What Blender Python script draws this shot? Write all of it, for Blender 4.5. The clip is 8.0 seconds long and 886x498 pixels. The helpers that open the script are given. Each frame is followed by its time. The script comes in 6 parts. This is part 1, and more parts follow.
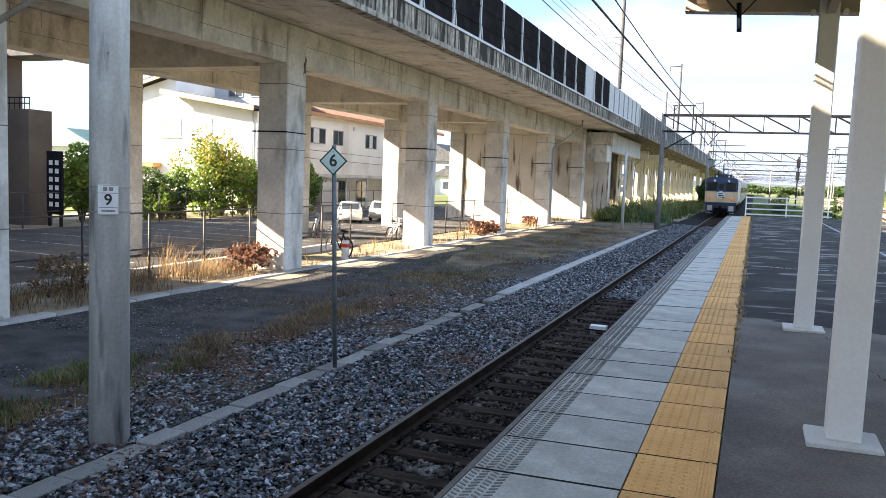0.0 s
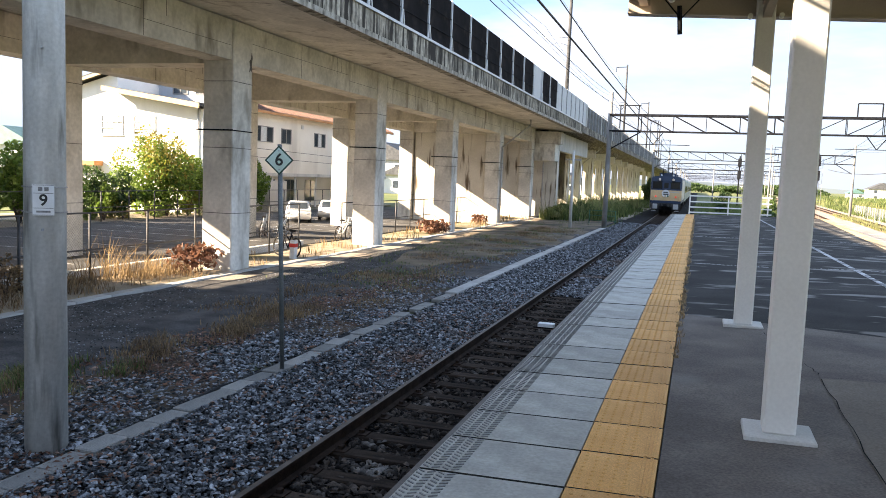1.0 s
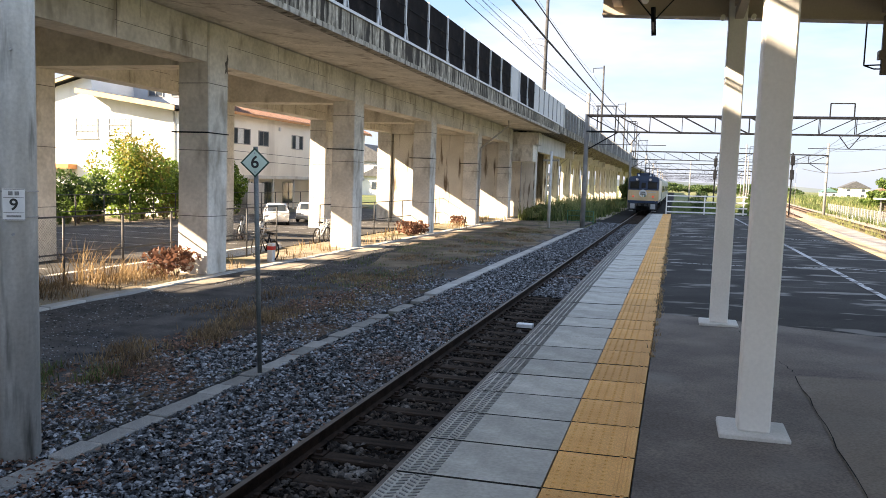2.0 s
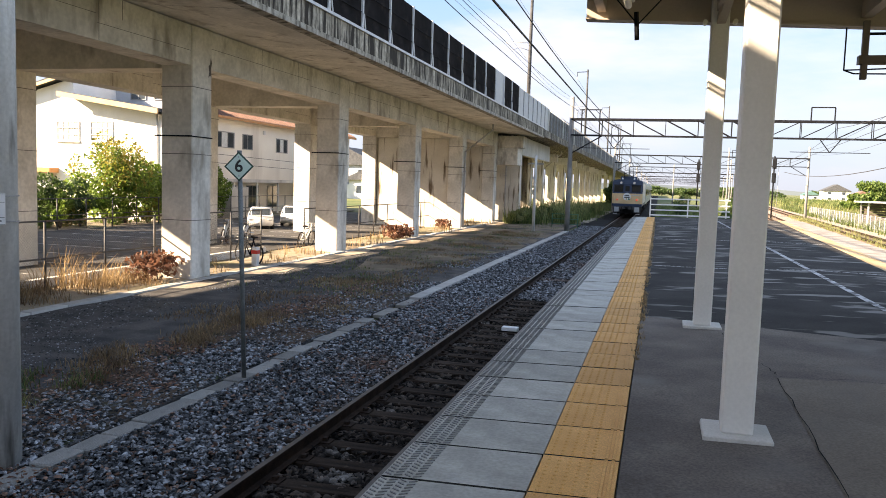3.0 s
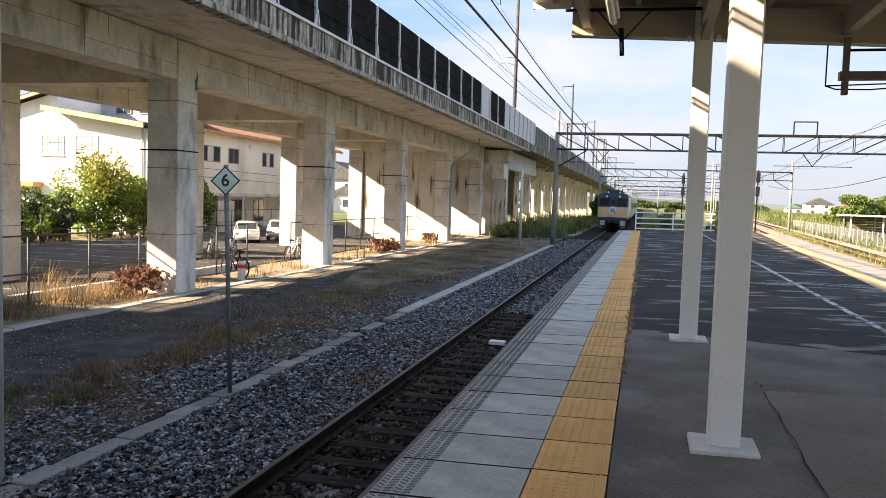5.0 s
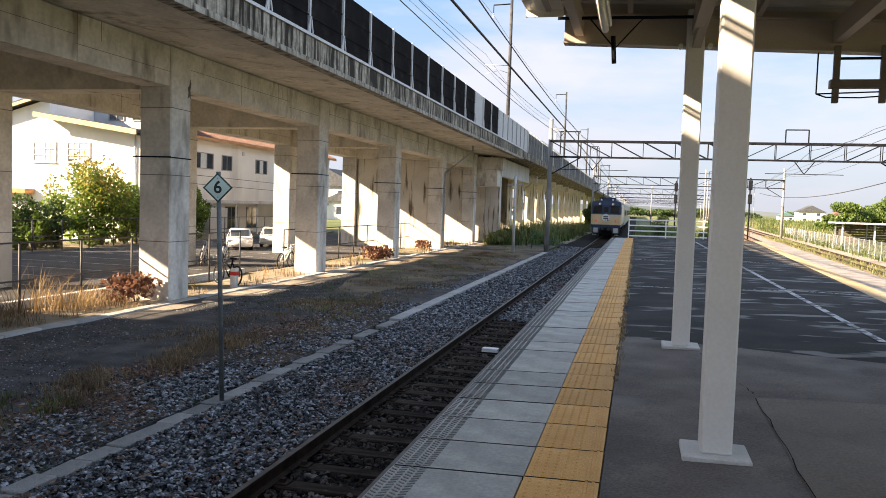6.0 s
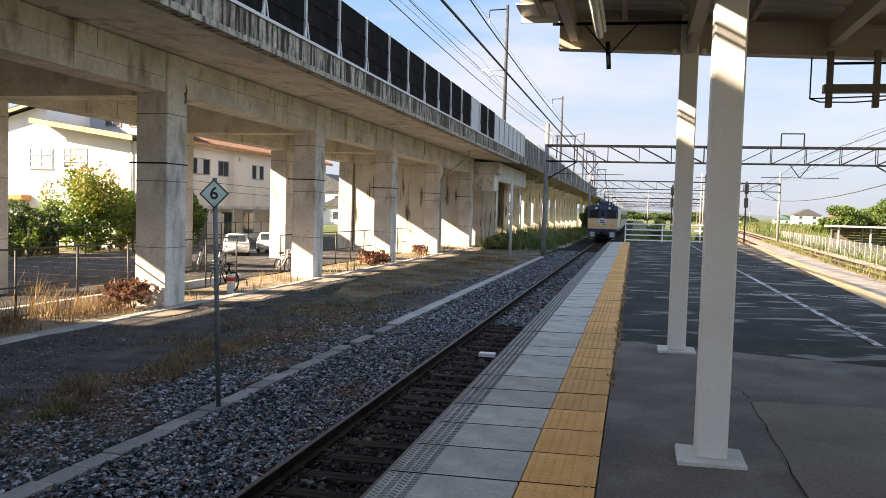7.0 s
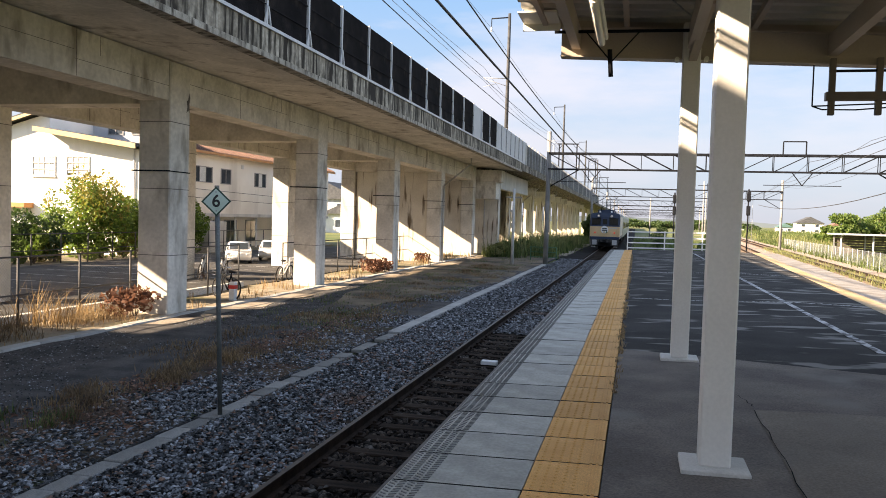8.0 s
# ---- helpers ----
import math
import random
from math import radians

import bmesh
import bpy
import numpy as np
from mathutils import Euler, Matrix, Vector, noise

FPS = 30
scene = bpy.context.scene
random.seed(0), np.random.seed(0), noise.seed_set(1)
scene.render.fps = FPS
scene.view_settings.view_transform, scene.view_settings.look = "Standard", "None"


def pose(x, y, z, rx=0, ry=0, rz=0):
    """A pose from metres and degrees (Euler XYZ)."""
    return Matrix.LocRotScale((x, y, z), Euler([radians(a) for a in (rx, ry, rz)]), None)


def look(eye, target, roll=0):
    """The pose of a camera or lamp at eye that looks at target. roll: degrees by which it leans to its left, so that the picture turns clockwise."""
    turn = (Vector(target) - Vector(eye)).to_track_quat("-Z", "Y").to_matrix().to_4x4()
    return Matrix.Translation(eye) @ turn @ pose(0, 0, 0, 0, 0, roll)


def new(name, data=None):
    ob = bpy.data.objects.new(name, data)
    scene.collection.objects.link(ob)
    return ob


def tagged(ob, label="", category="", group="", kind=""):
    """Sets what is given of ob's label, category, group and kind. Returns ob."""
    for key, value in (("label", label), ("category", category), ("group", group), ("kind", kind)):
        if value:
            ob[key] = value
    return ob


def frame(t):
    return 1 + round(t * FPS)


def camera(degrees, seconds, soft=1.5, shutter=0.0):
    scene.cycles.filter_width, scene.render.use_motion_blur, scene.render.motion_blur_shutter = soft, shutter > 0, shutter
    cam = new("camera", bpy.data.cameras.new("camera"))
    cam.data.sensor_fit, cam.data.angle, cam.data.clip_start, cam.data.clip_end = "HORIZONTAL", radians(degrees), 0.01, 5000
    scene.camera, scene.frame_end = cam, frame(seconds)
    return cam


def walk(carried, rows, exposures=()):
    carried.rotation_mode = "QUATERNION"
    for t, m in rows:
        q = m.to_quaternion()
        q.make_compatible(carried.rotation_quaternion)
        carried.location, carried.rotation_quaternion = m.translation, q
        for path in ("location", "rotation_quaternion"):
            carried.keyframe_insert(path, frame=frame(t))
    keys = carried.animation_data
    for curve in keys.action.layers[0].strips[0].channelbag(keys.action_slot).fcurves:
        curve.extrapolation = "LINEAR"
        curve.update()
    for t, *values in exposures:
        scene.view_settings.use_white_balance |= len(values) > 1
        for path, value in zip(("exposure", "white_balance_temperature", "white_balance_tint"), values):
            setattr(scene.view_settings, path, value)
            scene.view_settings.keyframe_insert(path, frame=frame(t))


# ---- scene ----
cam = camera(59.0, 8.0, soft=0.9)
PATH = [
    (0, (1.324, 0.384, 1.587), (0.596, 2.238, 1.402), 2.3),
    (0.5, (1.342, 0.396, 1.604), (0.707, 2.284, 1.418), 2.2),
    (1, (1.354, 0.405, 1.597), (0.745, 2.301, 1.414), 2.3),
    (1.5, (1.371, 0.418, 1.598), (0.789, 2.322, 1.417), 2.1),
    (3, (1.375, 0.421, 1.605), (0.852, 2.344, 1.437), 1.9),
    (3.5, (1.373, 0.419, 1.603), (0.869, 2.348, 1.448), 1.9),
    (4, (1.369, 0.414, 1.607), (0.871, 2.345, 1.459), 1.9),
    (4.5, (1.369, 0.411, 1.612), (0.873, 2.343, 1.471), 1.8),
    (6, (1.38, 0.418, 1.608), (0.903, 2.358, 1.495), 1.9),
    (6.5, (1.388, 0.42, 1.611), (0.918, 2.361, 1.505), 1.7),
    (7, (1.393, 0.404, 1.618), (0.923, 2.346, 1.517), 1.7),
    (7.5, (1.385, 0.421, 1.612), (0.914, 2.362, 1.524), 1.7),
    (8, (1.392, 0.415, 1.614), (0.916, 2.356, 1.533), 1.7),
]
walk(cam, [(t, look(eye, target, roll)) for t, eye, target, roll in PATH],
     exposures=[(0.0, 2.68, 8000, 15), (1.5, 2.50, 8500, 16), (3.0, 2.34, 8900, 18), (4.5, 2.25, 9050, 18), (8.0, 2.08, 8950, 18)])

# ---- light ----
SUN_EL, SUN_AZ = 26.3, 60.0          # azimuth from -y towards -x
sx = -math.sin(radians(SUN_AZ)) * math.cos(radians(SUN_EL))
sy = -math.cos(radians(SUN_AZ)) * math.cos(radians(SUN_EL))
sz = math.sin(radians(SUN_EL))
sun = new("sun", bpy.data.lights.new("sun", "SUN"))
sun.data.energy, sun.data.angle, sun.data.color = 5.0, radians(0.55), (1.0, 0.93, 0.82)
sun.matrix_world = look((sx * 50, sy * 50, sz * 50), (0, 0, 0))
world = bpy.data.worlds.new("world")
scene.world = world
world.use_nodes = True
wt = world.node_tree
wt.nodes.clear()
sky = wt.nodes.new("ShaderNodeTexSky")
sky.sky_type, sky.sun_disc = "NISHITA", False
sky.sun_elevation, sky.sun_rotation = radians(SUN_EL), math.atan2(sx, sy)
sky.air_density, sky.dust_density, sky.ozone_density = 1.0, 0.3, 1.2
wbg = wt.nodes.new("ShaderNodeBackground")
wbg.inputs["Strength"].default_value = 0.14
wout = wt.nodes.new("ShaderNodeOutputWorld")
# broken white cloud and haze over the lower sky, clear blue between
wtc = wt.nodes.new("ShaderNodeTexCoord")
wsep = wt.nodes.new("ShaderNodeSeparateXYZ")
wt.links.new(wtc.outputs["Generated"], wsep.inputs[0])


def sky_ramp(src, stops):
    r = wt.nodes.new("ShaderNodeValToRGB")
    el = r.color_ramp.elements
    while len(el) < len(stops):
        el.new(0.5)
    for e, (pos, c) in zip(el, stops):
        e.position, e.color = pos, (*c, 1)
    wt.links.new(src, r.inputs["Fac"])
    return r.outputs["Color"]


def sky_mix(fac, a, b):
    m = wt.nodes.new("ShaderNodeMix")
    m.data_type = "RGBA"
    for key, v in (("Factor", fac), ("A", a), ("B", b)):
        wt.links.new(v, m.inputs[key])
    return m.outputs["Result"]


def cloud_noise(scale, stretch, detail, rough):
    mp = wt.nodes.new("ShaderNodeMapping")
    mp.inputs["Scale"].default_value = stretch
    n = wt.nodes.new("ShaderNodeTexNoise")
    n.inputs["Scale"].default_value, n.inputs["Detail"].default_value, n.inputs["Roughness"].default_value = scale, detail, rough
    wt.links.new(wtc.outputs["Generated"], mp.inputs["Vector"])
    wt.links.new(mp.outputs[0], n.inputs["Vector"])
    return n.outputs["Fac"]


clear = sky_ramp(wsep.outputs["Z"], [(0.0, (0.46, 0.65, 1.0)), (0.10, (0.43, 0.69, 1.12)), (0.28, (0.20, 0.55, 1.17))])
cloud = sky_ramp(wsep.outputs["Z"], [(0.0, (0.55, 0.70, 1.06)), (0.16, (0.68, 0.83, 1.19)), (0.40, (0.77, 0.92, 1.20))])
mask = sky_ramp(cloud_noise(1.9, (1.0, 1.0, 4.2), 8.0, 0.56), [(0.43, (0, 0, 0)), (0.60, (0.9, 0.9, 0.9))])
low_sky = sky_mix(mask, clear, cloud)
wgain = wt.nodes.new("ShaderNodeVectorMath")
wgain.operation = "SCALE"
wgain.inputs["Scale"].default_value = 1.62
wt.links.new(low_sky, wgain.inputs[0])
share_low = sky_ramp(wsep.outputs["Z"], [(0.0, (0.97,) * 3), (0.28, (0.90,) * 3), (0.48, (0.10,) * 3)])
wt.links.new(sky_mix(share_low, sky.outputs[0], wgain.outputs[0]), wbg.inputs["Color"])
wt.links.new(wbg.outputs[0], wout.inputs["Surface"])


# ---- materials ----
def material(name, c1, c2, scale=3.0, rough=0.8, metal=0.0, bump=0.15, fine=60.0, spread=(0.35, 0.65), vary=0.0, island=0.0,
             stretch=(1, 1, 1), stain=None, stain_scale=0.6, stain_stretch=(1, 1, 1), stain_at=(0.5, 0.7), alpha=1.0, grainy=0.6):
    """Two tones at one scale, grain at a finer one, an optional stain, and a difference from piece to piece."""
    m = bpy.data.materials.new(name)
    m.use_nodes = True
    nt = m.node_tree
    b = nt.nodes["Principled BSDF"]
    b.inputs["Roughness"].default_value, b.inputs["Metallic"].default_value = rough, metal
    if rough >= 0.7 and not metal:       # rough dusty surfaces scarcely gleam
        b.inputs["Specular IOR Level"].default_value = 0.10 if max(c2) < 0.16 else 0.25
    co = nt.nodes.new("ShaderNodeTexCoord")

    def noise_of(sc, st, detail=5.0):
        mp = nt.nodes.new("ShaderNodeMapping")
        mp.inputs["Scale"].default_value = st
        n = nt.nodes.new("ShaderNodeTexNoise")
        n.inputs["Scale"].default_value, n.inputs["Detail"].default_value = sc, detail
        nt.links.new(co.outputs["Object"], mp.inputs["Vector"])
        nt.links.new(mp.outputs[0], n.inputs["Vector"])
        return n.outputs["Fac"]

    def ramp_of(src, a, z, lo, hi):
        r = nt.nodes.new("ShaderNodeValToRGB")
        r.color_ramp.elements[0].position, r.color_ramp.elements[1].position = lo, hi
        r.color_ramp.elements[0].color, r.color_ramp.elements[1].color = (*a, 1), (*z, 1)
        nt.links.new(src, r.inputs["Fac"])
        return r.outputs["Color"]

    def mixed(mode, fac, a, z):
        x = nt.nodes.new("ShaderNodeMix")
        x.data_type, x.blend_type = "RGBA", mode
        for key, v in (("Factor", fac), ("A", a), ("B", z)):
            if isinstance(v, (float, tuple)):
                x.inputs[key].default_value = v
            else:
                nt.links.new(v, x.inputs[key])
        return x.outputs["Result"]

    if not bump:                         # smooth paint, cloth and glass carry no grain
        grainy *= 0.12
    col = ramp_of(noise_of(scale, stretch), c1, c2, *spread)
    grain = noise_of(fine, (1, 1, 1), 3.0)
    col = mixed("MULTIPLY", grainy, col, ramp_of(grain, (0.55, 0.55, 0.55), (1.25, 1.25, 1.25), 0.3, 0.7))
    if stain:
        mask = ramp_of(noise_of(stain_scale, stain_stretch, 8.0), (0, 0, 0), (1, 1, 1), *stain_at)
        col = mixed("MIX", mask, col, (*stain, 1.0))
    if vary or island:
        src = nt.nodes.new("ShaderNodeObjectInfo").outputs["Random"] if vary else nt.nodes.new("ShaderNodeNewGeometry").outputs["Random Per Island"]
        v = vary or island
        col = mixed("MULTIPLY", 1.0, col, ramp_of(src, (1 - v,) * 3, (1 + v,) * 3, 0.0, 1.0))
    nt.links.new(col, b.inputs["Base Color"])
    if bump:
        bp = nt.nodes.new("ShaderNodeBump")
        bp.inputs["Strength"].default_value, bp.inputs["Distance"].default_value = bump, 0.01
        nt.links.new(grain, bp.inputs["Height"])
        nt.links.new(bp.outputs[0], b.inputs["Normal"])
    if alpha < 1:
        b.inputs["Alpha"].default_value = alpha
    return m


def leafy(name, c1, c2, island=0.35):
    m = material(name, c1, c2, scale=1.2, rough=0.6, bump=0.0, island=island)
    b = m.node_tree.nodes["Principled BSDF"]
    b.inputs["Subsurface Weight"].default_value = 0.0
    tr = m.node_tree.nodes.new("ShaderNodeBsdfTranslucent")
    mx = m.node_tree.nodes.new("ShaderNodeMixShader")
    mx.inputs[0].default_value = 0.45
    src = b.inputs["Base Color"].links[0].from_socket
    m.node_tree.links.new(src, tr.inputs["Color"])
    out = m.node_tree.nodes["Material Output"]
    m.node_tree.links.new(b.outputs[0], mx.inputs[1])
    m.node_tree.links.new(tr.outputs[0], mx.inputs[2])
    m.node_tree.links.new(mx.outputs[0], out.inputs["Surface"])
    return m


ASPHALT = material("asphalt", (0.095, 0.080, 0.070), (0.172, 0.147, 0.128), 1.3, 0.85, fine=60, bump=0.35, stain=(0.17, 0.158, 0.146), stain_scale=0.8, stain_at=(0.56, 0.72), grainy=0.75)
# the pale stain here paints streaks of sunlight across the platform
OLD_ASPHALT = material("old_asphalt", (0.028, 0.027, 0.026), (0.050, 0.048, 0.046), 0.9, 0.95, fine=60, bump=0.3, stain=(0.18, 0.175, 0.165), stain_scale=0.9, stain_stretch=(0.9, 2.3, 1), stain_at=(0.56, 0.62), grainy=0.7)
PATCH = material("asphalt_patch", (0.155, 0.130, 0.105), (0.20, 0.172, 0.142), 1.8, 0.85, fine=60, bump=0.3, stain=(0.12, 0.10, 0.085), stain_scale=0.9, stain_at=(0.55, 0.75))
PATH_DARK = material("fine_gravel", (0.046, 0.046, 0.048), (0.108, 0.104, 0.101), 1.6, 0.9, fine=38, bump=0.7, stain=(0.13, 0.11, 0.085), stain_scale=0.35, stain_at=(0.58, 0.8), grainy=0.85)
LOT = material("lot_asphalt", (0.050, 0.049, 0.049), (0.092, 0.090, 0.088), 0.8, 0.85, fine=60, bump=0.2, stain=(0.13, 0.125, 0.12), stain_scale=0.35, stain_at=(0.55, 0.75))
EARTH = material("earth", (0.20, 0.165, 0.12), (0.36, 0.30, 0.225), 0.8, 0.95, fine=50, bump=0.5, stain=(0.11, 0.11, 0.05), stain_scale=0.3, stain_at=(0.52, 0.68))
GRASSLAND = material("grassland", (0.05, 0.085, 0.025), (0.15, 0.16, 0.06), 0.12, 0.95, fine=12, bump=0.4, stain=(0.25, 0.21, 0.12), stain_scale=0.05, stain_at=(0.52, 0.7))
# near black: the shade in the gaps between stones is put into this colour
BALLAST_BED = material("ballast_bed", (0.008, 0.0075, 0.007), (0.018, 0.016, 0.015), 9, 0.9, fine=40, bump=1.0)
STONE = material("ballast_stone", (0.013, 0.015, 0.017), (0.245, 0.262, 0.282), 11, 0.75, fine=90, bump=0.4, island=0.95, spread=(0.40, 0.62), stain=(0.11, 0.066, 0.046), stain_scale=0.55, stain_at=(0.59, 0.75))
CONCRETE = material("concrete", (0.56, 0.53, 0.47), (0.74, 0.70, 0.63), 0.9, 0.85, fine=9, bump=0.2, stain=(0.30, 0.262, 0.215), stain_scale=1.7, stain_stretch=(1, 1, 0.35), stain_at=(0.56, 0.72), grainy=0.30)
CONCRETE_PALE = material("concrete_pale", (0.50, 0.49, 0.46), (0.62, 0.605, 0.57), 0.8, 0.85, fine=70, bump=0.2, stain=(0.30, 0.28, 0.25), stain_scale=1.2, stain_stretch=(1, 1, 0.3), stain_at=(0.6, 0.8), grainy=0.25)
CONCRETE_STAINED = material("stained_concrete", (0.58, 0.53, 0.45), (0.72, 0.67, 0.58), 0.8, 0.9, fine=20, bump=0.25, stain=(0.15, 0.11, 0.075), stain_scale=4.6, stain_stretch=(1, 1, 0.10), stain_at=(0.56, 0.68), grainy=0.3)
FASCIA = material("weathered_fascia", (0.26, 0.23, 0.185), (0.50, 0.455, 0.375), 3.0, 0.9, fine=9, bump=0.25, stretch=(1, 1, 0.5), stain=(0.036, 0.030, 0.024), stain_scale=3.4, stain_stretch=(1, 2.0, 0.26), stain_at=(0.40, 0.57), grainy=0.8)
LIP = material("weathered_lip", (0.30, 0.275, 0.23), (0.50, 0.465, 0.40), 2.5, 0.9, fine=60, bump=0.3, stain=(0.08, 0.068, 0.055), stain_scale=4.0, stain_stretch=(1, 1.4, 0.6), stain_at=(0.48, 0.66))
POLE_CONCRETE = material("pole_concrete", (0.44, 0.445, 0.43), (0.62, 0.625, 0.61), 3.0, 0.8, fine=30, bump=0.1, stretch=(2.5, 2.5, 0.4), stain=(0.20, 0.20, 0.19), stain_scale=7.0, stain_stretch=(1, 1, 0.12), stain_at=(0.58, 0.72), grainy=0.25)
WEATHERED_MAST = material("weathered_mast", (0.19, 0.19, 0.187), (0.30, 0.30, 0.293), 2.0, 0.85, fine=60, bump=0.1, stain=(0.10, 0.098, 0.095), stain_scale=2.0, stain_stretch=(1, 1, 0.15), stain_at=(0.55, 0.75), grainy=0.25)
MAST_STEEL = material("mast_steel", (0.045, 0.048, 0.052), (0.08, 0.082, 0.086), 3.0, 0.8, bump=0.05)
COPING = material("coping_slab", (0.30, 0.295, 0.265), (0.43, 0.425, 0.385), 3.2, 0.75, fine=45, bump=0.2, vary=0.12, stain=(0.19, 0.188, 0.175), stain_scale=1.6, stain_at=(0.54, 0.74), grainy=0.35)
TACTILE = material("tactile_yellow", (0.60, 0.295, 0.085), (0.70, 0.37, 0.13), 2.5, 0.7, fine=120, bump=0.15, vary=0.12, stain=(0.45, 0.28, 0.10), stain_scale=1.2, stain_at=(0.58, 0.8))
NONSLIP = material("nonslip_strip", (0.14, 0.14, 0.135), (0.20, 0.20, 0.19), 4, 0.65, fine=120, bump=0.2)
WHITE_STEEL = material("white_painted_steel", grainy=0.12, c1=(0.72, 0.70, 0.66), c2=(0.78, 0.76, 0.72), scale=1.5, rough=0.45, fine=40, bump=0.03, stain=(0.62, 0.58, 0.52), stain_scale=1.5, stain_at=(0.62, 0.85))
CREAM_STEEL = material("cream_painted_steel", grainy=0.12, c1=(0.40, 0.335, 0.275), c2=(0.47, 0.40, 0.335), scale=1.5, rough=0.5, fine=40, bump=0.05)
ROOF_SHEET = material("roof_sheet", grainy=0.12, c1=(0.40, 0.375, 0.34), c2=(0.48, 0.455, 0.415), scale=1.0, rough=0.5, fine=30, bump=0.05)
EAVE_SHEET = material("eave_sheet", grainy=0.12, c1=(0.74, 0.72, 0.64), c2=(0.82, 0.80, 0.72), scale=2.0, rough=0.4, bump=0.0)
JOINT = material("dark_joint", (0.10, 0.09, 0.08), (0.17, 0.155, 0.14), 3, 0.9, bump=0.2)
STEEL = material("galvanised_steel", (0.30, 0.31, 0.32), (0.42, 0.43, 0.44), 4, 0.5, 0.6, bump=0.1)
DARK_STEEL = material("dark_steel", (0.007, 0.008, 0.011), (0.016, 0.018, 0.022), 4, 0.85, 0.0, bump=0.1)
RAIL_HEAD = material("rail_steel", (0.055, 0.045, 0.040), (0.10, 0.085, 0.075), 8, 0.5, 0.5, bump=0.05)
RAIL_RUST = material("rail_rust", (0.018, 0.011, 0.008), (0.040, 0.025, 0.018), 6, 0.85, 0.0, bump=0.3)
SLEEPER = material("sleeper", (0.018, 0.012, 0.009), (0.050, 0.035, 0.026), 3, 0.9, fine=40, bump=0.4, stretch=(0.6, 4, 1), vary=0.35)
WIRE = material("wire", (0.03, 0.03, 0.032), (0.045, 0.045, 0.05), 2, 0.6, 0.2, bump=0)
PANEL_DARK = material("dark_barrier_panel", (0.015, 0.016, 0.019), (0.026, 0.027, 0.031), 1.4, 0.95, fine=30, bump=0.1, stain=(0.05, 0.05, 0.052), stain_scale=1.6, stain_at=(0.56, 0.8))
PANEL_PALE = material("pale_barrier_panel", grainy=0.12, c1=(0.44, 0.45, 0.46), c2=(0.52, 0.53, 0.54), scale=0.8, rough=0.6, bump=0.05, stain=(0.36, 0.36, 0.36), stain_scale=0.8, stain_at=(0.55, 0.8))
POST_PALE = material("pale_post", grainy=0.12, c1=(0.50, 0.51, 0.52), c2=(0.60, 0.61, 0.62), scale=3, rough=0.5, metal=0.2, bump=0.05)


# ---- builders ----
def link(name, bm, mat, parent=None, label="", smooth=False):
    me = bpy.data.meshes.new(name)
    bm.to_mesh(me)
    bm.free()
    if smooth:
        for p in me.polygons:
            p.use_smooth = True
    for mm in (mat if isinstance(mat, (list, tuple)) else [mat]):
        me.materials.append(mm)
    ob = new(name, me)
    if parent:
        ob.parent = parent
    if label:
        tagged(ob, label)
    return ob


def part(name, bm, mat, parent, label="", smooth=False):
    return link(name, bm, mat, parent, label, smooth)


def share(name, me, parent, loc, rot=0.0):
    ob = new(name, me)
    ob.parent = parent
    ob.location = loc
    ob.rotation_euler[2] = rot
    return ob


def empty(name, loc=(0, 0, 0), label="", category="", group="", kind=""):
    ob = new(name)
    ob.location = loc
    ob.empty_display_size = 0.2
    return tagged(ob, label, category, group, kind)


def box(bm, x0, x1, y0, y1, z0, z1, bevel=0.0, mi=0):
    """An upright block between two corners."""
    vs = [bm.verts.new((x, y, z)) for z in (z0, z1) for x, y in ((x0, y0), (x1, y0), (x1, y1), (x0, y1))]
    fs = [bm.faces.new([vs[i] for i in f]) for f in ((3, 2, 1, 0), (4, 5, 6, 7), (0, 1, 5, 4), (1, 2, 6, 5), (2, 3, 7, 6), (3, 0, 4, 7))]
    for f in fs:
        f.material_index = mi
    if bevel:
        es = list({e for f in fs for e in f.edges})
        made = bmesh.ops.bevel(bm, geom=es, offset=bevel, segments=1, affect="EDGES")
        for f in made["faces"]:
            f.material_index = mi
    return bm


def bar(bm, a, b, r, n=8, r2=None, mi=0, caps=True):
    """A round bar from a to b."""
    a, b = Vector(a), Vector(b)
    d = (b - a).normalized()
    u = d.orthogonal().normalized()
    v = d.cross(u)
    r2 = r if r2 is None else r2
    ring = [[bm.verts.new(p + (u * math.cos(2 * math.pi * i / n) + v * math.sin(2 * math.pi * i / n)) * q) for i in range(n)] for p, q in ((a, r), (b, r2))]
    for i in range(n):
        f = bm.faces.new((ring[0][i], ring[0][(i + 1) % n], ring[1][(i + 1) % n], ring[1][i]))
        f.smooth, f.material_index = True, mi
    if caps:
        bm.faces.new(ring[0][::-1]).material_index = mi
        bm.faces.new(ring[1]).material_index = mi
    return bm


def flatbar(bm, a, b, w, h, up=(0, 0, 1), mi=0):
    """A square-section bar from a to b, w wide and h high."""
    a, b = Vector(a), Vector(b)
    d = (b - a).normalized()
    side = d.cross(Vector(up))
    side = side.normalized() if side.length > 1e-4 else Vector((1, 0, 0))
    top = side.cross(d).normalized()
    vs = [bm.verts.new(p + side * w / 2 * i + top * h / 2 * j) for p in (a, b) for i, j in ((-1, -1), (1, -1), (1, 1), (-1, 1))]
    for f in ((0, 1, 2, 3), (7, 6, 5, 4), (4, 5, 1, 0), (5, 6, 2, 1), (6, 7, 3, 2), (7, 4, 0, 3)):
        bm.faces.new([vs[i] for i in f]).material_index = mi
    return bm


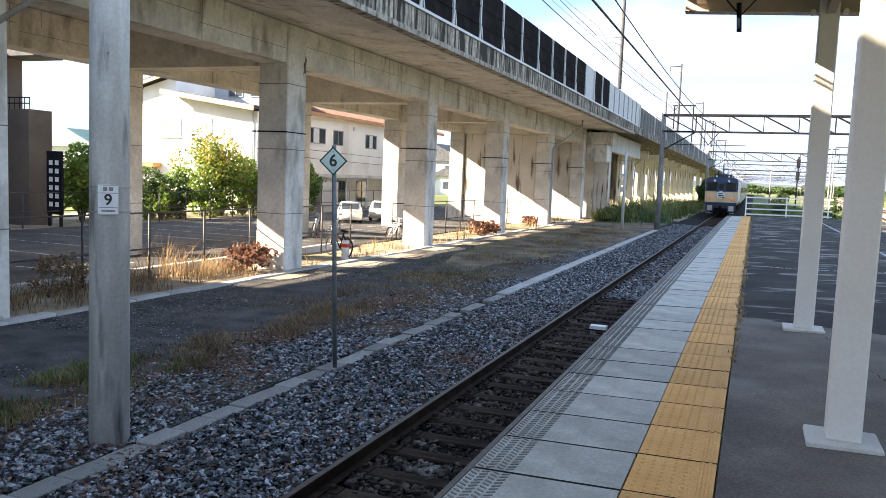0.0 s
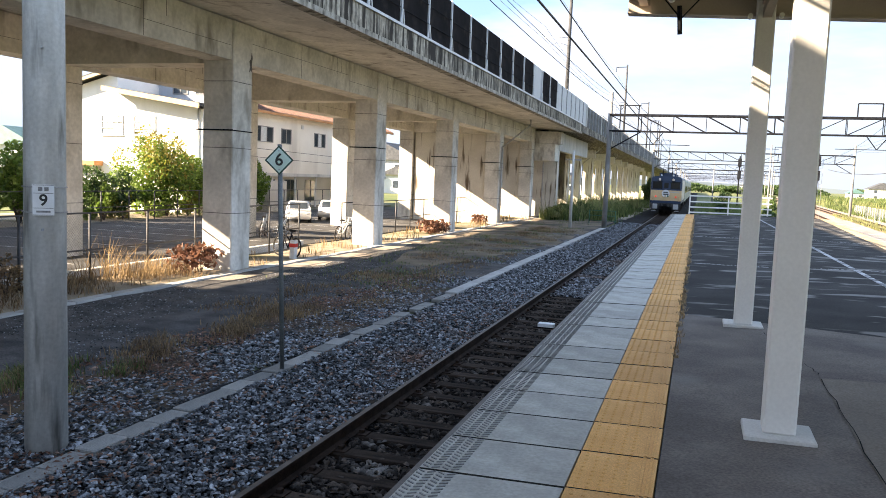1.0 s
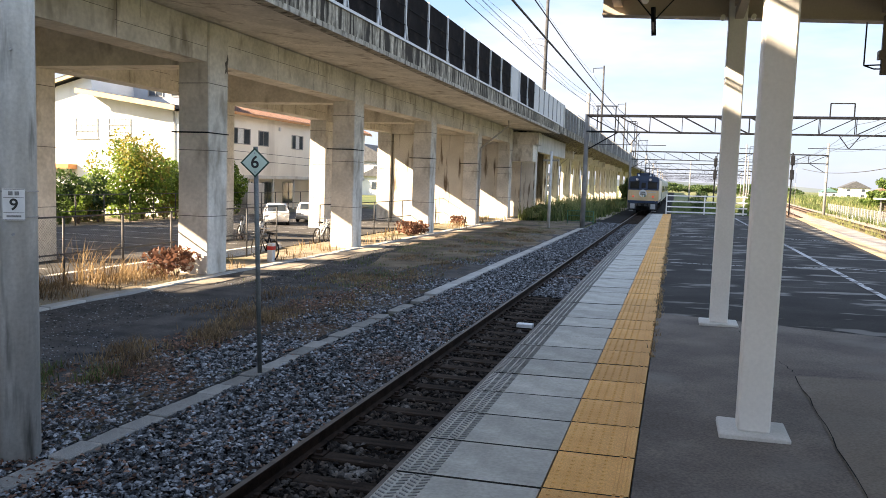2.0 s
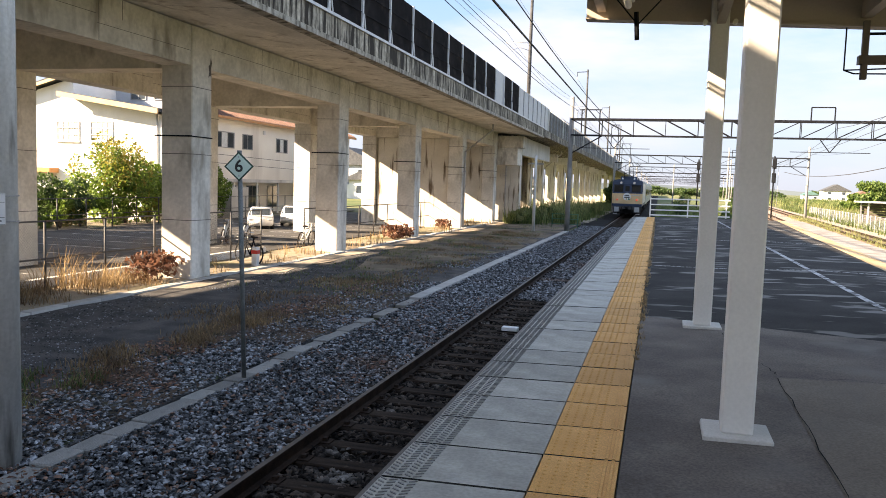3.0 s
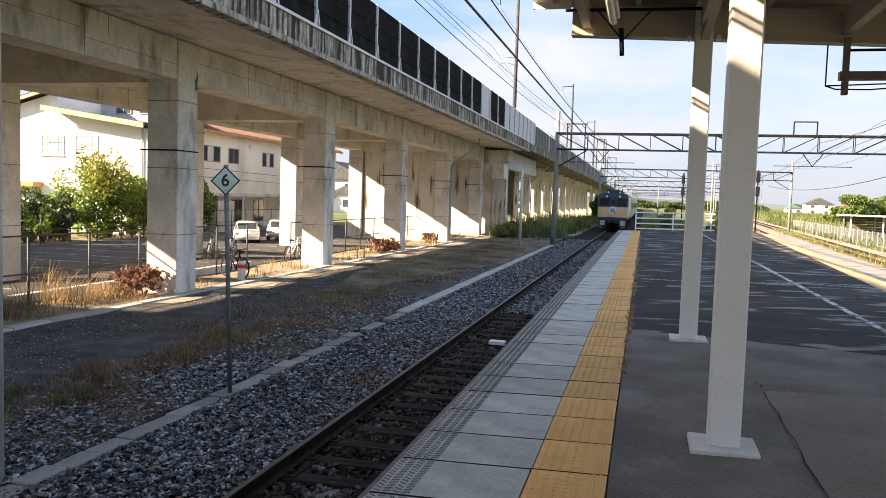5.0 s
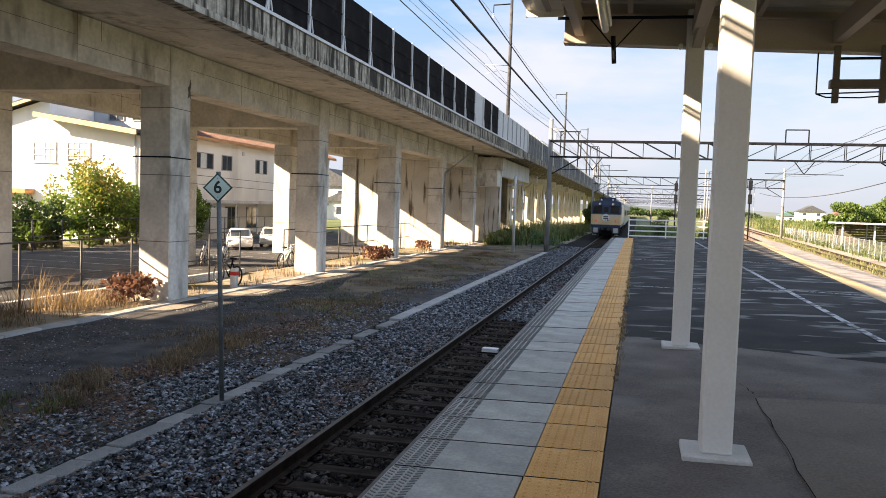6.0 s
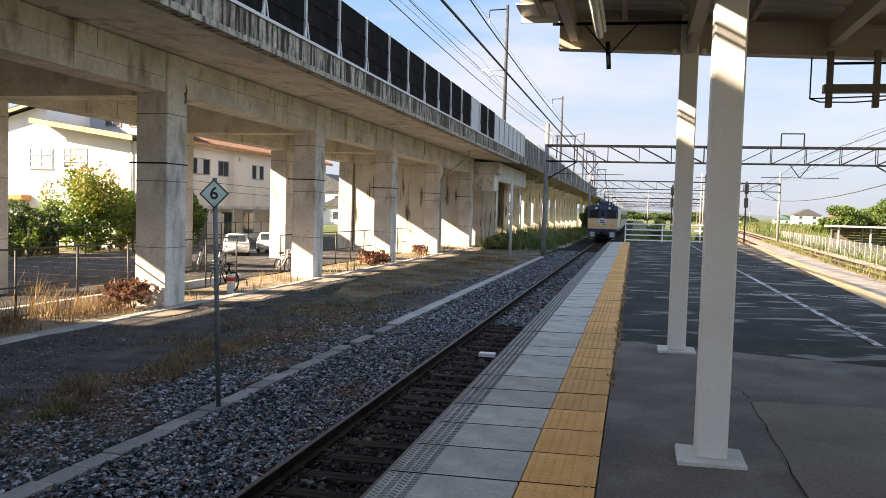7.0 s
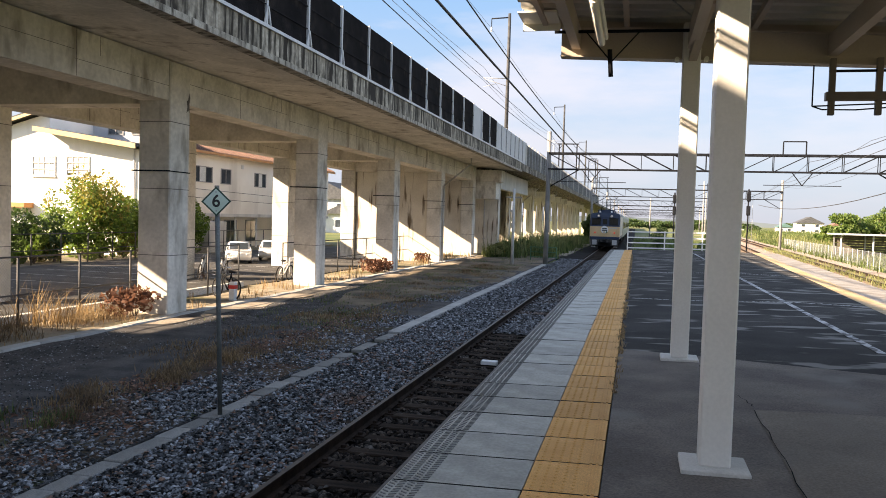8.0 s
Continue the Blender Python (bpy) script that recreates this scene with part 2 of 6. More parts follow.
def prism(bm, outline, y0, y1, mi=0, axis="y"):
    """An outline of (x, z) carried along y (or of (y, z) carried along x)."""
    put = (lambda p, q: (p[0], q, p[1])) if axis == "y" else (lambda p, q: (q, p[0], p[1]))
    a = [bm.verts.new(put(p, y0)) for p in outline]
    b = [bm.verts.new(put(p, y1)) for p in outline]
    n = len(outline)
    for i in range(n):
        bm.faces.new((a[i], a[(i + 1) % n], b[(i + 1) % n], b[i])).material_index = mi
    bm.faces.new(a[::-1]).material_index = mi
    bm.faces.new(b).material_index = mi
    return bm


def new_bm():
    return bmesh.new()


def one(name, mat, parent, *boxes, bevel=0.0, label=""):
    bm = new_bm()
    for q in boxes:
        box(bm, *q, bevel=bevel)
    return part(name, bm, mat, parent, label)

# ======== END OF KIT ========



# ---- ground, road surfaces and platform ----
SLOPE = 0.0245                       # the platform falls towards the track
RAIL_Z, TRACK_X = -1.10, -1.53
YARD_Z = -1.25


def sheet(name, x0, x1, y0, y1, z, mat, nx=2, ny=2, rough=0.0, thick=0.06, kind="structure", label="", category=""):
    """A slab whose top is a little uneven."""
    bm = new_bm()
    rows = [[bm.verts.new((x0 + (x1 - x0) * i / nx, y0 + (y1 - y0) * j / ny,
                           z + (rough * noise.noise(Vector((x0 + (x1 - x0) * i / nx, y0 + (y1 - y0) * j / ny, 0)) * 0.5) if rough else 0))) for i in range(nx + 1)] for j in range(ny + 1)]
    for j in range(ny):
        for i in range(nx):
            bm.faces.new((rows[j][i], rows[j][i + 1], rows[j + 1][i + 1], rows[j + 1][i]))
    rim = bmesh.ops.extrude_edge_only(bm, edges=[e for e in bm.edges if e.is_boundary])
    for v in rim["geom"]:
        if isinstance(v, bmesh.types.BMVert):
            v.co.z = z - thick
    return tagged(link(name, bm, mat), label, category, "", kind)


bm = new_bm()
radii = [0, 30, 80, 160, 320, 700, 1500, 3200]
rings = [[bm.verts.new((r * math.cos(a * math.pi / 16), 40 + r * math.sin(a * math.pi / 16), -1.38)) for a in range(32)] for r in radii[1:]]
centre = bm.verts.new((0, 40, -1.38))
for i in range(32):
    bm.faces.new((centre, rings[0][i], rings[0][(i + 1) % 32]))
    for a, b in zip(rings, rings[1:]):
        bm.faces.new((a[i], b[i], b[(i + 1) % 32], a[(i + 1) % 32]))
tagged(link("ground", bm, GRASSLAND), "flat open land with grass and fields to the horizon", "ground", "", "structure")

sheet("yard_path", -10.43, -4.42, -8, 66, YARD_Z, PATH_DARK, 30, 120, 0.05, label="dark compacted gravel service path beside the track", category="path")
DRY_GROUND = material("dry_ground", (0.13, 0.10, 0.07), (0.24, 0.19, 0.135), 0.9, 0.95, fine=45, bump=0.6, stain=(0.065, 0.058, 0.05), stain_scale=0.5, stain_at=(0.48, 0.66))
bm = new_bm()
ny, nx = 90, 16
rows = []
for j in range(ny + 1):
    y = 20 + 46 * j / ny
    half = min(1.0, (y - 19.0) / 16.0)
    row = []
    for i in range(nx + 1):
        q = i / nx
        x = -7.2 + (q - 0.5) * 5.4 * half + 0.35 * noise.noise(Vector((q * 3, y * 0.35, 1.0)))
        x = min(max(x, -10.3), -4.5)
        row.append(bm.verts.new((x, y, YARD_Z + 0.016 + 0.05 * noise.noise(Vector((x, y, 0)) * 0.5))))
    rows.append(row)
for j in range(ny):
    for i in range(nx):
        bm.faces.new((rows[j][i], rows[j][i + 1], rows[j + 1][i + 1], rows[j + 1][i]))
tagged(link("dry_ground", bm, DRY_GROUND), "brown dusty ground along the service path", "ground", "", "structure")
VERGE_SOIL = material("verge_soil", (0.045, 0.033, 0.026), (0.10, 0.068, 0.048), 2.2, 0.95, fine=60, bump=0.6, stain=(0.05, 0.06, 0.03), stain_scale=0.8, stain_at=(0.54, 0.7))
bm = new_bm()
rows = []
for j in range(61):
    y = 1.5 + 0.3 * j
    wv = 0.55 * noise.noise(Vector((0.3, y * 0.5, 4.0))) + 0.25 * noise.noise(Vector((2.3, y * 1.4, 4.0)))
    rows.append([bm.verts.new((x, y, YARD_Z + 0.014 + 0.05 * noise.noise(Vector((x, y, 0)) * 0.5))) for x in (-6.75 + wv + 0.06 * (y - 4), -5.9 + wv * 0.5, -5.1, -4.45)])
for a, b in zip(rows, rows[1:]):
    for i in range(3):
        bm.faces.new((a[i], a[i + 1], b[i + 1], b[i]))
tagged(link("verge_soil", bm, VERGE_SOIL), "reddish brown soil under the weedy gravel verge", "ground", "", "structure")
sheet("yard_earth", -13.0, -10.67, -8, 72, YARD_Z - 0.012, EARTH, 10, 80, 0.05, label="dry earth strip under the railway viaduct", category="ground")
# dusty margin of the service path beside the kerb
DUST = material("dusty_margin", (0.24, 0.20, 0.155), (0.40, 0.34, 0.275), 1.2, 0.95, fine=45, bump=0.5, stain=(0.10, 0.085, 0.07), stain_scale=0.9, stain_at=(0.5, 0.66))
bm = new_bm()
row = []
for i in range(90):
    y = 16.6 + i * 0.5
    w = (0.75 + 0.5 * noise.noise(Vector((y * 0.35, 1.7, 0))) + 0.25 * noise.noise(Vector((y * 1.6, 4.2, 0)))) * min(1, (y - 16.4) / 1.5)
    row.append((bm.verts.new((-10.42, y, YARD_Z + 0.012)), bm.verts.new((-10.42 + max(w, 0.08), y, YARD_Z + 0.006))))
for (a, b), (c, d) in zip(row, row[1:]):
    bm.faces.new((a, b, d, c))
tagged(link("dusty_margin", bm, DUST), "dusty pale earth along the kerb of the service path", "ground", "", "structure")
sheet("parking_lot", -26.4, -13.25, -10, 66, YARD_Z - 0.02, LOT, label="asphalt parking lot with worn white lines", category="parking lot")
sheet("earth_verge", -34, -26.4, -10, 70, YARD_Z - 0.03, EARTH, 8, 40, 0.08, label="earth verge with weeds behind the parking lot", category="ground")
sheet("far_verge", -10.4, -4.1, 66, 160, YARD_Z - 0.04, EARTH, 8, 60, 0.1, label="weedy ground along the track", category="ground")
sheet("ballast_bed", -4.08, 0.08, -8, 60, RAIL_Z - 0.235, BALLAST_BED, 30, 300, 0.06, label="near-black bed under grey track ballast, gap shade in its colour", category="ballast")
sheet("ballast_bed", -4.4, 1.2, 60, 420, RAIL_Z - 0.20, BALLAST_BED, 12, 200, 0.06, label="near-black bed under grey track ballast, gap shade in its colour", category="ballast")


def right_edge(y):
    """Inner edge of the yellow line on the far side of the island platform."""
    return 5.85 + 0.065 * (y - 17)


PLAT_END = 48.0
# platform body: asphalt top, concrete flank
bm = new_bm()
ys = [-9 + i * 1.5 for i in range(39)]
ys = [y for y in ys if y < PLAT_END] + [PLAT_END]
lo = [[], [], [], []]
for y in ys:
    xr = right_edge(y)
    lo[0].append(bm.verts.new((1.245, y, SLOPE * 1.245)))
    lo[1].append(bm.verts.new((4.30, y, SLOPE * 4.30)))
    lo[2].append(bm.verts.new((max(xr, 4.5), y, SLOPE * 4.4)))
for j in range(len(ys) - 1):
    for k in (0, 1):
        f = bm.faces.new((lo[k][j], lo[k + 1][j], lo[k + 1][j + 1], lo[k][j + 1]))
rim = bmesh.ops.extrude_edge_only(bm, edges=[e for e in bm.edges if e.is_boundary])
for v in rim["geom"]:
    if isinstance(v, bmesh.types.BMVert):
        v.co.z = -1.35
tagged(link("platform", bm, [OLD_ASPHALT]), "dark worn asphalt of the island platform with sunlight streaks painted in", "platform", "", "structure")
bm = new_bm()
prism(bm, [(0.06, -1.35), (1.2, -1.35), (1.2, -0.1), (0.06, -0.1)], -9, PLAT_END)
tagged(link("platform_wall", bm, CONCRETE_STAINED), "stained concrete wall under the platform edge", "platform wall", "", "structure")
# newer asphalt under the canopy, and a brown patch
bm = new_bm()
pts = [(1.25, -9), (4.25, -9), (4.25, 9.3), (2.2, 10.1), (1.25, 10.4)]
vs = [bm.verts.new((x, y, SLOPE * x + 0.006)) for x, y in pts]
bm.faces.new(vs)
tagged(link("asphalt_overlay", bm, ASPHALT), "smooth dark newer asphalt beneath the platform canopy", "platform surface", "", "structure")
bm = new_bm()
vs = [bm.verts.new((x, y, SLOPE * x + 0.010)) for x, y in ((2.42, 7.4), (2.36, 2.0), (2.3, -8), (4.2, -8), (4.2, 7.2), (3.4, 7.45))]
bm.faces.new(vs)
tagged(link("asphalt_patch", bm, PATCH), "brownish asphalt repair patch on the platform", "platform surface", "", "structure")

# ---- platform edge: coping slabs and yellow tactile blocks ----
edge = empty("platform_edge", (0, 0, 0), "grey concrete coping slabs and yellow tactile blocks along the platform edge", "platform edge", "", "structure")
PITCH = 0.60


SOOT = material("dirty_joint", (0.02, 0.019, 0.018), (0.04, 0.038, 0.035), 5, 0.95, bump=0.2)


def slab_mesh():
    bm = new_bm()
    prism(bm, [(-0.02, -0.16), (0.795, -0.16), (0.795, SLOPE * 0.795), (0.23, SLOPE * 0.23), (0.0, 0.0), (-0.02, -0.02)], 0.011, PITCH - 0.011)
    bm.normal_update()
    for f in bm.faces:
        if abs(f.normal.y) > 0.9:
            f.material_index = 2
    # raised ribs of the non-slip strip, slanting both ways
    for j in range(13):
        for i in range(4):
            cx, cy = 0.028 + i * 0.056, 0.035 + j * 0.044
            s = 0.012 if i % 2 else -0.012
            z = SLOPE * cx
            vs = [bm.verts.new(p) for p in ((cx - 0.02, cy - s - 0.006, z + 0.001), (cx + 0.02, cy + s - 0.006, z + 0.001), (cx + 0.02, cy + s + 0.006, z + 0.001), (cx - 0.02, cy - s + 0.006, z + 0.001))]
            tp = [bm.verts.new(v.co + Vector((0, 0, 0.005))) for v in vs]
            bm.faces.new(tp).material_index = 1
            for q in range(4):
                bm.faces.new((vs[q], vs[(q + 1) % 4], tp[(q + 1) % 4], tp[q])).material_index = 1
    me = bpy.data.meshes.new("slab")
    bm.to_mesh(me)
    bm.free()
    me.materials.append(COPING)
    me.materials.append(NONSLIP)
    me.materials.append(SOOT)
    return me


def tactile_mesh():
    bm = new_bm()
    prism(bm, [(0.803, -0.1), (1.238, -0.1), (1.238, SLOPE * 1.238 + 0.003), (0.803, SLOPE * 0.803 + 0.003)], 0.009, PITCH - 0.009)
    bm.normal_update()
    for f in bm.faces:
        if abs(f.normal.y) > 0.9:
            f.material_index = 1
    for j in range(10):
        for i in range(5):
            cx, cy = 0.845 + i * 0.06, 0.03 + j * 0.06
            z = SLOPE * cx + 0.0035
            a = [bm.verts.new((cx + 0.013 * math.cos(q), cy + 0.013 * math.sin(q), z)) for q in (0, 1.257, 2.513, 3.77, 5.027)]
            b = [bm.verts.new((cx + 0.008 * math.cos(q), cy + 0.008 * math.sin(q), z + 0.005)) for q in (0, 1.257, 2.513, 3.77, 5.027)]
            bm.faces.new(b)
            for q in range(5):
                bm.faces.new((a[q], a[(q + 1) % 5], b[(q + 1) % 5], b[q]))
    for cx in (1.165, 1.205):
        prism(bm, [(cx - 0.012, SLOPE * cx), (cx + 0.012, SLOPE * cx), (cx + 0.008, SLOPE * cx + 0.009), (cx - 0.008, SLOPE * cx + 0.009)], 0.012, PITCH - 0.012)
    me = bpy.data.meshes.new("tactile_block")
    bm.to_mesh(me)
    bm.free()
    me.materials.append(TACTILE)
    me.materials.append(SOOT)
    return me


slab_me, tact_me = slab_mesh(), tactile_mesh()
n = -15
while 4.96 + (n + 1) * PITCH < PLAT_END:
    y = 4.96 + n * PITCH
    share("slab", slab_me, edge, (random.uniform(-0.003, 0.003), y, random.uniform(-0.003, 0.003)))
    share("tactile_block", tact_me, edge, (random.uniform(-0.002, 0.002), y, random.uniform(-0.002, 0.002)))
    n += 1

# far side of the island platform: pale coping and yellow line
redge = empty("platform_edge", (0, 0, 0), "sunlit pale coping with a yellow line on the far platform edge", "platform edge", "", "structure")
bm, bm2 = new_bm(), new_bm()
for y0 in range(-9, 48, 3):
    y1 = y0 + 2.985
    for b, o0, o1 in ((bm, 0.0, 0.42), (bm2, 0.425, 1.35)):
        q = [(right_edge(y0) + o0, y0), (right_edge(y0) + o1, y0), (right_edge(y1) + o1, y1), (right_edge(y1) + o0, y1)]
        top = [b.verts.new((x, y, SLOPE * 4.4 + 0.004)) for x, y in q]
        bot = [b.verts.new((x, y, -0.4)) for x, y in q]
        b.faces.new(top)
        for k in range(4):
            b.faces.new((bot[k], bot[(k + 1) % 4], top[(k + 1) % 4], top[k]))
part("tactile_line", bm, material("faded_yellow_line", (0.34, 0.235, 0.12), (0.44, 0.32, 0.18), 2.5, 0.8, fine=120, stain=(0.36, 0.30, 0.24), stain_scale=2.0, stain_at=(0.5, 0.7)), redge)
part("coping", bm2, material("dusty_coping", (0.19, 0.178, 0.165), (0.28, 0.265, 0.245), 2.0, 0.85, fine=100, stain=(0.16, 0.14, 0.12), stain_scale=1.5, stain_at=(0.5, 0.7)), redge)
bm = new_bm()
vs = [bm.verts.new(p) for p in ((right_edge(-9) + 1.3, -9, -1.35), (right_edge(PLAT_END) + 1.3, PLAT_END, -1.35), (right_edge(PLAT_END) + 1.3, PLAT_END, -0.38), (right_edge(-9) + 1.3, -9, -0.38))]
bm.faces.new(vs)
bmesh.ops.solidify(bm, geom=bm.faces[:], thickness=0.3)
tagged(link("platform_wall", bm, CONCRETE_STAINED), "stained concrete wall under the platform edge", "platform wall", "", "structure")
WHITE_PAINT = material("white_road_paint", (0.34, 0.345, 0.345), (0.50, 0.505, 0.505), 3, 0.7, fine=60, bump=0.1, stain=(0.06, 0.06, 0.06), stain_scale=6, stain_at=(0.47, 0.56))
bm = new_bm()
vs = [bm.verts.new((x, y, SLOPE * x + 0.008)) for x, y in ((4.32, 10.9), (4.42, 10.9), (4.42, 47), (4.32, 47))]
bm.faces.new(vs)
tagged(link("white_line", bm, WHITE_PAINT), "worn white line painted on the platform asphalt", "marking", "", "structure")


# ---- railway tracks ----
def rail_profile(x, z):
    return [(x - 0.065, z - 0.155), (x + 0.065, z - 0.155), (x + 0.065, z - 0.143), (x + 0.012, z - 0.125), (x + 0.012, z - 0.04), (x + 0.033, z - 0.03),
            (x + 0.033, z - 0.004), (x + 0.028, z), (x - 0.028, z), (x - 0.033, z - 0.004), (x - 0.033, z - 0.03), (x - 0.012, z - 0.04), (x - 0.012, z - 0.125), (x - 0.065, z - 0.143)]


def rail(parent, x, y0, y1, z):
    bm = new_bm()
    prism(bm, rail_profile(x, z), y0, y1)
    for f in bm.faces:
        if f.normal.z > 0.5 and f.calc_center_median().z > z - 0.02:
            f.material_index = 1
    bm.normal_update()
    for f in bm.faces:
        if abs(f.normal.z) > 0.9 and f.calc_center_median().z > z - 0.002:
            f.material_index = 1
    return part("rail", bm, [RAIL_RUST, RAIL_HEAD], parent)


track = empty("railway_track", (0, 0, 0), "narrow-gauge railway track with rusty rails and brown sleepers", "railway track", "railway tracks")
rail(track, TRACK_X - 0.566, -9, 420, RAIL_Z)
rail(track, TRACK_X + 0.566, -9, 420, RAIL_Z)
bm = new_bm()
box(bm, TRACK_X - 1.0, TRACK_X + 1.0, -0.11, 0.11, RAIL_Z - 0.30, RAIL_Z - 0.165, bevel=0.015)
for sxx in (-0.566, 0.566):
    box(bm, TRACK_X + sxx - 0.17, TRACK_X + sxx + 0.17, -0.08, 0.08, RAIL_Z - 0.164, RAIL_Z - 0.150, mi=1)
    for o in (-0.095, 0.095):
        box(bm, TRACK_X + sxx + o - 0.025, TRACK_X + sxx + o + 0.025, -0.03, 0.03, RAIL_Z - 0.15, RAIL_Z - 0.115, mi=1)
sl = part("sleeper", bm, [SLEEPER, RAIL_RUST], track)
sl.location.y = -2.0
for i in range(1, 110):
    share("sleeper", sl.data, track, (random.uniform(-0.03, 0.03), -2.0 + 0.6 * i + random.uniform(-0.02, 0.02), 0), random.uniform(-0.012, 0.012))
bm = new_bm()
for i in range(500):
    y = 64.2 + i * 0.62
    box(bm, TRACK_X - 1.0, TRACK_X + 1.0, y - 0.11, y + 0.11, RAIL_Z - 0.30, RAIL_Z - 0.165)
tagged(part("far_sleeper", bm, SLEEPER, track), kind="stuff")

# tracks on the far side, bearing away
DUSTY_SLEEPER = material("dusty_sleeper", (0.15, 0.11, 0.085), (0.26, 0.20, 0.155), 3, 0.9, fine=40, bump=0.3)
for cx0, nm in ((9.0, "railway_track"), (12.6, "railway_track")):
    ang = -math.atan(0.065)
    tr = empty(nm, (cx0, 17, 0), "sunlit rusty railway track with sleepers bearing away", "railway track", "railway tracks")
    tr.rotation_euler[2] = ang
    for s in (-0.566, 0.566):
        rail(tr, s, -30, 330, RAIL_Z)
    bm = new_bm()
    for i in range(560):
        y = -30 + i * 0.62
        box(bm, -1.0, 1.0, y - 0.11, y + 0.11, RAIL_Z - 0.30, RAIL_Z - 0.165)
    tagged(part("far_sleeper", bm, DUSTY_SLEEPER, tr), kind="stuff")
RUST_BALLAST = material("brown_ballast", (0.24, 0.18, 0.14), (0.40, 0.32, 0.26), 5, 0.9, fine=30, bump=1.0)
bm = new_bm()
ys = [-12 + 6 * i for i in range(64)]
a = [bm.verts.new((right_edge(y) + 1.15, y, RAIL_Z - 0.19)) for y in ys]
b = [bm.verts.new((right_edge(y) + 9.3, y, RAIL_Z - 0.19)) for y in ys]
for i in range(len(ys) - 1):
    bm.faces.new((a[i], b[i], b[i + 1], a[i + 1]))
tagged(link("ballast_bed", bm, RUST_BALLAST), "brown rusty ballast of the tracks bearing away", "ballast", "", "structure")

# ---- cable trough ----
trough = empty("cable_trough", (0, 0, 0), "row of weathered concrete cable trough lids beside the track", "cable trough")
bm = new_bm()
box(bm, -0.13, 0.13, 0.012, 0.488, -0.09, 0.0, bevel=0.012)
LID = material("weathered_lid", (0.19, 0.186, 0.175), (0.34, 0.333, 0.312), 1.5, 0.9, fine=60, bump=0.4, vary=0.25, stain=(0.10, 0.085, 0.07), stain_scale=2.0, stain_at=(0.5, 0.7))
lid = part("lid", bm, LID, trough)
lid.location = (-4.24, -3, -1.225)
for i in range(1, 43):
    if i not in (37, 40):
        share("lid", lid.data, trough, (-4.24 + random.uniform(-0.015, 0.015), -3 + i * 0.5, -1.228 + random.uniform(-0.024, 0.008)), random.uniform(-0.05, 0.05))
# the lids farther on lie closer and paler
PALE_LID = material("pale_lid", (0.34, 0.335, 0.32), (0.44, 0.43, 0.41), 1.5, 0.9, fine=60, bump=0.3, vary=0.12, stain=(0.24, 0.22, 0.20), stain_scale=2.0, stain_at=(0.55, 0.75), grainy=0.3)
bm = new_bm()
box(bm, -0.15, 0.15, 0.004, 0.996, -0.09, 0.0, bevel=0.008)
lid = part("lid", bm, PALE_LID, trough, "paler long lid")
lid.location = (-4.24, 18.6, -1.205)
for i in range(1, 32):
    share("lid", lid.data, trough, (-4.24 + random.uniform(-0.006, 0.006), 18.6 + i, -1.205 + random.uniform(-0.006, 0.004)), random.uniform(-0.006, 0.006))

# ---- railway viaduct ----
VX, VP = -10.8, 10.05                # face of the front columns, column spacing
C0 = 19.1
viaduct = empty("railway_viaduct", (VX, C0, YARD_Z), "elevated concrete railway viaduct on square columns with dark noise panels", "viaduct", "", "structure")
viaduct.location = (0, 0, 0)
V_START, V_END = C0 - 8 * VP - 0.3, C0 + 4 * VP + 2.6
for xa, xb in ((VX - 0.95, VX), (VX - 6.85, VX - 5.9)):
    bm = new_bm()
    box(bm, xa, xb, 0, 0.95, YARD_Z - 0.2, 5.58, bevel=0.03)
    for z in (0.35, 2.15, 3.95):
        box(bm, xa - 0.004, xb + 0.004, -0.004, 0.954, z, z + 0.018, mi=1)
    me = None
    for k in range(-8, 5):
        if xa > VX - 2:
            one("strap", DARK_STEEL, viaduct, (xa - 0.02, xb + 0.02, C0 + k * VP - 0.02, C0 + k * VP + 0.97, 2.62, 2.65), (xa - 0.2, xb + 0.02, C0 + k * VP - 0.03, C0 + k * VP - 0.02, 2.62, 2.66))
        if me is None:
            ob = part("column", bm, [CONCRETE, JOINT], viaduct, "square concrete column")
            ob.location.y = C0 + k * VP
            me = ob.data
        else:
            share("column", me, viaduct, (0, C0 + k * VP + (0.38 if k == -1 and xa > VX - 2 else 0.0), 0))
    # long beams between the columns
    for k in range(-8, 4):
        bm = new_bm()
        ya, yb = C0 + k * VP + 0.96, C0 + (k + 1) * VP - 0.01
        box(bm, xa + 0.06, xb - 0.05, ya, yb, 4.52, 5.575)
        for q, zq in ((0.36, 4.53), (0.58, 4.53), (0.67, 5.12)):
            yq = ya + (yb - ya) * (q + random.uniform(-0.04, 0.04))
            box(bm, xa + 0.055, xb - 0.046, yq, yq + 0.012, zq, 5.57, mi=1)
        cut = ya + (yb - ya) * random.uniform(0.55, 0.75)
        box(bm, xa + 0.056, xb - 0.047, ya + 0.01, cut, 5.10, 5.11, mi=1)
        box(bm, xa + 0.056, xb - 0.047, cut + 0.02, yb - 0.01, 4.90, 4.91, mi=1)
        part("long_beam", bm, [CONCRETE, JOINT], viaduct, "concrete beam between two columns")
bm = new_bm()
spall = [(19.86, 4.28), (19.95, 4.36), (20.02, 4.30), (20.00, 4.55), (20.045, 4.72), (19.98, 4.86), (19.94, 4.66), (19.87, 4.60), (19.90, 4.45)]
bm.faces.new([bm.verts.new((VX + 0.004, y, z)) for y, z in spall])
part("spalled_patch", bm, JOINT, viaduct, "dark spalled patch in the concrete")
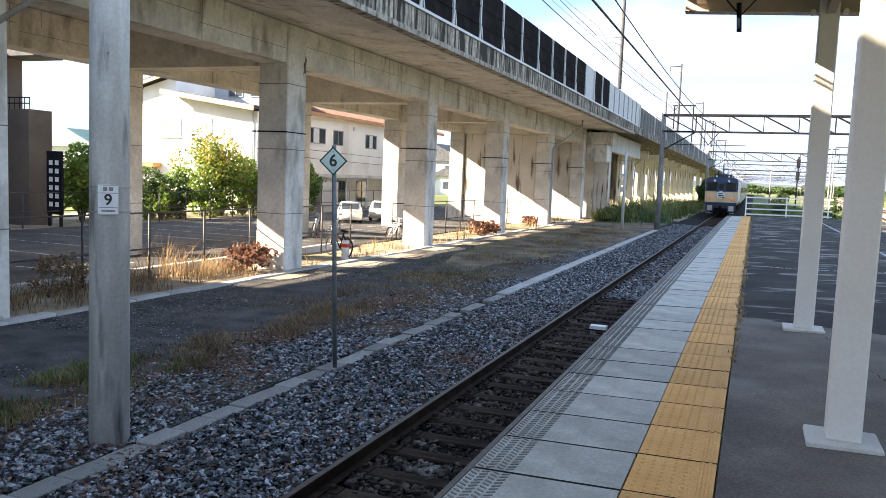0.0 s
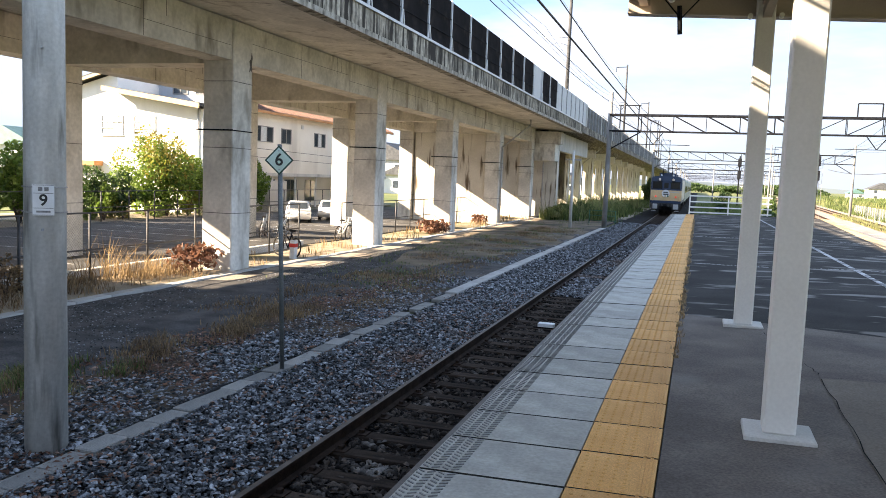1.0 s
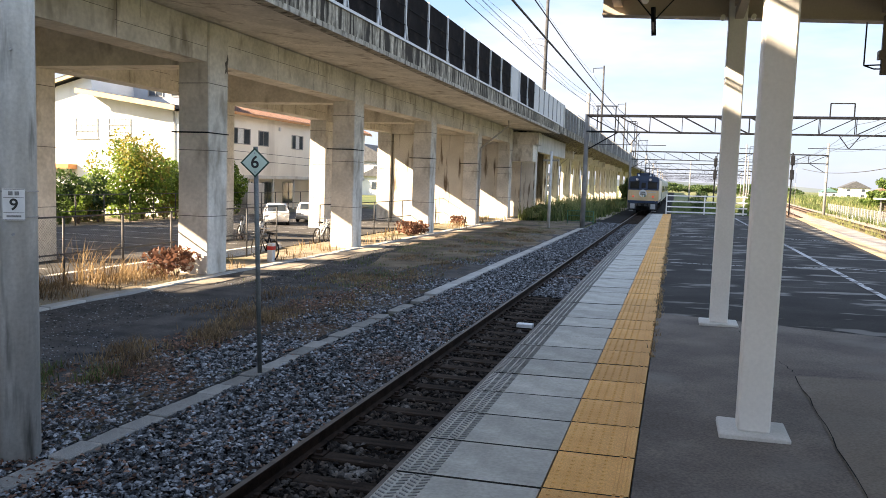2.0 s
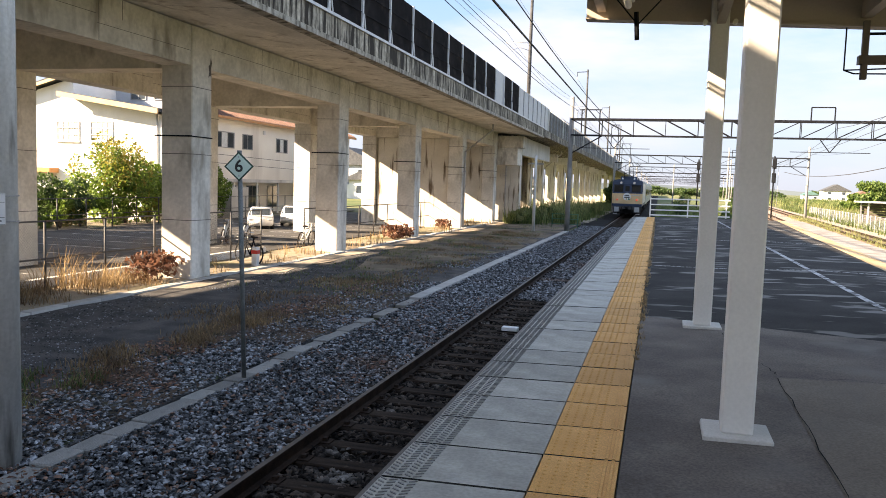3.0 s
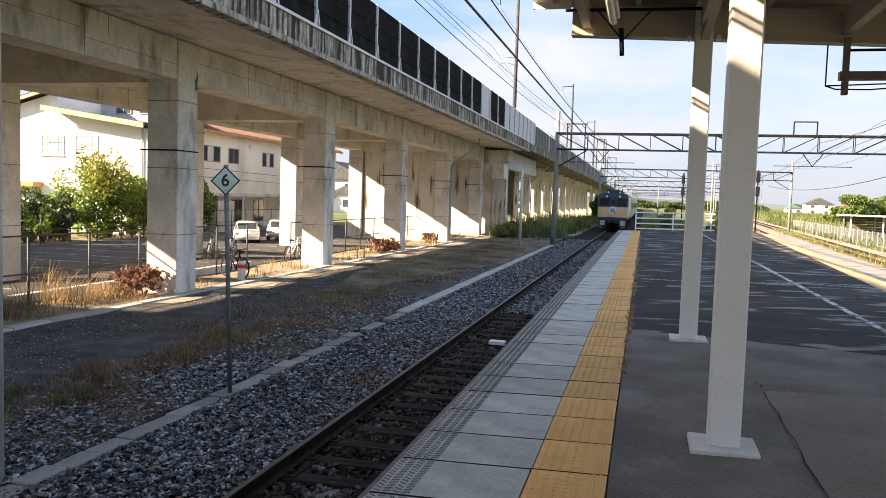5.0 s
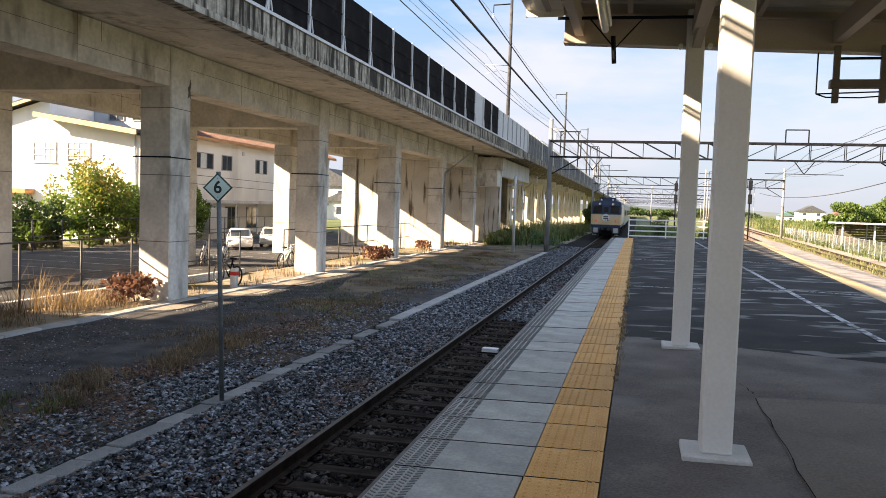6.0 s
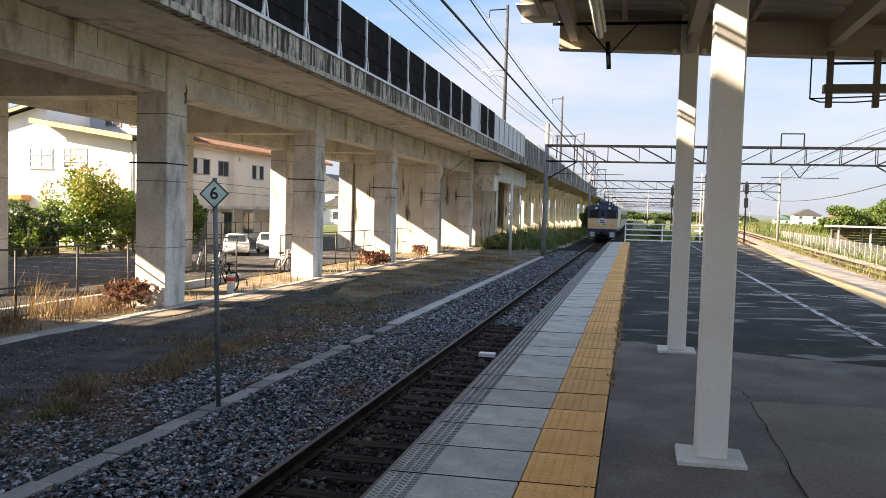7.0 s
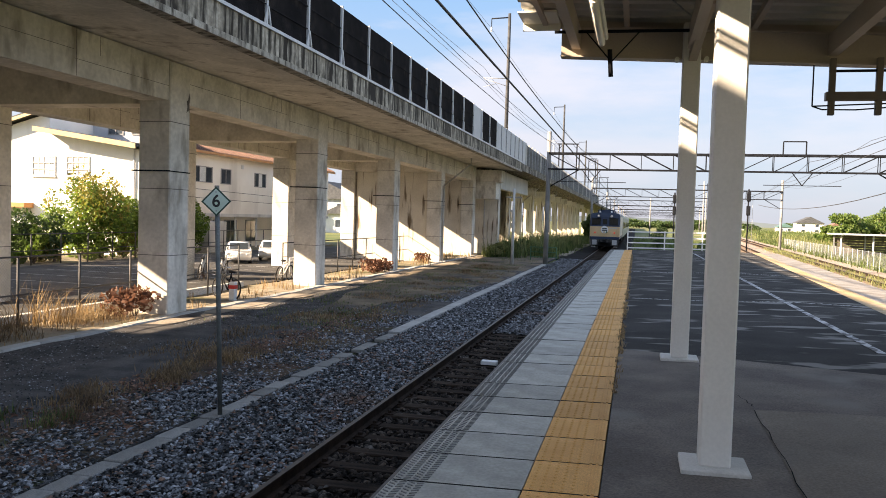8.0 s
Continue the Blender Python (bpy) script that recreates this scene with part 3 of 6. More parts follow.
for k in range(-8, 5):
    one("cross_beam", CONCRETE, viaduct, (VX - 5.89, VX - 0.96, C0 + k * VP + 0.05, C0 + k * VP + 0.9, 4.45, 5.575))
FX = -7.5                            # outer face of the deck
FL = 2 * (VX - 3.425) - FX
bm = new_bm()
prism(bm, [(FL, 5.40), (VX - 7.2, 5.60), (VX + 0.35, 5.60), (FX, 5.40), (FX, 6.08), (FX - 0.25, 6.12), (FL + 0.25, 6.12), (FL, 6.08)], V_START, V_END)
for f in bm.faces:
    c = f.calc_center_median()
    if abs(c.x - FX) < 0.05:
        f.material_index = 1
part("deck", bm, [CONCRETE, FASCIA], viaduct, "concrete deck with a streaked edge")
for k in range(-8, 5):
    for q in (0.33, 0.78):
        bm = new_bm()
        yq = C0 + (k + q) * VP
        vs = [bm.verts.new(pp) for pp in ((VX + 0.4, yq, 5.594), (VX + 0.4, yq + 0.02, 5.594), (FX - 0.1, yq + 0.02, 5.402), (FX - 0.1, yq, 5.402))]
        bm.faces.new(vs[::-1])
        part("soffit_joint", bm, JOINT, viaduct)

one("fascia_lip", LIP, viaduct, (FX - 0.3, FX + 0.03, V_START, V_END, 5.36, 5.50))
# noise barrier on the deck
barrier = empty("noise_barrier", (0, 0, 0), "row of dark noise panels between pale posts along the viaduct", "noise barrier")
P0, PP = 20.5, 2.48
PT = 7.9
kerb_bm = new_bm()
box(kerb_bm, FX - 0.16, FX + 0.045, V_START, V_END, 6.085, 6.165)
part("base_rail", kerb_bm, POST_PALE, barrier)
post_me = panel_me = None
for k in range(-33, 12):
    y = P0 + k * PP
    if post_me is None:
        bm = new_bm()
        box(bm, FX - 0.12, FX + 0.02, -0.045, 0.045, 6.15, PT + 0.02)
        flatbar(bm, (FX + 0.03, -0.16, 6.17), (FX + 0.03, -0.02, 6.6), 0.05, 0.03, up=(1, 0, 0))
        flatbar(bm, (FX + 0.03, 0.16, 6.17), (FX + 0.03, 0.02, 6.6), 0.05, 0.03, up=(1, 0, 0))
        ob = part("post", bm, POST_PALE, barrier)
        post_me = ob.data
        ob.location.y = y
        bm = new_bm()
        rows = [[bm.verts.new((FX - 0.04 + 0.035 * math.sin(math.pi * i / 4) * (0.4 + 0.6 * math.cos(j)), 0.0 + PP * i / 4, 6.10 + (PT - 6.10) * j / 4)) for i in range(5)] for j in range(5)]
        for j in range(4):
            for i in range(4):
                bm.faces.new((rows[j][i], rows[j][i + 1], rows[j + 1][i + 1], rows[j + 1][i]))
        bmesh.ops.solidify(bm, geom=bm.faces[:], thickness=0.05)
        for zc in (6.62, 7.22):
            flatbar(bm, (FX + 0.002, 0.06, zc), (FX + 0.002, PP - 0.06, zc + 0.02), 0.02, 0.025, up=(1, 0, 0))
        ob = part("panel", bm, PANEL_DARK, barrier, "dark noise panel")
        panel_me = ob.data
        ob.location.y = y
    else:
        share("post", post_me, barrier, (0, y, 0))
        if k != 9:
            share("panel", panel_me, barrier, (random.uniform(-0.01, 0.01), y, 0))
        else:
            one("panel", PANEL_PALE, barrier, (FX - 0.10, FX - 0.05, y, y + PP, 6.10, PT), label="pale noise panel")
tagged(one("noise_barrier", PANEL_DARK, None, (FL + 0.02, FL + 0.12, V_START, V_END, 6.1, PT)), "dark noise panels on the far side of the viaduct", "noise barrier")

# ---- viaduct: stained walls and the part beyond ----
for q in ((-16.6, -11.77, C0 + 3 * VP + 0.15, C0 + 3 * VP + 0.75, -1.4, 4.44), (-16.6, -11.77, C0 + 4 * VP + 0.15, C0 + 4 * VP + 0.75, -1.4, 4.44),
          (-16.6, -9.6, C0 + 4 * VP + 4.6, C0 + 4 * VP + 5.4, -1.4, 3.9), (-16.6, -10.6, 76.0, 76.7, -1.4, 5.05)):
    w = one("pier_wall", CONCRETE_STAINED, None, q, bevel=0.03)
    tagged(w, "tall concrete pier wall with dark rain streaks under the viaduct", "wall", "stained pier walls")
far = empty("railway_viaduct", (0, 0, 0), "farther stretch of the concrete viaduct with a pale barrier", "viaduct", "", "structure")
Y2 = V_END + 0.05
bm = new_bm()
prism(bm, [(FL, 5.5), (FL, 6.05), (FX, 6.05), (FX, 5.5), (FX - 1.6, 5.58), (FX - 3.2, 5.1), (FL + 3.2, 5.1)], Y2, 420)
part("deck", bm, FASCIA, far)
one("corbel", CONCRETE, far, (-11.9, -9.2, C0 + 4 * VP + 0.97, C0 + 4 * VP + 3.0, 3.15, 4.45), (-11.9, -8.8, C0 + 4 * VP + 0.98, C0 + 4 * VP + 2.4, 4.46, 5.38), bevel=0.03)
one("girder", CONCRETE_PALE, far, (-9.6, -9.15, C0 + 4 * VP + 2.7, 78, 4.0, 5.45), (-12.6, -12.1, C0 + 4 * VP + 2.7, 78, 4.0, 5.45), bevel=0.02)
bm = new_bm()
box(bm, -11.7, -10.9, 0, 0.8, -1.45, 5.09, bevel=0.03)
colm = part("column", bm, CONCRETE_STAINED, far)
colm.location.y = 76
for y in (86, 96, 106, 116, 126, 136, 146, 156, 166, 176, 196, 216, 236):
    share("column", colm.data, far, (0, y, 0))
for y in (76, 86, 96, 106, 116, 126, 136, 146, 156, 166):
    share("column", colm.data, far, (-5.9, y, 0))
    one("cross_beam", CONCRETE, far, (-16.8, -9.4, y + 0.1, y + 0.7, 4.3, 5.09))
fb = empty("noise_barrier", (0, 0, 0), "pale grey panel barrier along the farther viaduct", "noise barrier")
bm = new_bm()
box(bm, FX - 0.10, FX - 0.05, 0.03, 1.97, 6.05, 7.85)
box(bm, FX - 0.11, FX - 0.04, 0.03, 1.97, 6.9, 6.94)
pan = part("panel", bm, PANEL_PALE, fb)
pan.location.y = P0 + 12 * PP
PANEL_GREY = material("grey_mesh_panel", (0.10, 0.10, 0.098), (0.16, 0.158, 0.153), 1.2, 0.85, fine=20, bump=0.1, stain=(0.07, 0.068, 0.064), stain_scale=1.5, stain_at=(0.55, 0.75))
bm = new_bm()
box(bm, FX - 0.10, FX - 0.05, 0.03, 1.97, 6.05, 7.70)
for zc in (6.55, 7.1):
    box(bm, FX - 0.11, FX - 0.04, 0.03, 1.97, zc, zc + 0.04)
grey_pan = part("panel", bm, PANEL_GREY, fb, "grey mesh panel")
grey_pan.location.y = pan.location.y + 14.0
bm = new_bm()
box(bm, FX - 0.14, FX + 0.0, -0.03, 0.03, 6.05, 7.88)
pst = part("post", bm, STEEL, fb)
pst.location.y = pan.location.y
bm = new_bm()
box(bm, FX - 0.16, FX + 0.04, -0.12, 0.12, 6.05, 7.75)
pier_post = part("pier_post", bm, CONCRETE_PALE, fb)
pier_post.location.y = pan.location.y + 14.0
for i in range(1, 70):
    y = pan.location.y + 2.0 * i
    if i < 7:
        share("panel", pan.data, fb, (0, y, 0))
    elif i > 7:
        share("panel", grey_pan.data, fb, (0, y, 0))
    if i > 8 and i % 5 == 2:
        share("pier_post", pier_post.data, fb, (0, y, 0))
    else:
        share("post", pst.data, fb, (0, y, 0))
bm = new_bm()
for z in (6.5, 7.0, 7.5, 7.85):
    box(bm, FX - 0.09, FX - 0.05, P0 + 11 * PP + 26, 330, z - 0.03, z + 0.03)
part("hand_rail", bm, STEEL, fb)

DRAIN = material("drain_pipe", (0.34, 0.33, 0.31), (0.46, 0.445, 0.42), 3, 0.6, bump=0.1)
for y in (C0 - VP + 0.45, C0 + 3 * VP, C0 + 4 * VP + 4.0, 86, 106):
    dp = empty("drain_pipe", (VX + 0.09, y + 0.3, YARD_Z), "grey drain pipe running down a viaduct column", "pipe", "drain pipes")
    bm = new_bm()
    bar(bm, (0, 0, 0), (0, 0, 4.9), 0.055, 8)
    part("downpipe", bm, DRAIN, dp)
    bm = new_bm()
    bar(bm, (0, 0, 4.9), (1.5, 1.2, 6.4), 0.055, 8)
    bar(bm, (1.5, 1.2, 6.4), (1.5, 1.2, 6.85), 0.055, 8)
    part("branch", bm, DRAIN, dp)
    for z in (1.2, 3.6):
        one("clamp", STEEL, dp, (-0.09, 0.075, -0.075, 0.075, z, z + 0.05))

# ---- kerb at the foot of the columns ----
kerb = empty("kerb", (0, 0, 0), "pale concrete kerb stones at the foot of the viaduct columns", "kerb", "", "structure")
bm = new_bm()
box(bm, -0.115, 0.17, 0.004, 0.996, -0.14, 0.05, bevel=0.012)
ks = part("kerb_stone", bm, PALE_LID, kerb)
ks.location = (-10.55, -6, YARD_Z)
for i in range(1, 66):
    share("kerb_stone", ks.data, kerb, (-10.55 + random.uniform(-0.015, 0.015), -6 + i, YARD_Z + random.uniform(-0.02, 0.015)), random.uniform(-0.015, 0.015))
tagged(one("low_wall", CONCRETE_PALE, None, (-13.24, -13.02, -6, 27.5, -1.4, -1.06), bevel=0.015), "low pale concrete wall behind the chain-link fence", "low wall")
bm = new_bm()
for i in range(22):
    y = 3 + i * 2.5
    vs = [bm.verts.new(p) for p in ((-24.5, y, YARD_Z - 0.014), (-15.2, y, YARD_Z - 0.014), (-15.2, y + 0.13, YARD_Z - 0.014), (-24.5, y + 0.13, YARD_Z - 0.014))]
    bm.faces.new(vs)
tagged(link("parking_lines", bm, WHITE_PAINT), "worn white parking bay lines on asphalt", "marking", "", "stuff")


# ---- fences ----
def chain_fence(x, y0, y1, z0, top, mat, step=2.1, mid=True, mesh=True, label="", group=""):
    f = empty("chain_link_fence", (x, y0, z0), label, "fence", group)
    n = int((y1 - y0) / step)
    bm = new_bm()
    bar(bm, (0, 0, -0.1), (0, 0, top), 0.03, 8)
    post = part("post", bm, mat, f)
    for i in range(1, n + 1):
        share("post", post.data, f, (0, i * step, 0))
    for z in (top - 0.02,) + ((top * 0.45,) if mid else ()):
        bm = new_bm()
        bar(bm, (0, 0, z), (0, n * step, z), 0.022, 8)
        part("rail", bm, mat, f)
    if mesh:
        bm = new_bm()
        g = 0.075
        for s in (1, -1):
            k = -top
            while k < step:
                a0, a1 = max(0.0, k), min(step, k + top - 0.1)
                if a1 > a0:
                    za, zb = a0 - k + 0.05, a1 - k + 0.05
                    if s < 0:
                        za, zb = top - za, top - zb
                    bar(bm, (0.02, a0, za), (0.02, a1, zb), 0.0018, 3, caps=False)
                k += g
        me = part("wire_mesh", bm, FENCE_STEEL, f)
        for i in range(1, n):
            share("wire_mesh", me.data, f, (0, i * step, 0))
    return f


FENCE_STEEL = material("fence_steel", (0.045, 0.047, 0.05), (0.085, 0.085, 0.085), 3, 0.6, 0.4, bump=0.1, stain=(0.13, 0.07, 0.04), stain_scale=2, stain_at=(0.55, 0.7))
chain_fence(-12.6, -3.1, 28.3, YARD_Z, 1.66, FENCE_STEEL, label="grey chain-link fence with round posts under the viaduct", group="yard fences")
chain_fence(-13.0, 30.8, 58, YARD_Z, 1.6, FENCE_STEEL, mesh=False, label="rusty brown pipe railing between the viaduct columns", group="yard fences")
chain_fence(-26.6, 20, 60, YARD_Z, 1.5, FENCE_STEEL, step=2.0, mesh=False, label="grey pipe fence along the back of the parking lot", group="yard fences")

# ---- concrete pole and small posts ----
def text_mesh(name, words, size, mat, parent, m, depth=0.002):
    cu = bpy.data.curves.new(name, "FONT")
    cu.body, cu.size, cu.align_x, cu.align_y, cu.extrude = words, size, "CENTER", "CENTER", depth
    cu.offset = size * 0.018
    tmp = bpy.data.objects.new(name, cu)
    me = bpy.data.meshes.new_from_object(tmp)
    bpy.data.objects.remove(tmp)
    me.materials.append(mat)
    ob = new(name, me)
    ob.parent = parent
    ob.matrix_basis = m
    return ob


INK = material("black_ink", (0.012, 0.012, 0.012), (0.02, 0.02, 0.02), 5, 0.6, bump=0)
SIGN_WHITE = material("sign_white", (0.62, 0.63, 0.63), (0.70, 0.71, 0.71), 6, 0.5, bump=0)
PX, PY = -4.64, 6.43
pole = empty("concrete_pole", (PX, PY, -1.25), "thick round grey concrete pole standing in the ballast", "pole")
bm = new_bm()
bar(bm, (0, 0, -0.3), (0, 0, 9.5), 0.197, 28, r2=0.165)
part("shaft", bm, POLE_CONCRETE, pole)
bm = new_bm()
for a in range(3):
    z = 2.2 + a * 1.7
    bar(bm, (0.12, -0.15, z), (0.14, -0.175, z), 0.014, 10)
part("bolt", bm, STEEL, pole)
pa = math.atan2(1.324 - PX, PY - 0.384)          # turned towards the platform
plate = empty("sign_plate", (PX, PY, 1.23), "small white number plate with the figure 9 strapped to a pole", "sign")
plate.rotation_euler[2] = pa - 0.06
bm = new_bm()
box(bm, -0.092, 0.092, -0.214, -0.209, -0.147, 0.147)
part("board", bm, SIGN_WHITE, plate)
for z in (0.12, -0.12):
    bm = new_bm()
    for i in range(20):
        a0, a1 = math.pi * 2 * i / 20, math.pi * 2 * (i + 1) / 20
        flatbar(bm, (0.199 * math.cos(a0), 0.199 * math.sin(a0), z), (0.199 * math.cos(a1), 0.199 * math.sin(a1), z), 0.004, 0.012)
    part("strap", bm, STEEL, plate)
text_mesh("figure", "9", 0.15, INK, plate, pose(0, -0.216, -0.005, 90, 0, 0))
bm = new_bm()
for x0, x1, z0, z1 in ((-0.085, 0.085, 0.062, 0.066), (-0.085, 0.085, -0.078, -0.074), (-0.088, 0.088, 0.139, 0.142), (-0.088, 0.088, -0.142, -0.139)):
    box(bm, x0, x1, -0.2165, -0.2142, z0, z1)
part("border", bm, INK, plate)
bm = new_bm()
for x0, x1, z0, z1 in ((-0.045, -0.008, 0.085, 0.122), (0.008, 0.045, 0.085, 0.122), (-0.06, 0.06, -0.118, -0.1)):
    box(bm, x0, x1, -0.2165, -0.2142, z0, z1)
part("lettering", bm, material("grey_ink", (0.12, 0.12, 0.12), (0.25, 0.25, 0.25), 60, 0.6, bump=0), plate)

SIGN_MINT = material("sign_mint", (0.46, 0.60, 0.53), (0.52, 0.66, 0.59), 6, 0.5, bump=0)
SIGN_GREEN = material("sign_green", (0.010, 0.05, 0.035), (0.015, 0.065, 0.045), 6, 0.5, bump=0)
POST_GREY = material("grey_green_post", (0.10, 0.115, 0.115), (0.16, 0.175, 0.17), 8, 0.6, 0.3, bump=0.1)
sign = empty("stop_sign", (-4.14, 10.2, -1.22), "diamond stop marker with a 6 on a slim leaning post", "sign")
sign.rotation_euler = (0, radians(-1.8), radians(14))
bm = new_bm()
bar(bm, (0, 0, -0.2), (0, 0, 3.18), 0.032, 12)
part("post", bm, POST_GREY, sign)
for nm, r, y, mt in (("rim", 0.205, -0.045, SIGN_GREEN), ("face", 0.175, -0.050, SIGN_MINT)):
    bm = new_bm()
    prism(bm, [(0, 2.96 - r), (r, 2.96), (0, 2.96 + r), (-r, 2.96)], y, y + 0.008)
    part(nm, bm, mt, sign)
text_mesh("figure", "6", 0.235, INK, sign, pose(0, -0.0525, 2.96, 90, 0, 0))
bm = new_bm()
for z in (2.83, 3.09):
    bar(bm, (0, -0.056, z), (0, -0.045, z), 0.010, 8)
part("bolt", bm, STEEL, sign)
p2 = empty("signal_post", (-6.17, 49.75, -1.25), "slim grey post with a small crossarm beside the track", "post")
bm = new_bm()
bar(bm, (0, 0, -0.2), (0, 0, 4.8), 0.10, 12, r2=0.08)
part("shaft", bm, POLE_CONCRETE, p2)
bm = new_bm()
box(bm, -0.5, 0.5, -0.05, 0.05, 4.2, 4.3)
part("crossarm", bm, STEEL, p2)
bx = empty("track_box", (-1.30, 15.5, RAIL_Z - 0.165), "small white box fixed on a sleeper in the track", "track box")
one("cover", SIGN_WHITE, bx, (-0.16, 0.16, -0.09, 0.09, 0, 0.09), bevel=0.01)
one("base", SLEEPER, bx, (-0.24, 0.24, -0.12, 0.12, -0.02, 0.02))

# ---- overhead line ----
def mast(x, y, top=7.4, thick=0.17):
    bm = new_bm()
    bar(bm, (x, y, -1.5), (x, y, top), thick, 14, r2=thick * 0.8)
    return bm


def gantry(y, xl, xr, z0, z1, detail=True):
    g = empty("line_gantry", (0, 0, 0), "steel lattice gantry over the tracks between concrete masts", "gantry", "overhead line gantries")
    part("mast", mast(xl, y), WEATHERED_MAST, g, "round concrete mast")
    part("mast", mast(xr, y), WEATHERED_MAST, g, "round concrete mast")
    for z, r in ((z1, 0.06), (z0, 0.04)):
        for yy in (-0.22, 0.22):
            bm = new_bm()
            flatbar(bm, (xl, y + yy, z), (xr, y + yy, z), r * 1.6, r * 2.2)
            part("chord", bm, DARK_STEEL, g)
    n = int((xr - xl) / 1.92)
    st = (xr - xl) / n
    for i in range(n):
        for yy in ((-0.22, 0.22) if detail else (0.0,)):
            a = xl + i * st
            bm = new_bm()
            up = i < n / 2
            flatbar(bm, (a, y + yy, z1 if up else z0), (a + st, y + yy, z0 if up else z1), 0.045, 0.05)
            flatbar(bm, (a + st, y + yy, z0), (a + st, y + yy, z1), 0.04, 0.05)
            part("lattice", bm, DARK_STEEL, g)
    bm = new_bm()
    flatbar(bm, (xl, y, z0 - 1.2), (xl + 2.0, y, z0), 0.07, 0.07)
    part("brace", bm, DARK_STEEL, g)
    bm = new_bm()
    flatbar(bm, (xr, y, z0 - 1.2), (xr - 2.0, y, z0), 0.07, 0.07)
    part("brace", bm, DARK_STEEL, g)
    # droppers, arms and insulators
    for cx in (TRACK_X, (xl + xr) / 2 + 4.6):
        bm = new_bm()
        flatbar(bm, (cx - 0.6, y, z0), (cx, y, z0 - 0.8), 0.05, 0.05)
        flatbar(bm, (cx + 0.6, y, z0), (cx, y, z0 - 0.8), 0.05, 0.05)
        flatbar(bm, (cx - 2.2, y, z0 - 0.8), (cx + 2.2, y, z0 - 0.8), 0.04, 0.04)
        part("arm", bm, DARK_STEEL, g)
    bm = new_bm()
    for s in (0, 1.3):
        flatbar(bm, (xl + 14.2 + s, y, z1), (xl + 14.2 + s, y, z1 + 0.85), 0.07, 0.07)
    flatbar(bm, (xl + 14.2, y, z1 + 0.85), (xl + 15.5, y, z1 + 0.85), 0.07, 0.07)
    part("wire_frame", bm, DARK_STEEL, g)
    bm = new_bm()
    for s in range(5):
        bar(bm, (xl + 0.3, y, z1 + 0.1 + s * 0.09), (xl + 0.3, y, z1 + 0.14 + s * 0.09), 0.07, 8)
    part("insulator", bm, SIGN_WHITE, g)
    return g


for i, y in enumerate((51.8, 104, 156, 208, 260, 312, 364, 416)):
    gantry(y, -4.28, 17.2 + i * 1.5, 4.96, 5.97, detail=i < 2)


def wire(pts, r=0.012, sag=0.0, label="black overhead wire above the track"):
    cu = bpy.data.curves.new("overhead_wire", "CURVE")
    cu.dimensions, cu.bevel_depth, cu.bevel_resolution = "3D", r, 1
    sp = cu.splines.new("POLY")
    out = []
    for a, b in zip(pts, pts[1:]):
        for i in range(10):
            t = i / 10
            p = Vector(a).lerp(Vector(b), t)
            p.z -= sag * 4 * t * (1 - t)
            out.append(p)
    out.append(Vector(pts[-1]))
    sp.points.add(len(out) - 1)
    for q, p in zip(sp.points, out):
        q.co = (*p, 1)
    cu.materials.append(WIRE)
    return tagged(new("overhead_wire", cu), label, "wire", "overhead wires")


SPANS = (0.0, 51.8, 104, 156, 208, 260, 312)
wire([(TRACK_X, y, 4.75) for y in SPANS], 0.022)
wire([(TRACK_X + 0.12, y, 4.62) for y in SPANS], 0.022)
wire([(TRACK_X, y, 5.75) for y in SPANS], 0.014, sag=0.6)
wire([(-4.0, y, 6.6) for y in SPANS], 0.012, sag=0.5)
wire([(-4.3, y, 7.3) for y in SPANS], 0.010, sag=0.5)
wire([(10.6 + 0.065 * (y - 39), y, 4.6) for y in SPANS], 0.012)
wire([(10.6 + 0.065 * (y - 39), y, 5.6) for y in SPANS], 0.014, sag=0.7)
wire([(13.9 + 0.065 * (y - 39), y, 6.9) for y in SPANS], 0.012, sag=0.5)
wire([(-10.1, y, 16.4) for y in (-10, 61, 109, 157, 205)], 0.012, sag=0.4, label="thin overhead wire above the viaduct")
wire([(-10.6, y, 12.4) for y in (-10, 61, 109, 157, 205)], 0.012, sag=0.3, label="thin overhead wire above the viaduct")
wire([(-10.6, y, 13.4) for y in (-10, 61, 109, 157, 205)], 0.012, sag=0.9, label="thin overhead wire above the viaduct")
wire([(17.0, 51.8, 4.3), (16.0, 104, 4.3)], 0.03, sag=0.9, label="slack black cable between two masts")
wire([(24, 20, 9.5), (17.2, 51.8, 6.6), (18.7, 104, 6.6)], 0.012, sag=1.0)


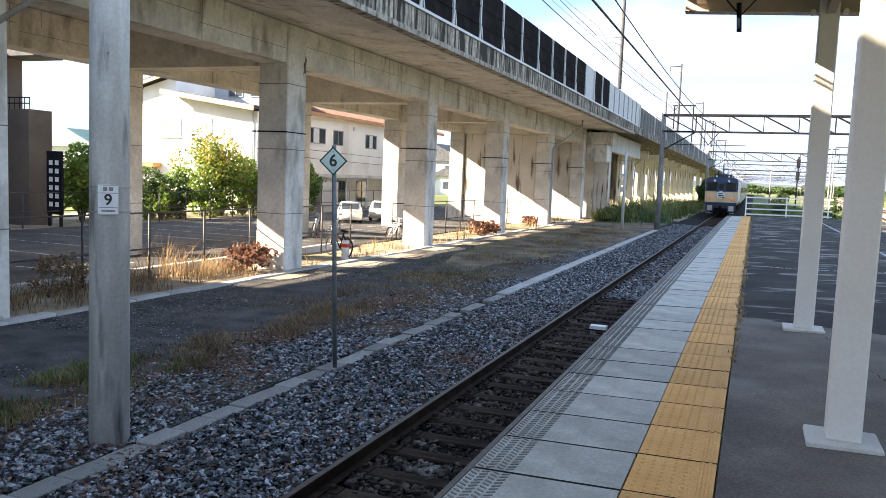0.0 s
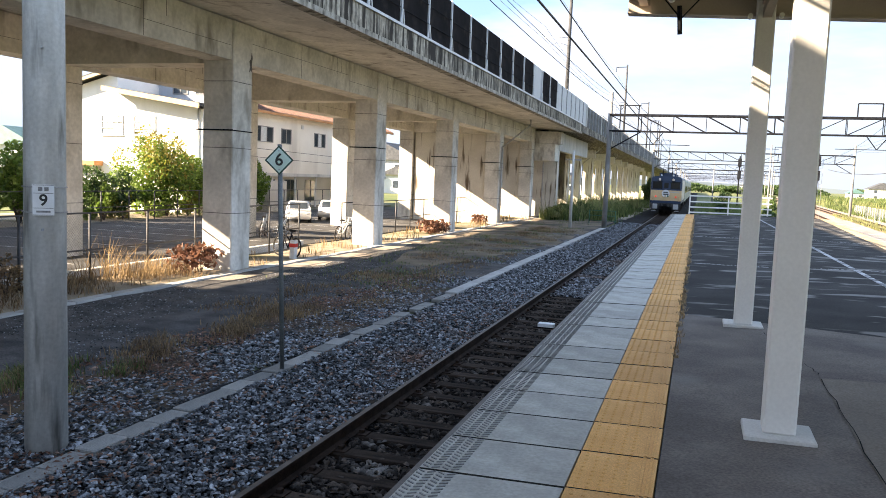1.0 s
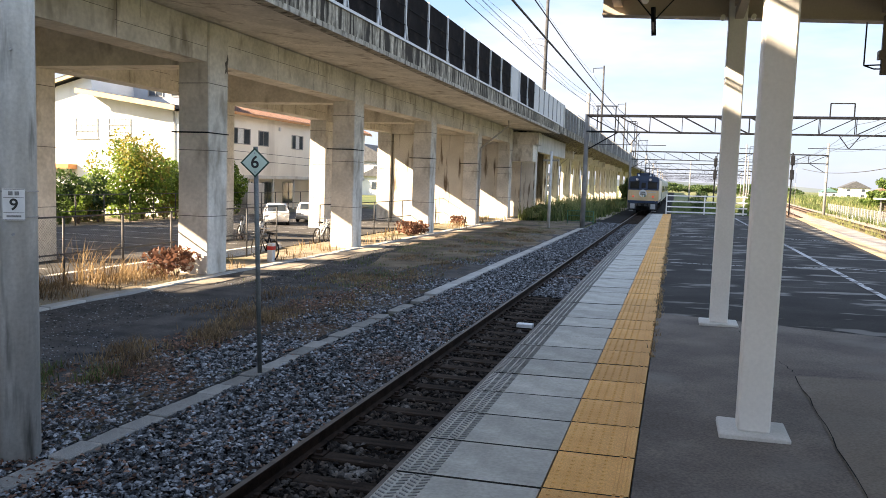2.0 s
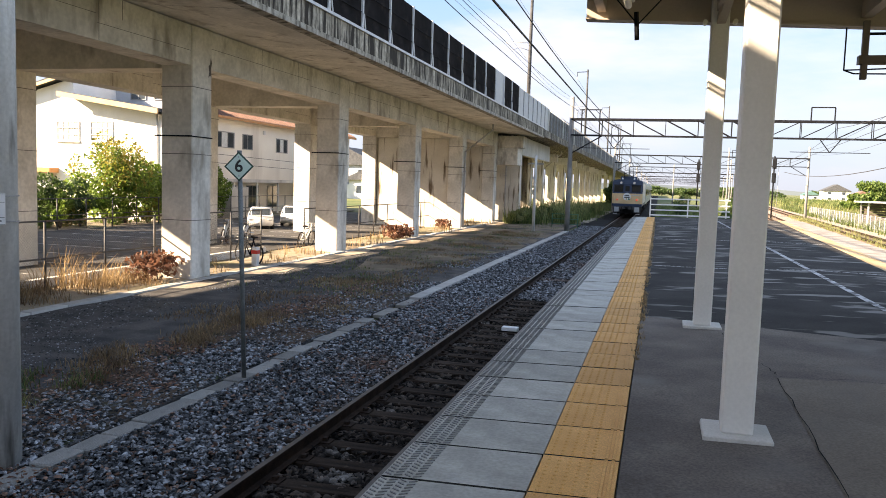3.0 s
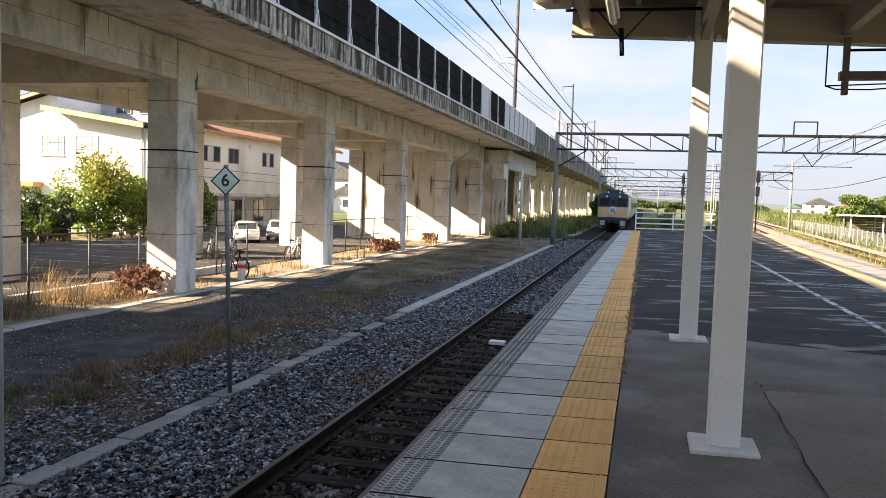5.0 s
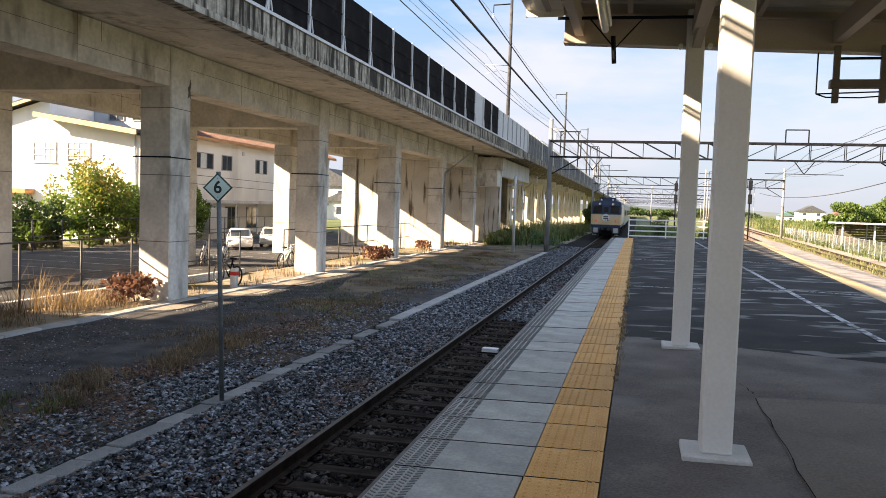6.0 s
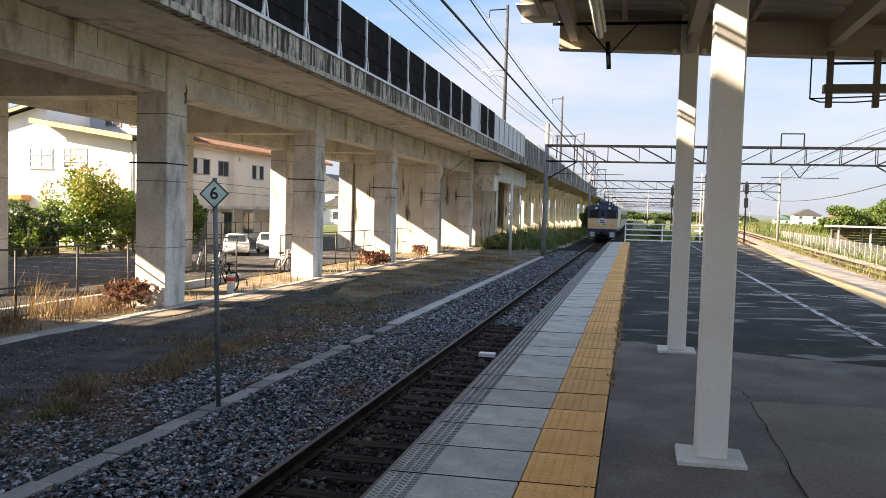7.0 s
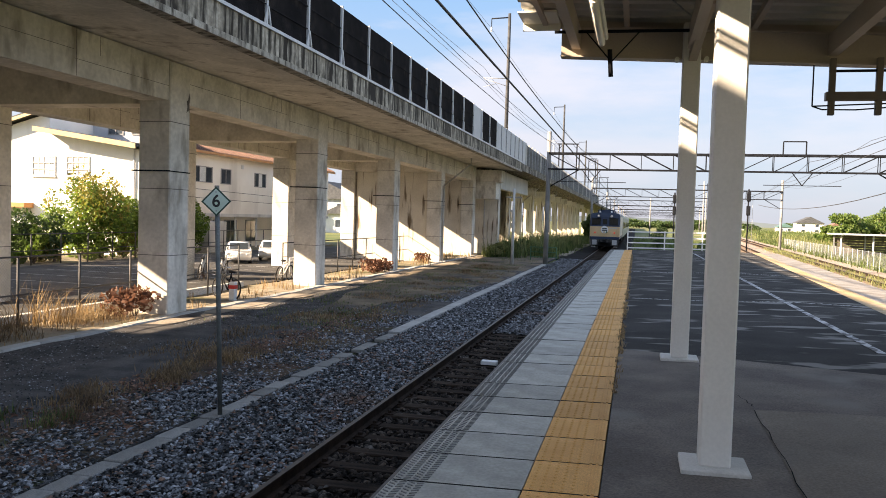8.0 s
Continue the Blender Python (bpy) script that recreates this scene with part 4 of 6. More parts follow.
def viaduct_mast(y):
    v = empty("viaduct_mast", (-8.7, y, 6.1), "tall slim steel line mast standing on the viaduct", "mast", "viaduct masts")
    bm = new_bm()
    bar(bm, (0, 0, -0.1), (0, 0, 11.4), 0.16, 12, r2=0.11)
    part("shaft", bm, MAST_STEEL, v)
    bm = new_bm()
    bar(bm, (0, 0, 11.1), (-1.4, 0, 11.05), 0.05, 6)
    bar(bm, (-1.4, 0, 11.05), (-1.4, 0, 10.4), 0.035, 6)
    part("top_arm", bm, DARK_STEEL, v)
    bm = new_bm()
    bar(bm, (0, 0, 6.4), (-1.9, 0, 6.5), 0.03, 6)
    bar(bm, (0, 0, 5.8), (-1.9, 0, 6.45), 0.025, 6)
    bar(bm, (-1.0, 0, 6.0), (-1.9, 0, 5.8), 0.02, 6)
    part("bracket_arm", bm, STEEL, v)
    bm = new_bm()
    for s in range(4):
        bar(bm, (-1.4, 0, 10.4 - s * 0.1), (-1.4, 0, 10.35 - s * 0.1), 0.07, 8)
    part("insulator", bm, SIGN_WHITE, v)
    return v


for y in (61, 109, 157, 205):
    viaduct_mast(y)
for xa, xb, y, top in ((-10.3, -7.65, 120, 13.2), (-9.2, -7.7, 176, 15.4), (-10.2, -7.65, 250, 15.5)):
    pf = empty("portal_frame", (0, y, 0), "dark steel portal frame standing on the viaduct", "line portal", "viaduct portals")
    for x in (xa, xb):
        bm = new_bm()
        flatbar(bm, (x, 0, 6.0), (x, 0, top), 0.16, 0.16)
        part("leg", bm, DARK_STEEL, pf)
    bm = new_bm()
    flatbar(bm, (xa - 0.3, 0, top), (xb + 0.3, 0, top), 0.14, 0.16)
    part("crossbar", bm, DARK_STEEL, pf)
    bm = new_bm()
    flatbar(bm, (xa, 0, top - 0.7), (xa + 0.6, 0, top - 0.05), 0.07, 0.07)
    flatbar(bm, (xb, 0, top - 0.7), (xb - 0.6, 0, top - 0.05), 0.07, 0.07)
    part("knee_brace", bm, DARK_STEEL, pf)

# ---- canopy ----
canopy = empty("platform_canopy", (0, 0, 0), "steel platform canopy with corrugated roof on cream-painted pillars", "canopy", "", "structure")
C_IN, C_OUT = 0.02, 7.0


def beam_z(x):
    return 3.575 - 0.048 * (x - 0.44)


def pillar(y):
    p = empty("canopy_pillar", (1.935, y, 0), "white-painted square steel canopy pillar on a base plate", "pillar", "canopy pillars")
    z = SLOPE * 1.935
    bm = new_bm()
    box(bm, -0.0975, 0.0975, -0.0975, 0.0975, z + 0.03, 3.9, bevel=0.012)
    part("shaft", bm, WHITE_STEEL, p)
    bm = new_bm()
    box(bm, -0.21, 0.21, -0.19, 0.19, z - 0.02, z + 0.035, bevel=0.008)
    part("base_plate", bm, CONCRETE_PALE, p, "pale grout base")
    return p


for y in (-2.8, 1.4, 5.69, 9.85):
    pillar(y)
for y in (-2.8, 1.4, 5.69, 9.98):
    bm = new_bm()
    for z0, z1, w in ((0.0, 0.018, 0.09), (0.018, 0.34, 0.008), (0.34, 0.358, 0.09)):
        vs = []
        for x in (0.44, 6.6):
            b = beam_z(x)
            vs.append([bm.verts.new((x, y + s * w, b + zz)) for s, zz in ((-1, z0), (1, z0), (1, z1), (-1, z1))])
        for i in range(4):
            bm.faces.new((vs[0][i], vs[0][(i + 1) % 4], vs[1][(i + 1) % 4], vs[1][i]))
        bm.faces.new(vs[0][::-1])
        bm.faces.new(vs[1])
    part("cross_beam", bm, CREAM_STEEL, canopy, "cream steel beam")
for x in (0.62, 1.935, 3.44, 5.0, 6.4):
    bm = new_bm()
    z = beam_z(x)
    box(bm, x - 0.05, x + 0.05, -5, 9.96, z + 0.10, z + 0.33)
    part("long_girder", bm, CREAM_STEEL, canopy)
for x in (0.25, 1.2, 2.6, 4.2, 5.7):
    bm = new_bm()
    z = beam_z(x)
    box(bm, x - 0.03, x + 0.03, -5, 9.9, z + 0.36, z + 0.44)
    part("purlin", bm, CREAM_STEEL, canopy)
for y, s in ((9.85, -1), (5.69, -1)):
    for x in (1.935,):
        bm = new_bm()
        flatbar(bm, (x, y, beam_z(x) - 0.02), (x + 0.1, y + s * 1.15, beam_z(x) + 0.36), 0.09, 0.10)
        part("knee_brace", bm, CREAM_STEEL, canopy)
bm = new_bm()
prof = []
yy = -5.0
while yy < 10.5:
    prof += [(yy, 0.0), (yy + 0.10, 0.0), (yy + 0.14, 0.09), (yy + 0.26, 0.09)]
    yy += 0.30
for a, b in zip(prof, prof[1:]):
    vs = [bm.verts.new((x, p[0], beam_z(x) + 0.45 + p[1])) for x, p in ((C_IN, a), (C_OUT, a), (C_OUT, b), (C_IN, b))]
    bm.faces.new(vs)
bmesh.ops.remove_doubles(bm, verts=bm.verts[:], dist=0.001)
bmesh.ops.solidify(bm, geom=bm.faces[:], thickness=0.006)
part("roof", bm, ROOF_SHEET, canopy, "corrugated metal roof sheet")
bm = new_bm()
flatbar(bm, (0.3, 10.02, beam_z(0.3) + 0.40), (6.6, 10.02, beam_z(6.6) + 0.40), 0.05, 0.09)
part("closing_strip", bm, CREAM_STEEL, canopy)
one("end_flashing", EAVE_SHEET, canopy, (-0.02, 0.42, 9.42, 9.98, 3.98, 4.0), (-0.03, 0.42, 9.965, 9.985, 3.9, 4.1), label="pale eave flashing")
for a, b in (((0.7, 6.2, 3.95), (1.9, 9.5, 3.9)), ((2.1, 9.6, 3.85), (3.3, 6.0, 3.82))):
    bm = new_bm()
    bar(bm, a, b, 0.010, 6)
    part("tie_rod", bm, STEEL, canopy)
# pale bolt caps where the pillars meet the beams
for y in (5.69, 9.85):
    for s in (-1, 1):
        xg = 1.935 + s * 0.16
        bm = new_bm()
        bar(bm, (xg, y - 0.09, beam_z(1.935) - 0.012), (xg, y + 0.02, beam_z(1.935) - 0.012), 0.026, 10)
        part("bolt", bm, EAVE_SHEET, canopy)

BROWN_STEEL = material("brown_painted_steel", (0.13, 0.105, 0.085), (0.19, 0.155, 0.13), 2.0, 0.55, bump=0.05, grainy=0.2)
lamp = empty("strip_lamp", (0.98, 0, 0), "white fluorescent strip lamp hanging under the canopy", "lamp")
bm = new_bm()
box(bm, -0.06, 0.06, 7.0, 8.75, 3.49, 3.56, bevel=0.012)
part("housing", bm, SIGN_WHITE, lamp)
bm = new_bm()
bar(bm, (0, 7.05, 3.452), (0, 8.7, 3.452), 0.036, 12)
part("tube", bm, EAVE_SHEET, lamp)
bm = new_bm()
for y in (7.3, 8.4):
    bar(bm, (0, y, 3.56), (0, y, 3.98), 0.012, 6)
part("hanger", bm, STEEL, lamp)
stake = empty("cable_bracket", (1.05, 9.55, 3.26), "dark bracket with two stays hanging below the canopy beam", "bracket")
bm = new_bm()
flatbar(bm, (0.0, 0, 0.0), (-0.02, -0.05, 0.30), 0.035, 0.05)
part("arm", bm, DARK_STEEL, stake)
for s in (-0.28, 0.30):
    bm = new_bm()
    bar(bm, (0.0, 0, 0.17), (s, 0, 0.50), 0.008, 6)
    part("stay", bm, DARK_STEEL, stake)
bm = new_bm()
bar(bm, (-0.65, 0, 0.52), (0.9, 0, 0.50), 0.018, 8)
part("conduit", bm, DARK_STEEL, stake)

hang = empty("hanging_frame", (3.39, 9.84, 2.86), "dark steel frame hanging from the canopy beam", "hanging frame")
for x0 in (0.0, 0.47):
    one("hanger", BROWN_STEEL, hang, (x0, x0 + 0.065, -0.03, 0.03, 0.0, 0.62), bevel=0.006)
one("cross_bar", BROWN_STEEL, hang, (-0.03, 1.2, -0.05, 0.05, 0.16, 0.25))
one("cross_bar", DARK_STEEL, hang, (0.0, 1.2, -0.015, 0.015, 0.47, 0.495))
bm = new_bm()
pts = [(-0.16, 0, 0.10), (-0.05, 0.05, 0.07), (0.3, 0.08, 0.07), (0.6, 0.05, 0.09), (0.7, 0, 0.13), (-0.16, 0, 0.10), (-0.16, 0, 0.55)]
for a, b in zip(pts, pts[1:]):
    bar(bm, a, b, 0.008, 6)
part("cable", bm, DARK_STEEL, hang)

# ---- railing at the end of the platform ----
rl = empty("platform_railing", (0.95, PLAT_END - 0.15, 0.03), "white steel railing across the end of the platform", "railing")
bm = new_bm()
box(bm, -0.035, 0.035, -0.035, 0.035, 0.0, 1.12)
rp = part("post", bm, WHITE_STEEL, rl)
for i in range(1, 3):
    share("post", rp.data, rl, (i * 2.1, 0, 0.04 * i * 0.5))
for z in (1.06, 0.73, 0.42, 0.12):
    bm = new_bm()
    flatbar(bm, (-0.03, -0.05, z), (4.4, -0.05, z + 0.05), 0.04, 0.07)
    part("rail", bm, WHITE_STEEL, rl)


# poles and a signal beside the sidings
for x, y, top in ((10.8, 120, 8.0), (13.6, 150, 7.5), (16.0, 130, 6.5), (4.2, 170, 7.0)):
    lp = empty("line_pole", (x, y, -1.36), "slim grey concrete line pole beside the sidings", "pole", "line poles")
    bm = new_bm()
    bar(bm, (0, 0, -0.1), (0, 0, top + 1.3), 0.15, 10, r2=0.11)
    part("shaft", bm, WEATHERED_MAST, lp)
    bm = new_bm()
    flatbar(bm, (-0.9, 0, top + 0.7), (0.9, 0, top + 0.7), 0.08, 0.08)
    part("crossarm", bm, DARK_STEEL, lp)
for x, y in ((6.3, 110), (13.8, 96)):
    sm = empty("signal_mast", (x, y, -1.36), "dark railway signal mast with lamp heads and a ladder", "signal", "railway signals")
    bm = new_bm()
    bar(bm, (0, 0, -0.1), (0, 0, 7.2), 0.09, 10)
    part("shaft", bm, DARK_STEEL, sm)
    for z in (4.2, 5.8):
        one("lamp_head", DARK_STEEL, sm, (-0.22, 0.22, -0.32, -0.1, z, z + 1.1), bevel=0.05)
    bm = new_bm()
    for xx in (0.2, 0.5):
        bar(bm, (xx, 0.1, 0), (xx, 0.1, 6.6), 0.02, 5)
    for i in range(18):
        bar(bm, (0.2, 0.1, 0.3 + i * 0.35), (0.5, 0.1, 0.3 + i * 0.35), 0.014, 4)
    part("ladder", bm, STEEL, sm)

# ---- vegetation ----
LEAF = leafy("shrub_leaf", (0.075, 0.15, 0.022), (0.21, 0.29, 0.05))
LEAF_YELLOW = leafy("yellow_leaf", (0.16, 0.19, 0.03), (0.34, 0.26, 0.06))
LEAF_DARK = leafy("dark_leaf", (0.03, 0.065, 0.018), (0.08, 0.13, 0.035))
WEED_PALE = leafy("pale_weed_leaf", (0.16, 0.19, 0.06), (0.30, 0.29, 0.12))
WEED = leafy("weed_leaf", (0.055, 0.10, 0.025), (0.17, 0.20, 0.065), 0.5)
DRY = leafy("dry_grass", (0.24, 0.16, 0.085), (0.44, 0.31, 0.165), 0.45)
DRY_DULL = leafy("dull_dry_grass", (0.12, 0.075, 0.042), (0.30, 0.20, 0.105), 0.5)
DRY_RED = leafy("withered_leaf", (0.12, 0.055, 0.036), (0.26, 0.125, 0.078), 0.35)
BARK = material("bark", (0.07, 0.055, 0.04), (0.13, 0.10, 0.08), 6, 0.9, bump=0.5)
rng = np.random.default_rng(7)


def mesh_of(name, co, faces_n, mat, parent=None, corners=4):
    """A mesh of loose faces from an array (faces, corners, 3)."""
    me = bpy.data.meshes.new(name)
    co = np.asarray(co, dtype=np.float32).reshape(-1, 3)
    me.vertices.add(len(co))
    me.vertices.foreach_set("co", co.ravel())
    nf = len(co) // corners
    me.loops.add(len(co))
    me.loops.foreach_set("vertex_index", np.arange(len(co), dtype=np.int32))
    me.polygons.add(nf)
    me.polygons.foreach_set("loop_start", np.arange(0, len(co), corners, dtype=np.int32))
    me.update(calc_edges=True)
    me.materials.append(mat)
    ob = new(name, me)
    if parent:
        ob.parent = parent
    return ob


def leaf_cloud(blobs, n, size, slim=0.55):
    """Leaves scattered through lumps (x, y, z, rx, ry, rz), denser at their skins."""
    w = np.array([b[3] * b[4] * b[5] for b in blobs]) ** 0.67
    pick = rng.choice(len(blobs), n, p=w / w.sum())
    b = np.array(blobs)[pick]
    d = rng.normal(size=(n, 3))
    d /= np.linalg.norm(d, axis=1)[:, None]
    r = rng.uniform(0.45, 1.06, n) ** 0.6
    p = b[:, :3] + d * r[:, None] * b[:, 3:6]
    u = rng.normal(size=(n, 3))
    u /= np.linalg.norm(u, axis=1)[:, None]
    v = np.cross(u, rng.normal(size=(n, 3)))
    v /= np.linalg.norm(v, axis=1)[:, None]
    s = (size * rng.uniform(0.6, 1.4, n))[:, None]
    return np.stack([p - u * s, p + v * s * slim, p + u * s, p - v * s * slim], 1)


def lumps(cx, cy, z0, rx, ry, h, n):
    out = []
    for _ in range(n):
        a, q = rng.uniform(0, 2 * math.pi), rng.uniform(0, 0.85) ** 0.6
        zz = rng.uniform(0.15, 1.0)
        wid = 1.0 - 0.55 * max(0, zz - 0.45)
        s = rng.uniform(0.22, 0.42)
        out.append((cx + rx * q * wid * math.cos(a), cy + ry * q * wid * math.sin(a), z0 + h * zz * 0.86, rx * s, ry * s, h * s * 0.55))
    return out


def shrub(name, cx, cy, z0, rx, ry, h, n, size, mat, label, category, group, lump=18, trunk=0.06, second=None):
    t = empty(name, (cx, cy, z0), label, category, group)
    bm = new_bm()
    for i in range(6):
        a = i * 1.05 + rng.uniform(0, 0.6)
        tip = Vector((rx * 0.5 * math.cos(a), ry * 0.5 * math.sin(a), h * rng.uniform(0.5, 0.8)))
        midp = Vector((tip.x * 0.35, tip.y * 0.35, tip.z * 0.45))
        bar(bm, (0, 0, -0.1), midp, trunk, 6, r2=trunk * 0.6)
        bar(bm, midp, tip, trunk * 0.6, 5, r2=trunk * 0.2)
    part("trunk", bm, BARK, t)
    crown = lumps(0, 0, 0, rx, ry, h, lump)
    # upper lumps take a second, lighter leaf colour that paints in sunlit tops
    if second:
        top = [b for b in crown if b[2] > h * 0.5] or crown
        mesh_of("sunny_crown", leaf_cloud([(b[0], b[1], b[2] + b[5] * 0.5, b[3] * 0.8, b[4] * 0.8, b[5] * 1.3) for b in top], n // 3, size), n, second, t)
    mesh_of("crown", leaf_cloud(crown, n, size), n, mat, t)
    return t


HG = "shrubs behind the parking lot"
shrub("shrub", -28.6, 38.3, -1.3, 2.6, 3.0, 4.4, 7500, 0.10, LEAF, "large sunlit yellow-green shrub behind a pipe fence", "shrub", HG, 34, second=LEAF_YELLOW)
shrub("shrub", -28.3, 34.0, -1.3, 1.7, 1.8, 2.9, 5000, 0.10, LEAF_DARK, "dark green shrub behind a pipe fence", "shrub", HG)
shrub("shrub", -28.0, 42.0, -1.3, 1.5, 2.0, 3.7, 5000, 0.11, LEAF, "green leafy shrub beside a white house", "shrub", HG)
shrub("shrub", -27.6, 46.8, -1.3, 1.2, 1.7, 3.9, 4500, 0.11, LEAF, "green leafy shrub beside a white house", "shrub", HG)
shrub("shrub", -28.2, 28.6, -1.3, 1.8, 2.2, 4.0, 6000, 0.11, LEAF, "green leafy shrub beside a dark building", "shrub", HG)
for i in range(10):
    shrub("shrub", -27.5 + rng.uniform(-0.2, 0.2), 29.5 + i * 1.75, -1.3, 0.6, 1.0, 1.5 + rng.uniform(0, 0.5), 1300, 0.09, LEAF if i % 3 else LEAF_YELLOW,
          "low clipped green shrub along a fence", "shrub", "low hedge shrubs", 8, 0.03)


def blades(name, spots, h, spread, per, mat, label, category, width=0.012, lean=0.45, group=""):
    """Tufts of grass: each blade a narrow bent strip."""
    m = len(spots) * per
    base = np.repeat(np.array(spots, dtype=float), per, axis=0)
    base[:, :2] += rng.normal(size=(m, 2)) * spread
    hh = h * rng.uniform(0.35, 1.1, m)
    a = rng.uniform(0, 2 * math.pi, m)
    d = np.stack([np.cos(a), np.sin(a), np.zeros(m)], 1)
    s = np.stack([-np.sin(a), np.cos(a), np.zeros(m)], 1) * width
    ln = (lean * hh * rng.uniform(0.2, 1.3, m))[:, None]
    mid = base + d * ln * 0.35 + np.array([0, 0, 1]) * (hh * 0.6)[:, None]
    tip = base + d * ln + np.array([0, 0, 1]) * hh[:, None]
    q1 = np.stack([base - s, base + s, mid + s * 0.8, mid - s * 0.8], 1)
    q2 = np.stack([mid - s * 0.8, mid + s * 0.8, tip + s * 0.1, tip - s * 0.1], 1)
    ob = mesh_of(name, np.concatenate([q1, q2]), 0, mat)
    return tagged(ob, label, category, group, "stuff")


def strip(x0, x1, y0, y1, z, n, clump=0.5):
    out = []
    while len(out) < n:
        x, y = rng.uniform(x0, x1), rng.uniform(y0, y1)
        if noise.noise(Vector((x * clump, y * clump, 3.1))) > rng.uniform(-0.25, 0.45):
            out.append((x, y, z))
    return out


for cx, cy, hh, nn in ((-12.3, 16.0, 1.15, 4), (-12.2, 16.9, 0.75, 6), (-12.0, 17.8, 0.5, 8), (-12.35, 15.2, 0.5, 3), (-11.8, 17.2, 0.35, 12)):
    blades("dry_grass", [(cx + rng.normal() * 0.25, cy + rng.normal() * 0.35, YARD_Z) for _ in range(nn)], hh, 0.14, 18, DRY, "clump of dry straw-coloured grass at a fence foot", "dry grass", 0.009, 0.9)
blades("dry_grass", [(rng.uniform(-12.6, -11.4), rng.uniform(6.0, 15), YARD_Z) for _ in range(34)], 0.5, 0.16, 18, DRY_DULL, "withered brown weeds at a fence foot", "weeds", 0.008, 1.1)
for cy in (12.4, 13.0, 13.7):
    shrub("withered_shrub", -12.1 + rng.uniform(-0.2, 0.2), cy, YARD_Z, 0.4, 0.4, 0.95, 420, 0.04, DRY_DULL, "withered brown stalky weed at a fence foot", "shrub", "withered stalks", 10, 0.01)
blades("dry_grass", [(rng.uniform(-12.9, -10.9), rng.uniform(20.3, 28.6), YARD_Z) for _ in range(14)], 0.35, 0.2, 14, DRY, "dry straw-coloured grass between viaduct columns", "dry grass", 0.012)
blades("dry_grass", [(rng.uniform(-12.9, -10.2), rng.uniform(30.5, 60), YARD_Z) for _ in range(40)], 0.4, 0.25, 14, DRY, "dry straw-coloured grass between viaduct columns", "dry grass", 0.015)
blades("dry_grass", [(rng.uniform(-12.8, -10.85), rng.uniform(7.5, 18.2), YARD_Z) for _ in range(110)], 0.24, 0.16, 16, DRY_DULL, "low brown withered weeds along the kerb", "weeds", 0.008, 1.0)
blades("weeds", strip(-7.0, -5.75, 3, 15.0, YARD_Z + 0.01, 380, 0.9), 0.17, 0.10, 13, DRY_DULL, "sparse dry grass in the gravel verge", "dry grass", 0.006, 0.9)
blades("weeds", strip(-7.1, -5.8, 4.5, 9.5, YARD_Z + 0.01, 190, 0.9), 0.16, 0.08, 18, WEED, "low green weeds in the gravel verge", "weeds", 0.006, 0.9)
blades("weeds", strip(-7.9, -5.0, 13, 48, YARD_Z - 0.01, 900, 0.6), 0.12, 0.14, 12, DRY_DULL, "sparse dry grass along the service path", "dry grass", 0.008, 0.9)
blades("weeds", strip(-9.2, -5.0, 18, 58, YARD_Z - 0.01, 520, 0.4), 0.10, 0.16, 12, WEED, "low green weeds along the service path", "weeds", 0.008, 0.9)
blades("weeds", [(1.255 + rng.uniform(-0.02, 0.03), y, SLOPE * 1.25) for y in rng.uniform(7.5, 40, 260)], 0.06, 0.018, 9, DRY, "small weeds in the joint behind the tactile blocks", "weeds", 0.004, 0.8)
for cx, cy, r, h, m, lab in ((-11.45, 18.6, 0.75, 0.85, DRY_RED, "withered reddish shrub at a viaduct column"), (-11.2, 37.2, 0.7, 0.9, DRY_RED, "withered reddish shrub at a viaduct column"),
                             (-11.0, 38.6, 0.6, 0.75, DRY_RED, "withered reddish shrub at a viaduct column"), (-11.6, 47.5, 0.6, 0.7, DRY_RED, "withered reddish shrub at a viaduct column")):
    shrub("withered_shrub", cx, cy, YARD_Z, r * 1.1, r * 1.1, h * 0.9, 620, 0.075, m, lab, "shrub", "withered shrubs", 22, 0.012)
for i in range(7):
    shrub("weed_clump", -8.4 + i * 0.45 + rng.uniform(-0.5, 0.5), 59 + i * 2.6, -1.3, 1.0, 1.7, 0.9 + rng.uniform(0, 0.5), 2600, 0.075, WEED if i % 3 else WEED_PALE,
          "tall green weeds at the foot of the viaduct", "weeds", "tall weeds", 14, 0.02)
blades("tall_weeds", strip(-9.4, -4.9, 57, 84, -1.3, 260, 0.35), 1.1, 0.25, 16, WEED, "tall rank green weeds beside the track", "weeds", 0.028, 0.5)
blades("tall_weeds", strip(-9.6, -5.2, 60, 100, -1.3, 300, 0.3), 1.7, 0.3, 12, WEED_PALE, "tall pale seeding grass beside the track", "weeds", 0.02, 0.4)
shrub("ivy_bush", -6.1, 136, -1.3, 1.6, 3.0, 4.4, 4500, 0.16, LEAF_DARK, "dark ivy-covered bush beside the track", "bush", "", 26)
blades("far_grass", strip(-9, -4.6, 60, 150, -1.3, 500, 0.2), 0.5, 0.5, 14, WEED, "rough green grass beside the track", "grass", 0.03, 0.6)
blades("far_grass", [(right_edge(y) + 9.6 + rng.uniform(0, 8), y, -1.35) for y in rng.uniform(35, 170, 2200)], 0.7, 0.5, 14, WEED, "rough green grass beyond the sidings", "grass", 0.03, 0.6)

